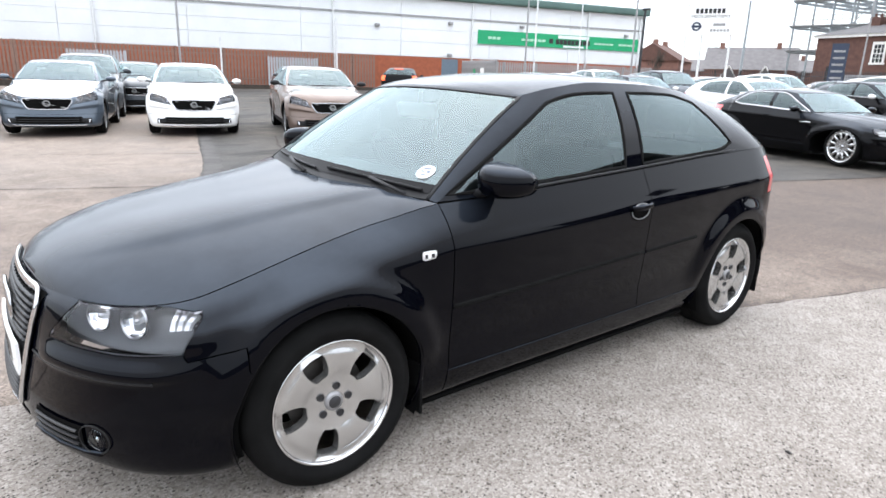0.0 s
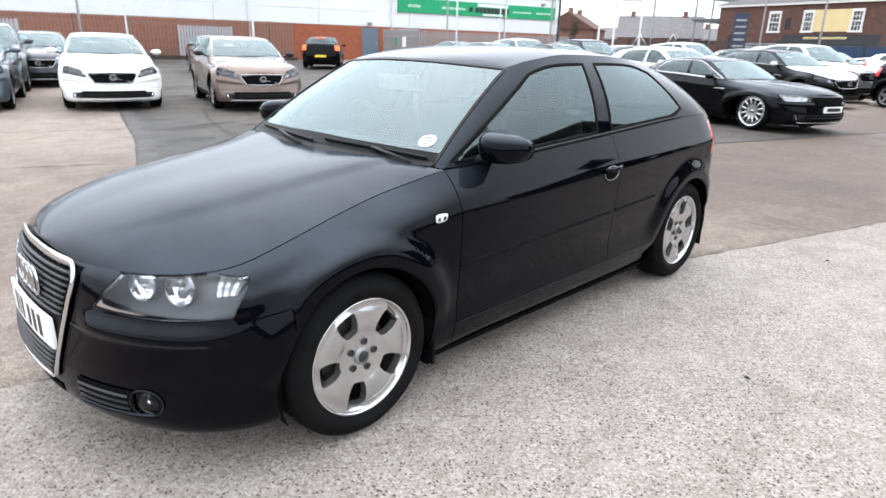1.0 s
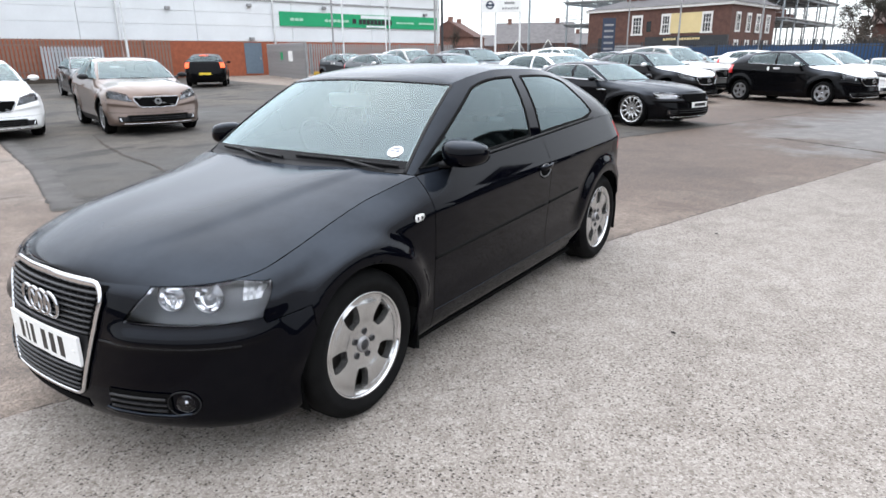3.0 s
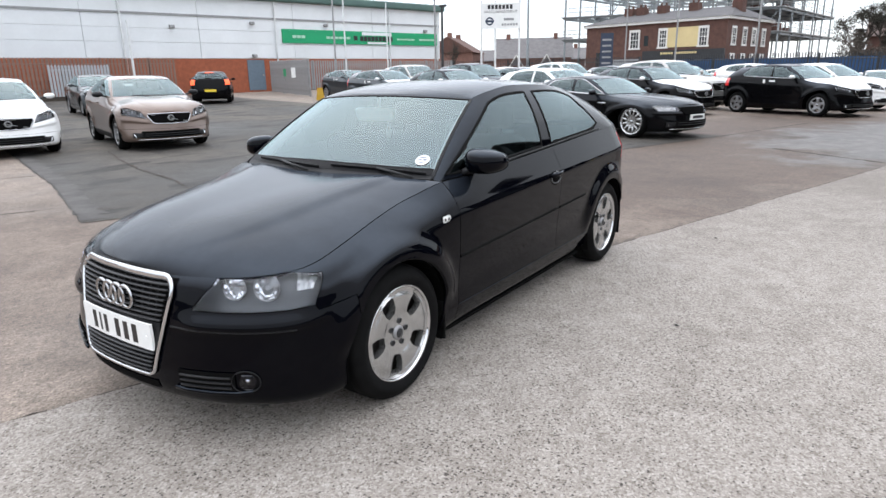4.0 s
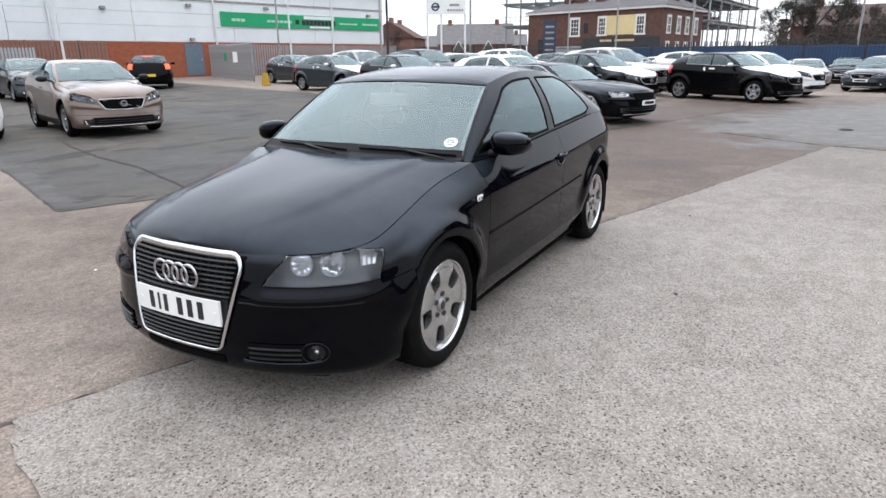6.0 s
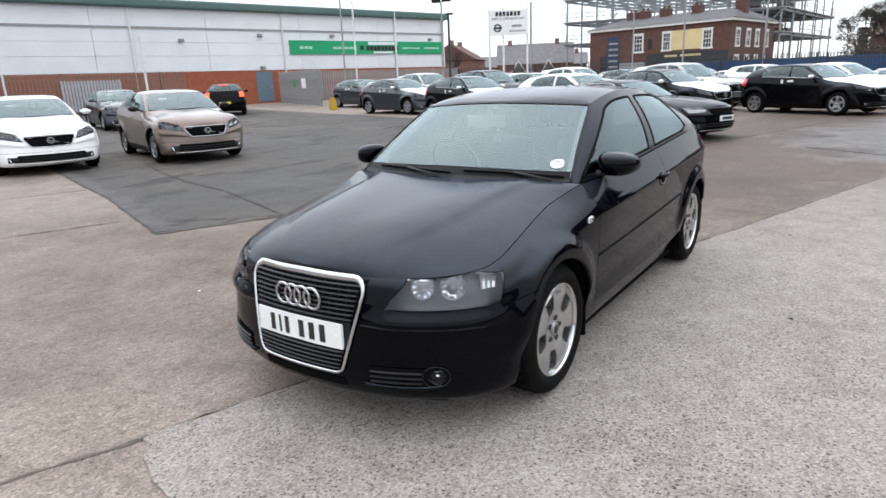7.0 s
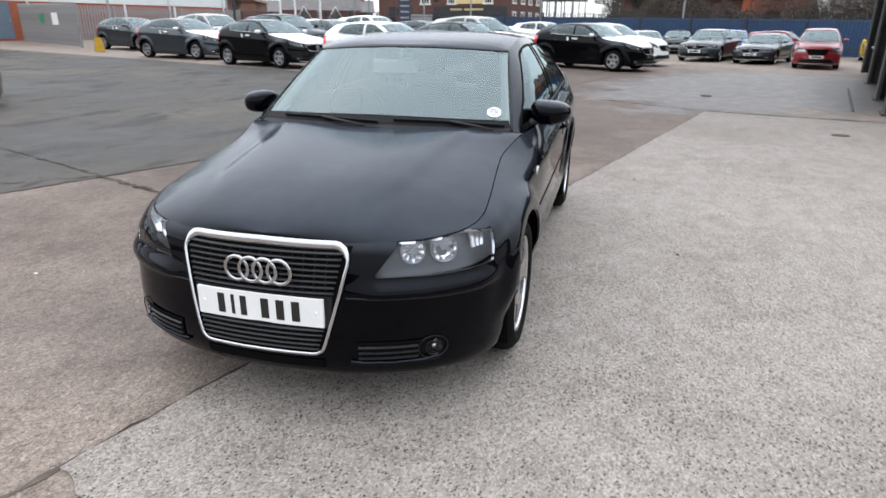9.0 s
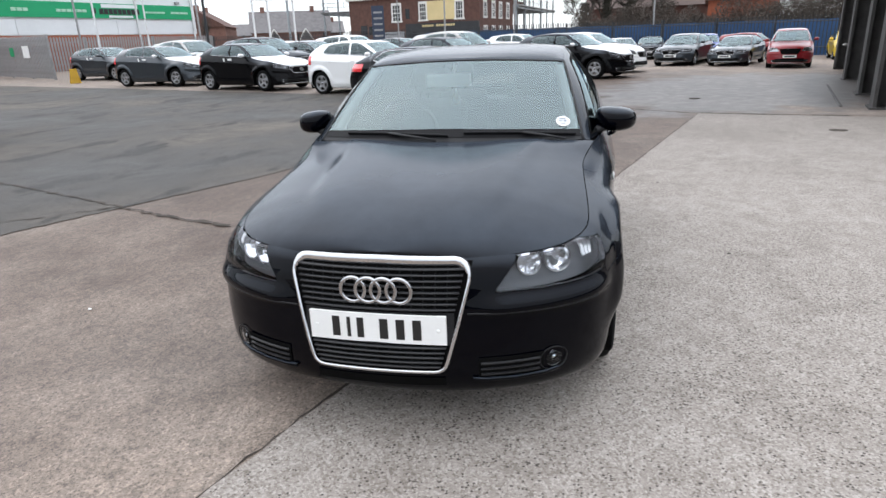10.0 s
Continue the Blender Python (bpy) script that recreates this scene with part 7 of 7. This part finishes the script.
for k in (1, 3, 4, 6, 8, 10, 12):
    for z in (0.3,) + LEVELS[:3]:
        xa, xb = FLEN * k / NB, FLEN * (k + 1) / NB
        if rnd.random() < 0.6:
            pole("brace", FM @ Vector((xa, 0.1, z)), FM @ Vector((xb, 0.1, z + 2.3)), 0.05, M_STEELF, frame_b, seg=6)
for k in range(16):
    xx, yy, zz = FLEN - 1.5 - 9 * rnd.random() ** 1.6, rnd.uniform(0.8, FDEP - 2), rnd.choice(LEVELS[:3]) + 0.04
    solid("brick_pallet", (xx, yy, zz), (xx + rnd.uniform(0.6, 1.3), yy + 1.2, zz + rnd.uniform(0.4, 0.9)), M_BRICKD, frame_b, FM)
for k in range(7):
    # walls begun in block between the columns, back in the building
    k0, zz = rnd.randrange(2, NB - 1), rnd.choice(LEVELS[:3])
    solid("block_wall", (FLEN * k0 / NB, FDEP * 0.5, zz), (FLEN * (k0 + 1) / NB, FDEP * 0.5 + 0.12, zz + rnd.uniform(0.8, 2.2)), M_GALV, frame_b, FM)

# ---------- railings, hoarding, houses ----------
palisade("railings", (46.0, 24.0), (36.6, 0.5), 2.0, M_BLKF, "black painted steel railings at the edge of the yard", gap=0.16, width=0.04, pointed=False)
palisade("railings", (36.6, 0.5), (31.2, -15.0), 1.95, M_BLKF, "black painted steel railings before a blue hoarding", gap=0.16, width=0.04, pointed=False)
for a, b in (((42.2, 10.5), (37.8, 0.5)), ((37.8, 0.5), (32.4, -16.0))):
    a, b = Vector((*a, 0)), Vector((*b, 0))
    d = (b - a)
    n = int(d.length / 2.4)
    hd = thing("hoarding", "blue painted sheet hoarding behind the railings", "fence")
    for k in range(n):
        p = a + d * (k / n)
        q = a + d * ((k + 1) / n)
        m = Matrix.Translation(((p.x + q.x) / 2, (p.y + q.y) / 2, lift(p.x, p.y))) @ pose(0, 0, 0, 0, 0, math.degrees(math.atan2(d.y, d.x)))
        solid("sheet", (-d.length / n / 2 + 0.01, -0.03, -0.1), (d.length / n / 2 - 0.01, 0.03, 1.72), M_BLUEF, hd, m)


def house(p, deg, w, dpt, eave, ridge, wall_mat, roof_mat, label, gables=()):
    root = thing("house", label, "house", m=Matrix.Translation((p.x, p.y, 0)) @ pose(0, 0, 0, 0, 0, deg))
    solid("wall", (-w / 2, -dpt / 2, -0.5), (w / 2, dpt / 2, eave), wall_mat, root)
    bm = bmesh.new()
    vs = [bm.verts.new(q) for q in ((-w / 2 - 0.3, -dpt / 2 - 0.3, eave), (w / 2 + 0.3, -dpt / 2 - 0.3, eave), (w / 2 + 0.3, dpt / 2 + 0.3, eave), (-w / 2 - 0.3, dpt / 2 + 0.3, eave), (-w / 2 - 0.3, 0, ridge), (w / 2 + 0.3, 0, ridge))]
    for f in ((0, 1, 5, 4), (1, 2, 5), (2, 3, 4, 5), (3, 0, 4), (3, 2, 1, 0)):
        bm.faces.new([vs[i] for i in f])
    bmesh.ops.recalc_face_normals(bm, faces=bm.faces)
    rf = part("roof", bm, roof_mat, root)
    for s in (-0.35, 0.3):
        solid("chimney", (w * s - 0.28, -0.3, ridge - 0.8), (w * s + 0.28, 0.3, ridge + 0.55), wall_mat, rf)
    for gx in gables:
        bm = bmesh.new()
        z0, z1, hw, y0 = eave - 0.9, eave + 0.35, 0.75, -dpt / 2 - 0.35
        vs = [bm.verts.new(q) for q in ((gx - hw, y0, z0), (gx + hw, y0, z0), (gx, y0, z1), (gx - hw, 0, z0), (gx + hw, 0, z0), (gx, 0, z1))]
        for f in ((0, 1, 2), (0, 2, 5, 3), (1, 4, 5, 2), (0, 3, 4, 1)):
            bm.faces.new([vs[i] for i in f])
        bmesh.ops.recalc_face_normals(bm, faces=bm.faces)
        gb = part("gable", bm, roof_mat, root)
        for sg in (-1, 1):
            bm = bmesh.new()
            tube(bm, (gx + sg * (hw + 0.15), y0 - 0.1, z0 - 0.1), (gx, y0 - 0.1, z1 + 0.08), 0.07, 6)
            part("barge_board", bm, M_WFRAME, gb)
    m = Matrix.Translation((0, -dpt / 2, 0))
    k = -w / 2 + 1.0
    while k < w / 2 - 1.4:
        for z in (1.0, 3.4):
            if z + 1.3 < eave:
                win = solid("window", (k, -0.04, z), (k + 1.0, 0.02, z + 1.3), M_WIN, root, m)
                solid("window_frame", (k - 0.08, -0.08, z + 1.28), (k + 1.08, 0.0, z + 1.42), M_WFRAME, win, m)
                solid("window_sill", (k - 0.08, -0.10, z - 0.12), (k + 1.08, 0.0, z), M_WFRAME, win, m)
        k += 2.6
    return root


M_ROOFR = plain("russet_tiles", (0.075, 0.047, 0.038), 0.85, grain=0.25, scale=2)
# brick and slate of the far houses, with distance haze put into the colour
M_BRICKF = plain("haze_paled_brick", (0.20, 0.105, 0.082), 0.9, grain=0.2, scale=1.5)
M_SLATEF = plain("haze_paled_slate", (0.15, 0.14, 0.14), 0.8, grain=0.2, scale=2)
house(at(33.2, 95), 20, 8, 7, 4.4, 6.6, M_BRICKF, M_BRICKD, "reddish brick house with a brown roof")
house(at(30.3, 118), -60, 22, 8, 3.6, 5.6, M_BRICKF, M_SLATEF, "row of haze-paled brick houses with slate roofs")
house(at(26.3, 92), -64, 10, 8, 3.4, 6.2, M_BRICKF, M_SLATEF, "slate-roofed brick house with two white-edged gables", (-2.2, 1.8))
house(at(23.9, 104), -66, 7, 8, 3.4, 5.2, M_BRICKF, M_SLATEF, "low brick house with a slate roof")
house(at(-4.2, 72), -92, 13, 9, 4.0, 5.9, M_BRICKD, M_ROOFR, "brown brick house with a dark russet roof")
house(at(-10.6, 62), -100, 5.2, 8, 3.9, 5.6, M_BRICK, M_BRICKD, "orange brick house with a brown tiled roof")
house(at(-21.5, 66), -110, 9, 8, 3.6, 5.6, M_BRICKD, M_ROOFR, "brown brick house with a russet roof")


# ---------- trees ----------
def tree(p, h, spread, density, seed, label, leafy=1.0):
    rnd = random.Random(seed)
    root = thing("tree", label, "tree", m=Matrix.Translation((p.x, p.y, lift(p.x, p.y) - 0.1)))
    bm = bmesh.new()
    tips = []

    def limb(a, d, length, r, depth):
        b = a + d * length
        tube(bm, a, b, r, 6, r * 0.62)
        if depth == 0:
            tips.append((a, b))
            return
        for k in range(3 if depth > 1 else 4):
            t = rnd.uniform(0.55, 1.0)
            nd = (d + Vector((rnd.uniform(-1, 1), rnd.uniform(-1, 1), rnd.uniform(-0.25, 0.6))) * spread).normalized()
            limb(a + d * length * t, nd, length * rnd.uniform(0.55, 0.78), r * 0.58, depth - 1)
    limb(Vector((0, 0, 0)), Vector((0.03, 0.02, 1)).normalized(), h * 0.30, h * 0.018, 5)
    part("trunk", bm, M_BARK, root)
    verts, faces = [], []
    for a, b in tips:
        for k in range(int(density * 0.5 * rnd.uniform(0.2, 1.8))):
            c = a + (b - a) * rnd.uniform(0.1, 1.2) + Vector((rnd.gauss(0, 1), rnd.gauss(0, 1), rnd.gauss(0, 1))) * 0.16
            u = Vector((rnd.gauss(0, 1), rnd.gauss(0, 1), rnd.gauss(0, 1))).normalized() * rnd.uniform(0.04, 0.08)
            w = Vector((rnd.gauss(0, 1), rnd.gauss(0, 1), rnd.gauss(0, 1))).normalized() * rnd.uniform(0.02, 0.045)
            i = len(verts)
            verts += [c - u, c + w, c + u, c - w]
            faces.append((i, i + 1, i + 2, i + 3))
    if "ivy" in label:
        # ivy climbing the trunk and the first limbs
        for k in range(5200):
            z = h * 0.48 * rnd.random()
            a, q = rnd.uniform(0, 2 * math.pi), abs(rnd.gauss(0.30, 0.16)) * (1.25 - z / h)
            c = Vector((0.03 * z + q * math.cos(a), 0.02 * z + q * math.sin(a), z))
            u = Vector((rnd.gauss(0, 1), rnd.gauss(0, 1), rnd.gauss(0, 1))).normalized() * rnd.uniform(0.04, 0.08)
            w = Vector((rnd.gauss(0, 1), rnd.gauss(0, 1), rnd.gauss(0, 1))).normalized() * rnd.uniform(0.03, 0.055)
            i = len(verts)
            verts += [c - u, c + w, c + u, c - w]
            faces.append((i, i + 1, i + 2, i + 3))
    me = bpy.data.meshes.new("crown")
    me.from_pydata([tuple(v) for v in verts], [], faces)
    me.materials.append(M_LEAF)
    cr = new("crown", me)
    cr.parent = root
    cr["kind"] = "stuff"
    return root


for az, d, h, sp, den, seed, lab in ((1.6, 60, 8.2, 0.74, 26, 1, "half-bare ivy-grown tree behind the hoarding"), (-0.2, 60, 9.3, 0.66, 40, 2, "dark ivy-covered tree behind the hoarding"), (-1.9, 62, 8.0, 0.66, 26, 3, "half-bare tree with an ivy-grown trunk"), (-4.5, 66, 7.6, 0.6, 16, 4, "bare winter tree behind the hoarding"), (-9.2, 64, 7.4, 0.6, 16, 6, "bare winter tree behind the hoarding"),
                                     (-19.5, 60, 7.0, 0.6, 10, 8, "bare winter tree behind the hoarding"), (33.3, 88, 6.4, 0.55, 7, 10, "bare winter tree by the houses")):
    tree(at(az, d), h, sp, den, seed, lab)


def hedge(a0, a1, d, h, seed, label):
    """Overgrown brush: many leaves and twigs heaped in uneven clumps."""
    rnd = random.Random(seed)
    root = thing("hedge", label, "hedge", kind="")
    n = int(abs(a1 - a0) / 0.7) + 1
    for k in range(n):
        verts, faces = [], []
        c = at(a0 + (a1 - a0) * k / max(1, n - 1), d + rnd.uniform(-1.5, 1.5))
        hh = h * rnd.uniform(0.65, 1.15)
        for i in range(5200):
            u = Vector((rnd.gauss(0, 0.8), rnd.gauss(0, 0.8), 0))
            z = hh * rnd.random() ** 0.8 * max(0.15, 1 - 0.25 * u.length ** 2)
            p = c + u + Vector((0, 0, z + 0.2))
            e = Vector((rnd.gauss(0, 1), rnd.gauss(0, 1), rnd.gauss(0, 1))).normalized() * rnd.uniform(0.05, 0.14)
            w = Vector((rnd.gauss(0, 1), rnd.gauss(0, 1), rnd.gauss(0, 1))).normalized() * rnd.uniform(0.015, 0.04)
            q = len(verts)
            verts += [p - e, p + w, p + e, p - w]
            faces.append((q, q + 1, q + 2, q + 3))
        me = bpy.data.meshes.new("shrub")
        me.from_pydata([tuple(v) for v in verts], [], faces)
        me.materials.append(M_TWIG)
        new("shrub", me).parent = root


hedge(1.8, -12.4, 54, 3.7, 21, "dull overgrown hedge behind the blue hoarding")
hedge(-12.8, -27, 50, 4.3, 22, "dull overgrown hedge behind the hoarding's end")

# ---------- open shed with dark columns ----------
M_ZINC = plain("dull_zinc", (0.23, 0.245, 0.24), 0.55, 0.3, grain=0.25, scale=3)
M_RUST = plain("rust", (0.10, 0.055, 0.032), 0.9, grain=0.4, scale=9, bumpy=0.4)
shed = thing("shed", "dark open-fronted shed with heavy weathered steel columns", "shed")
SD = Vector((18.6 - 10.5, -7.85 + 5.6, 0)).normalized()
SHM = Matrix.Translation((13.0, -6.95, 0)) @ pose(0, 0, 0, 0, 0, math.degrees(math.atan2(SD.y, SD.x)))
for k, xx in enumerate((-2.75, 0.15, 4.75, 9.6)):
    bm = bmesh.new()
    for y0, y1 in ((-0.42, -0.36), (0.10, 0.16)):
        box(bm, (xx - 0.28, y0 + 0.15, -0.05), (xx + 0.28, y1 + 0.15, 3.9), SHM)
    box(bm, (xx - 0.03, -0.23, -0.05), (xx + 0.03, 0.29, 3.9), SHM)
    col = part("column", bm, M_COLUMN, shed)
    solid("base_plate", (xx - 0.34, -0.34, -0.05), (xx + 0.34, 0.36, 0.03), M_COLUMN, col, SHM)
    if k == 0:
        # galvanised sheet wrapped round the end column, torn and rusted away at its foot
        bm = bmesh.new()
        prev = None
        for i in range(33):
            f = i / 32
            yy = 0.12 - 0.72 * f
            xo = xx - 0.33 - 0.022 * math.cos(2 * math.pi * 6 * f)
            foot = 0.20 + 0.07 * math.sin(9 * f) + 0.03 * math.sin(31 * f) - 0.2 * (f < 0.12) - 0.18 * (f > 0.93)
            cur = [bm.verts.new(SHM @ Vector((xo, yy, z))) for z in (max(0.0, foot), 3.9)]
            if prev:
                bm.faces.new((prev[0], cur[0], cur[1], prev[1]))
            prev = cur
        bmesh.ops.solidify(bm, geom=bm.faces[:], thickness=0.004)
        part("cladding_sheet", bm, M_ZINC, col, "dull galvanised corrugated sheet")
        solid("rusted_foot", (xx - 0.31, -0.56, -0.02), (xx - 0.27, 0.10, 0.30), M_RUST, col, SHM, label="rusted brown steel foot")
solid("back_wall", (-3.1, -2.7, -0.1), (10, -2.5, 3.9), M_COLUMN, shed, SHM)
solid("side_wall", (-3.1, -2.5, -0.1), (-2.95, -0.7, 3.85), M_COLUMN, shed, SHM)
solid("roof", (-3.3, -2.9, 3.9), (10.2, 0.4, 4.1), M_COLUMN, shed, SHM)
kb = solid("kerb", (-2.6, 0.74, -0.05), (6.2, 0.80, 0.014), M_COLUMN, None, SHM, 0.01)
tagged(kb, "low dark kerb beside the shed", "kerb", "", "structure")

# drains
for x, y in ((7.45, -4.38), (12.57, -3.15)):
    dr = thing("drain_cover", "round iron drain cover set in concrete", "drain", m=Matrix.Translation((x, y, lift(x, y))))
    bm = bmesh.new()
    lathe(bm, [(0.0005, 0.005), (0.095, 0.005), (0.10, 0.001), (0.118, 0.005), (0.126, 0.0)], 28, None, "Z")
    part("lid", bm, M_JOINT, dr)

# loose chips on the ground
chip = random.Random(12)
for x, y, mt in ((3.75, -1.47, M_COLUMN), (1.53, -1.71, M_COLUMN), (0.07, 2.14, M_PAPER), (-1.75, 0.94, M_COLUMN)):
    st = thing("stone_chip", "small pale chip lying on the concrete" if mt is M_PAPER else "small dark stone lying on the concrete", "stone", "loose chips", m=Matrix.Translation((x, y, lift(x, y) + 0.002)) @ pose(0, 0, 0, 0, 0, chip.uniform(0, 180)))
    bm = bmesh.new()
    bmesh.ops.create_icosphere(bm, subdivisions=1, radius=1)
    for v in bm.verts:
        v.co = Vector((v.co.x * 0.016, v.co.y * 0.010, max(0.0, v.co.z + 0.4) * 0.006)) * chip.uniform(0.75, 1.2)
    part("chip", bm, mt, st)

# unseen plain walls added behind the camera, for the black car to reflect
M_GREYW = plain("grey_render", (0.13, 0.13, 0.13), 0.85, grain=0.2, scale=1.2)
for x0, x1, y0, y1, h in ((-34, 30, -23, -22.6, 2.7), (-34.4, -34, -23, 40, 2.7)):
    w = part("wall_back", boxed((x0, y0, -0.2), (x1, y1, h)), M_GREYW)
    tagged(w, "unseen grey wall added for reflections in the black car", "wall", "", "structure")
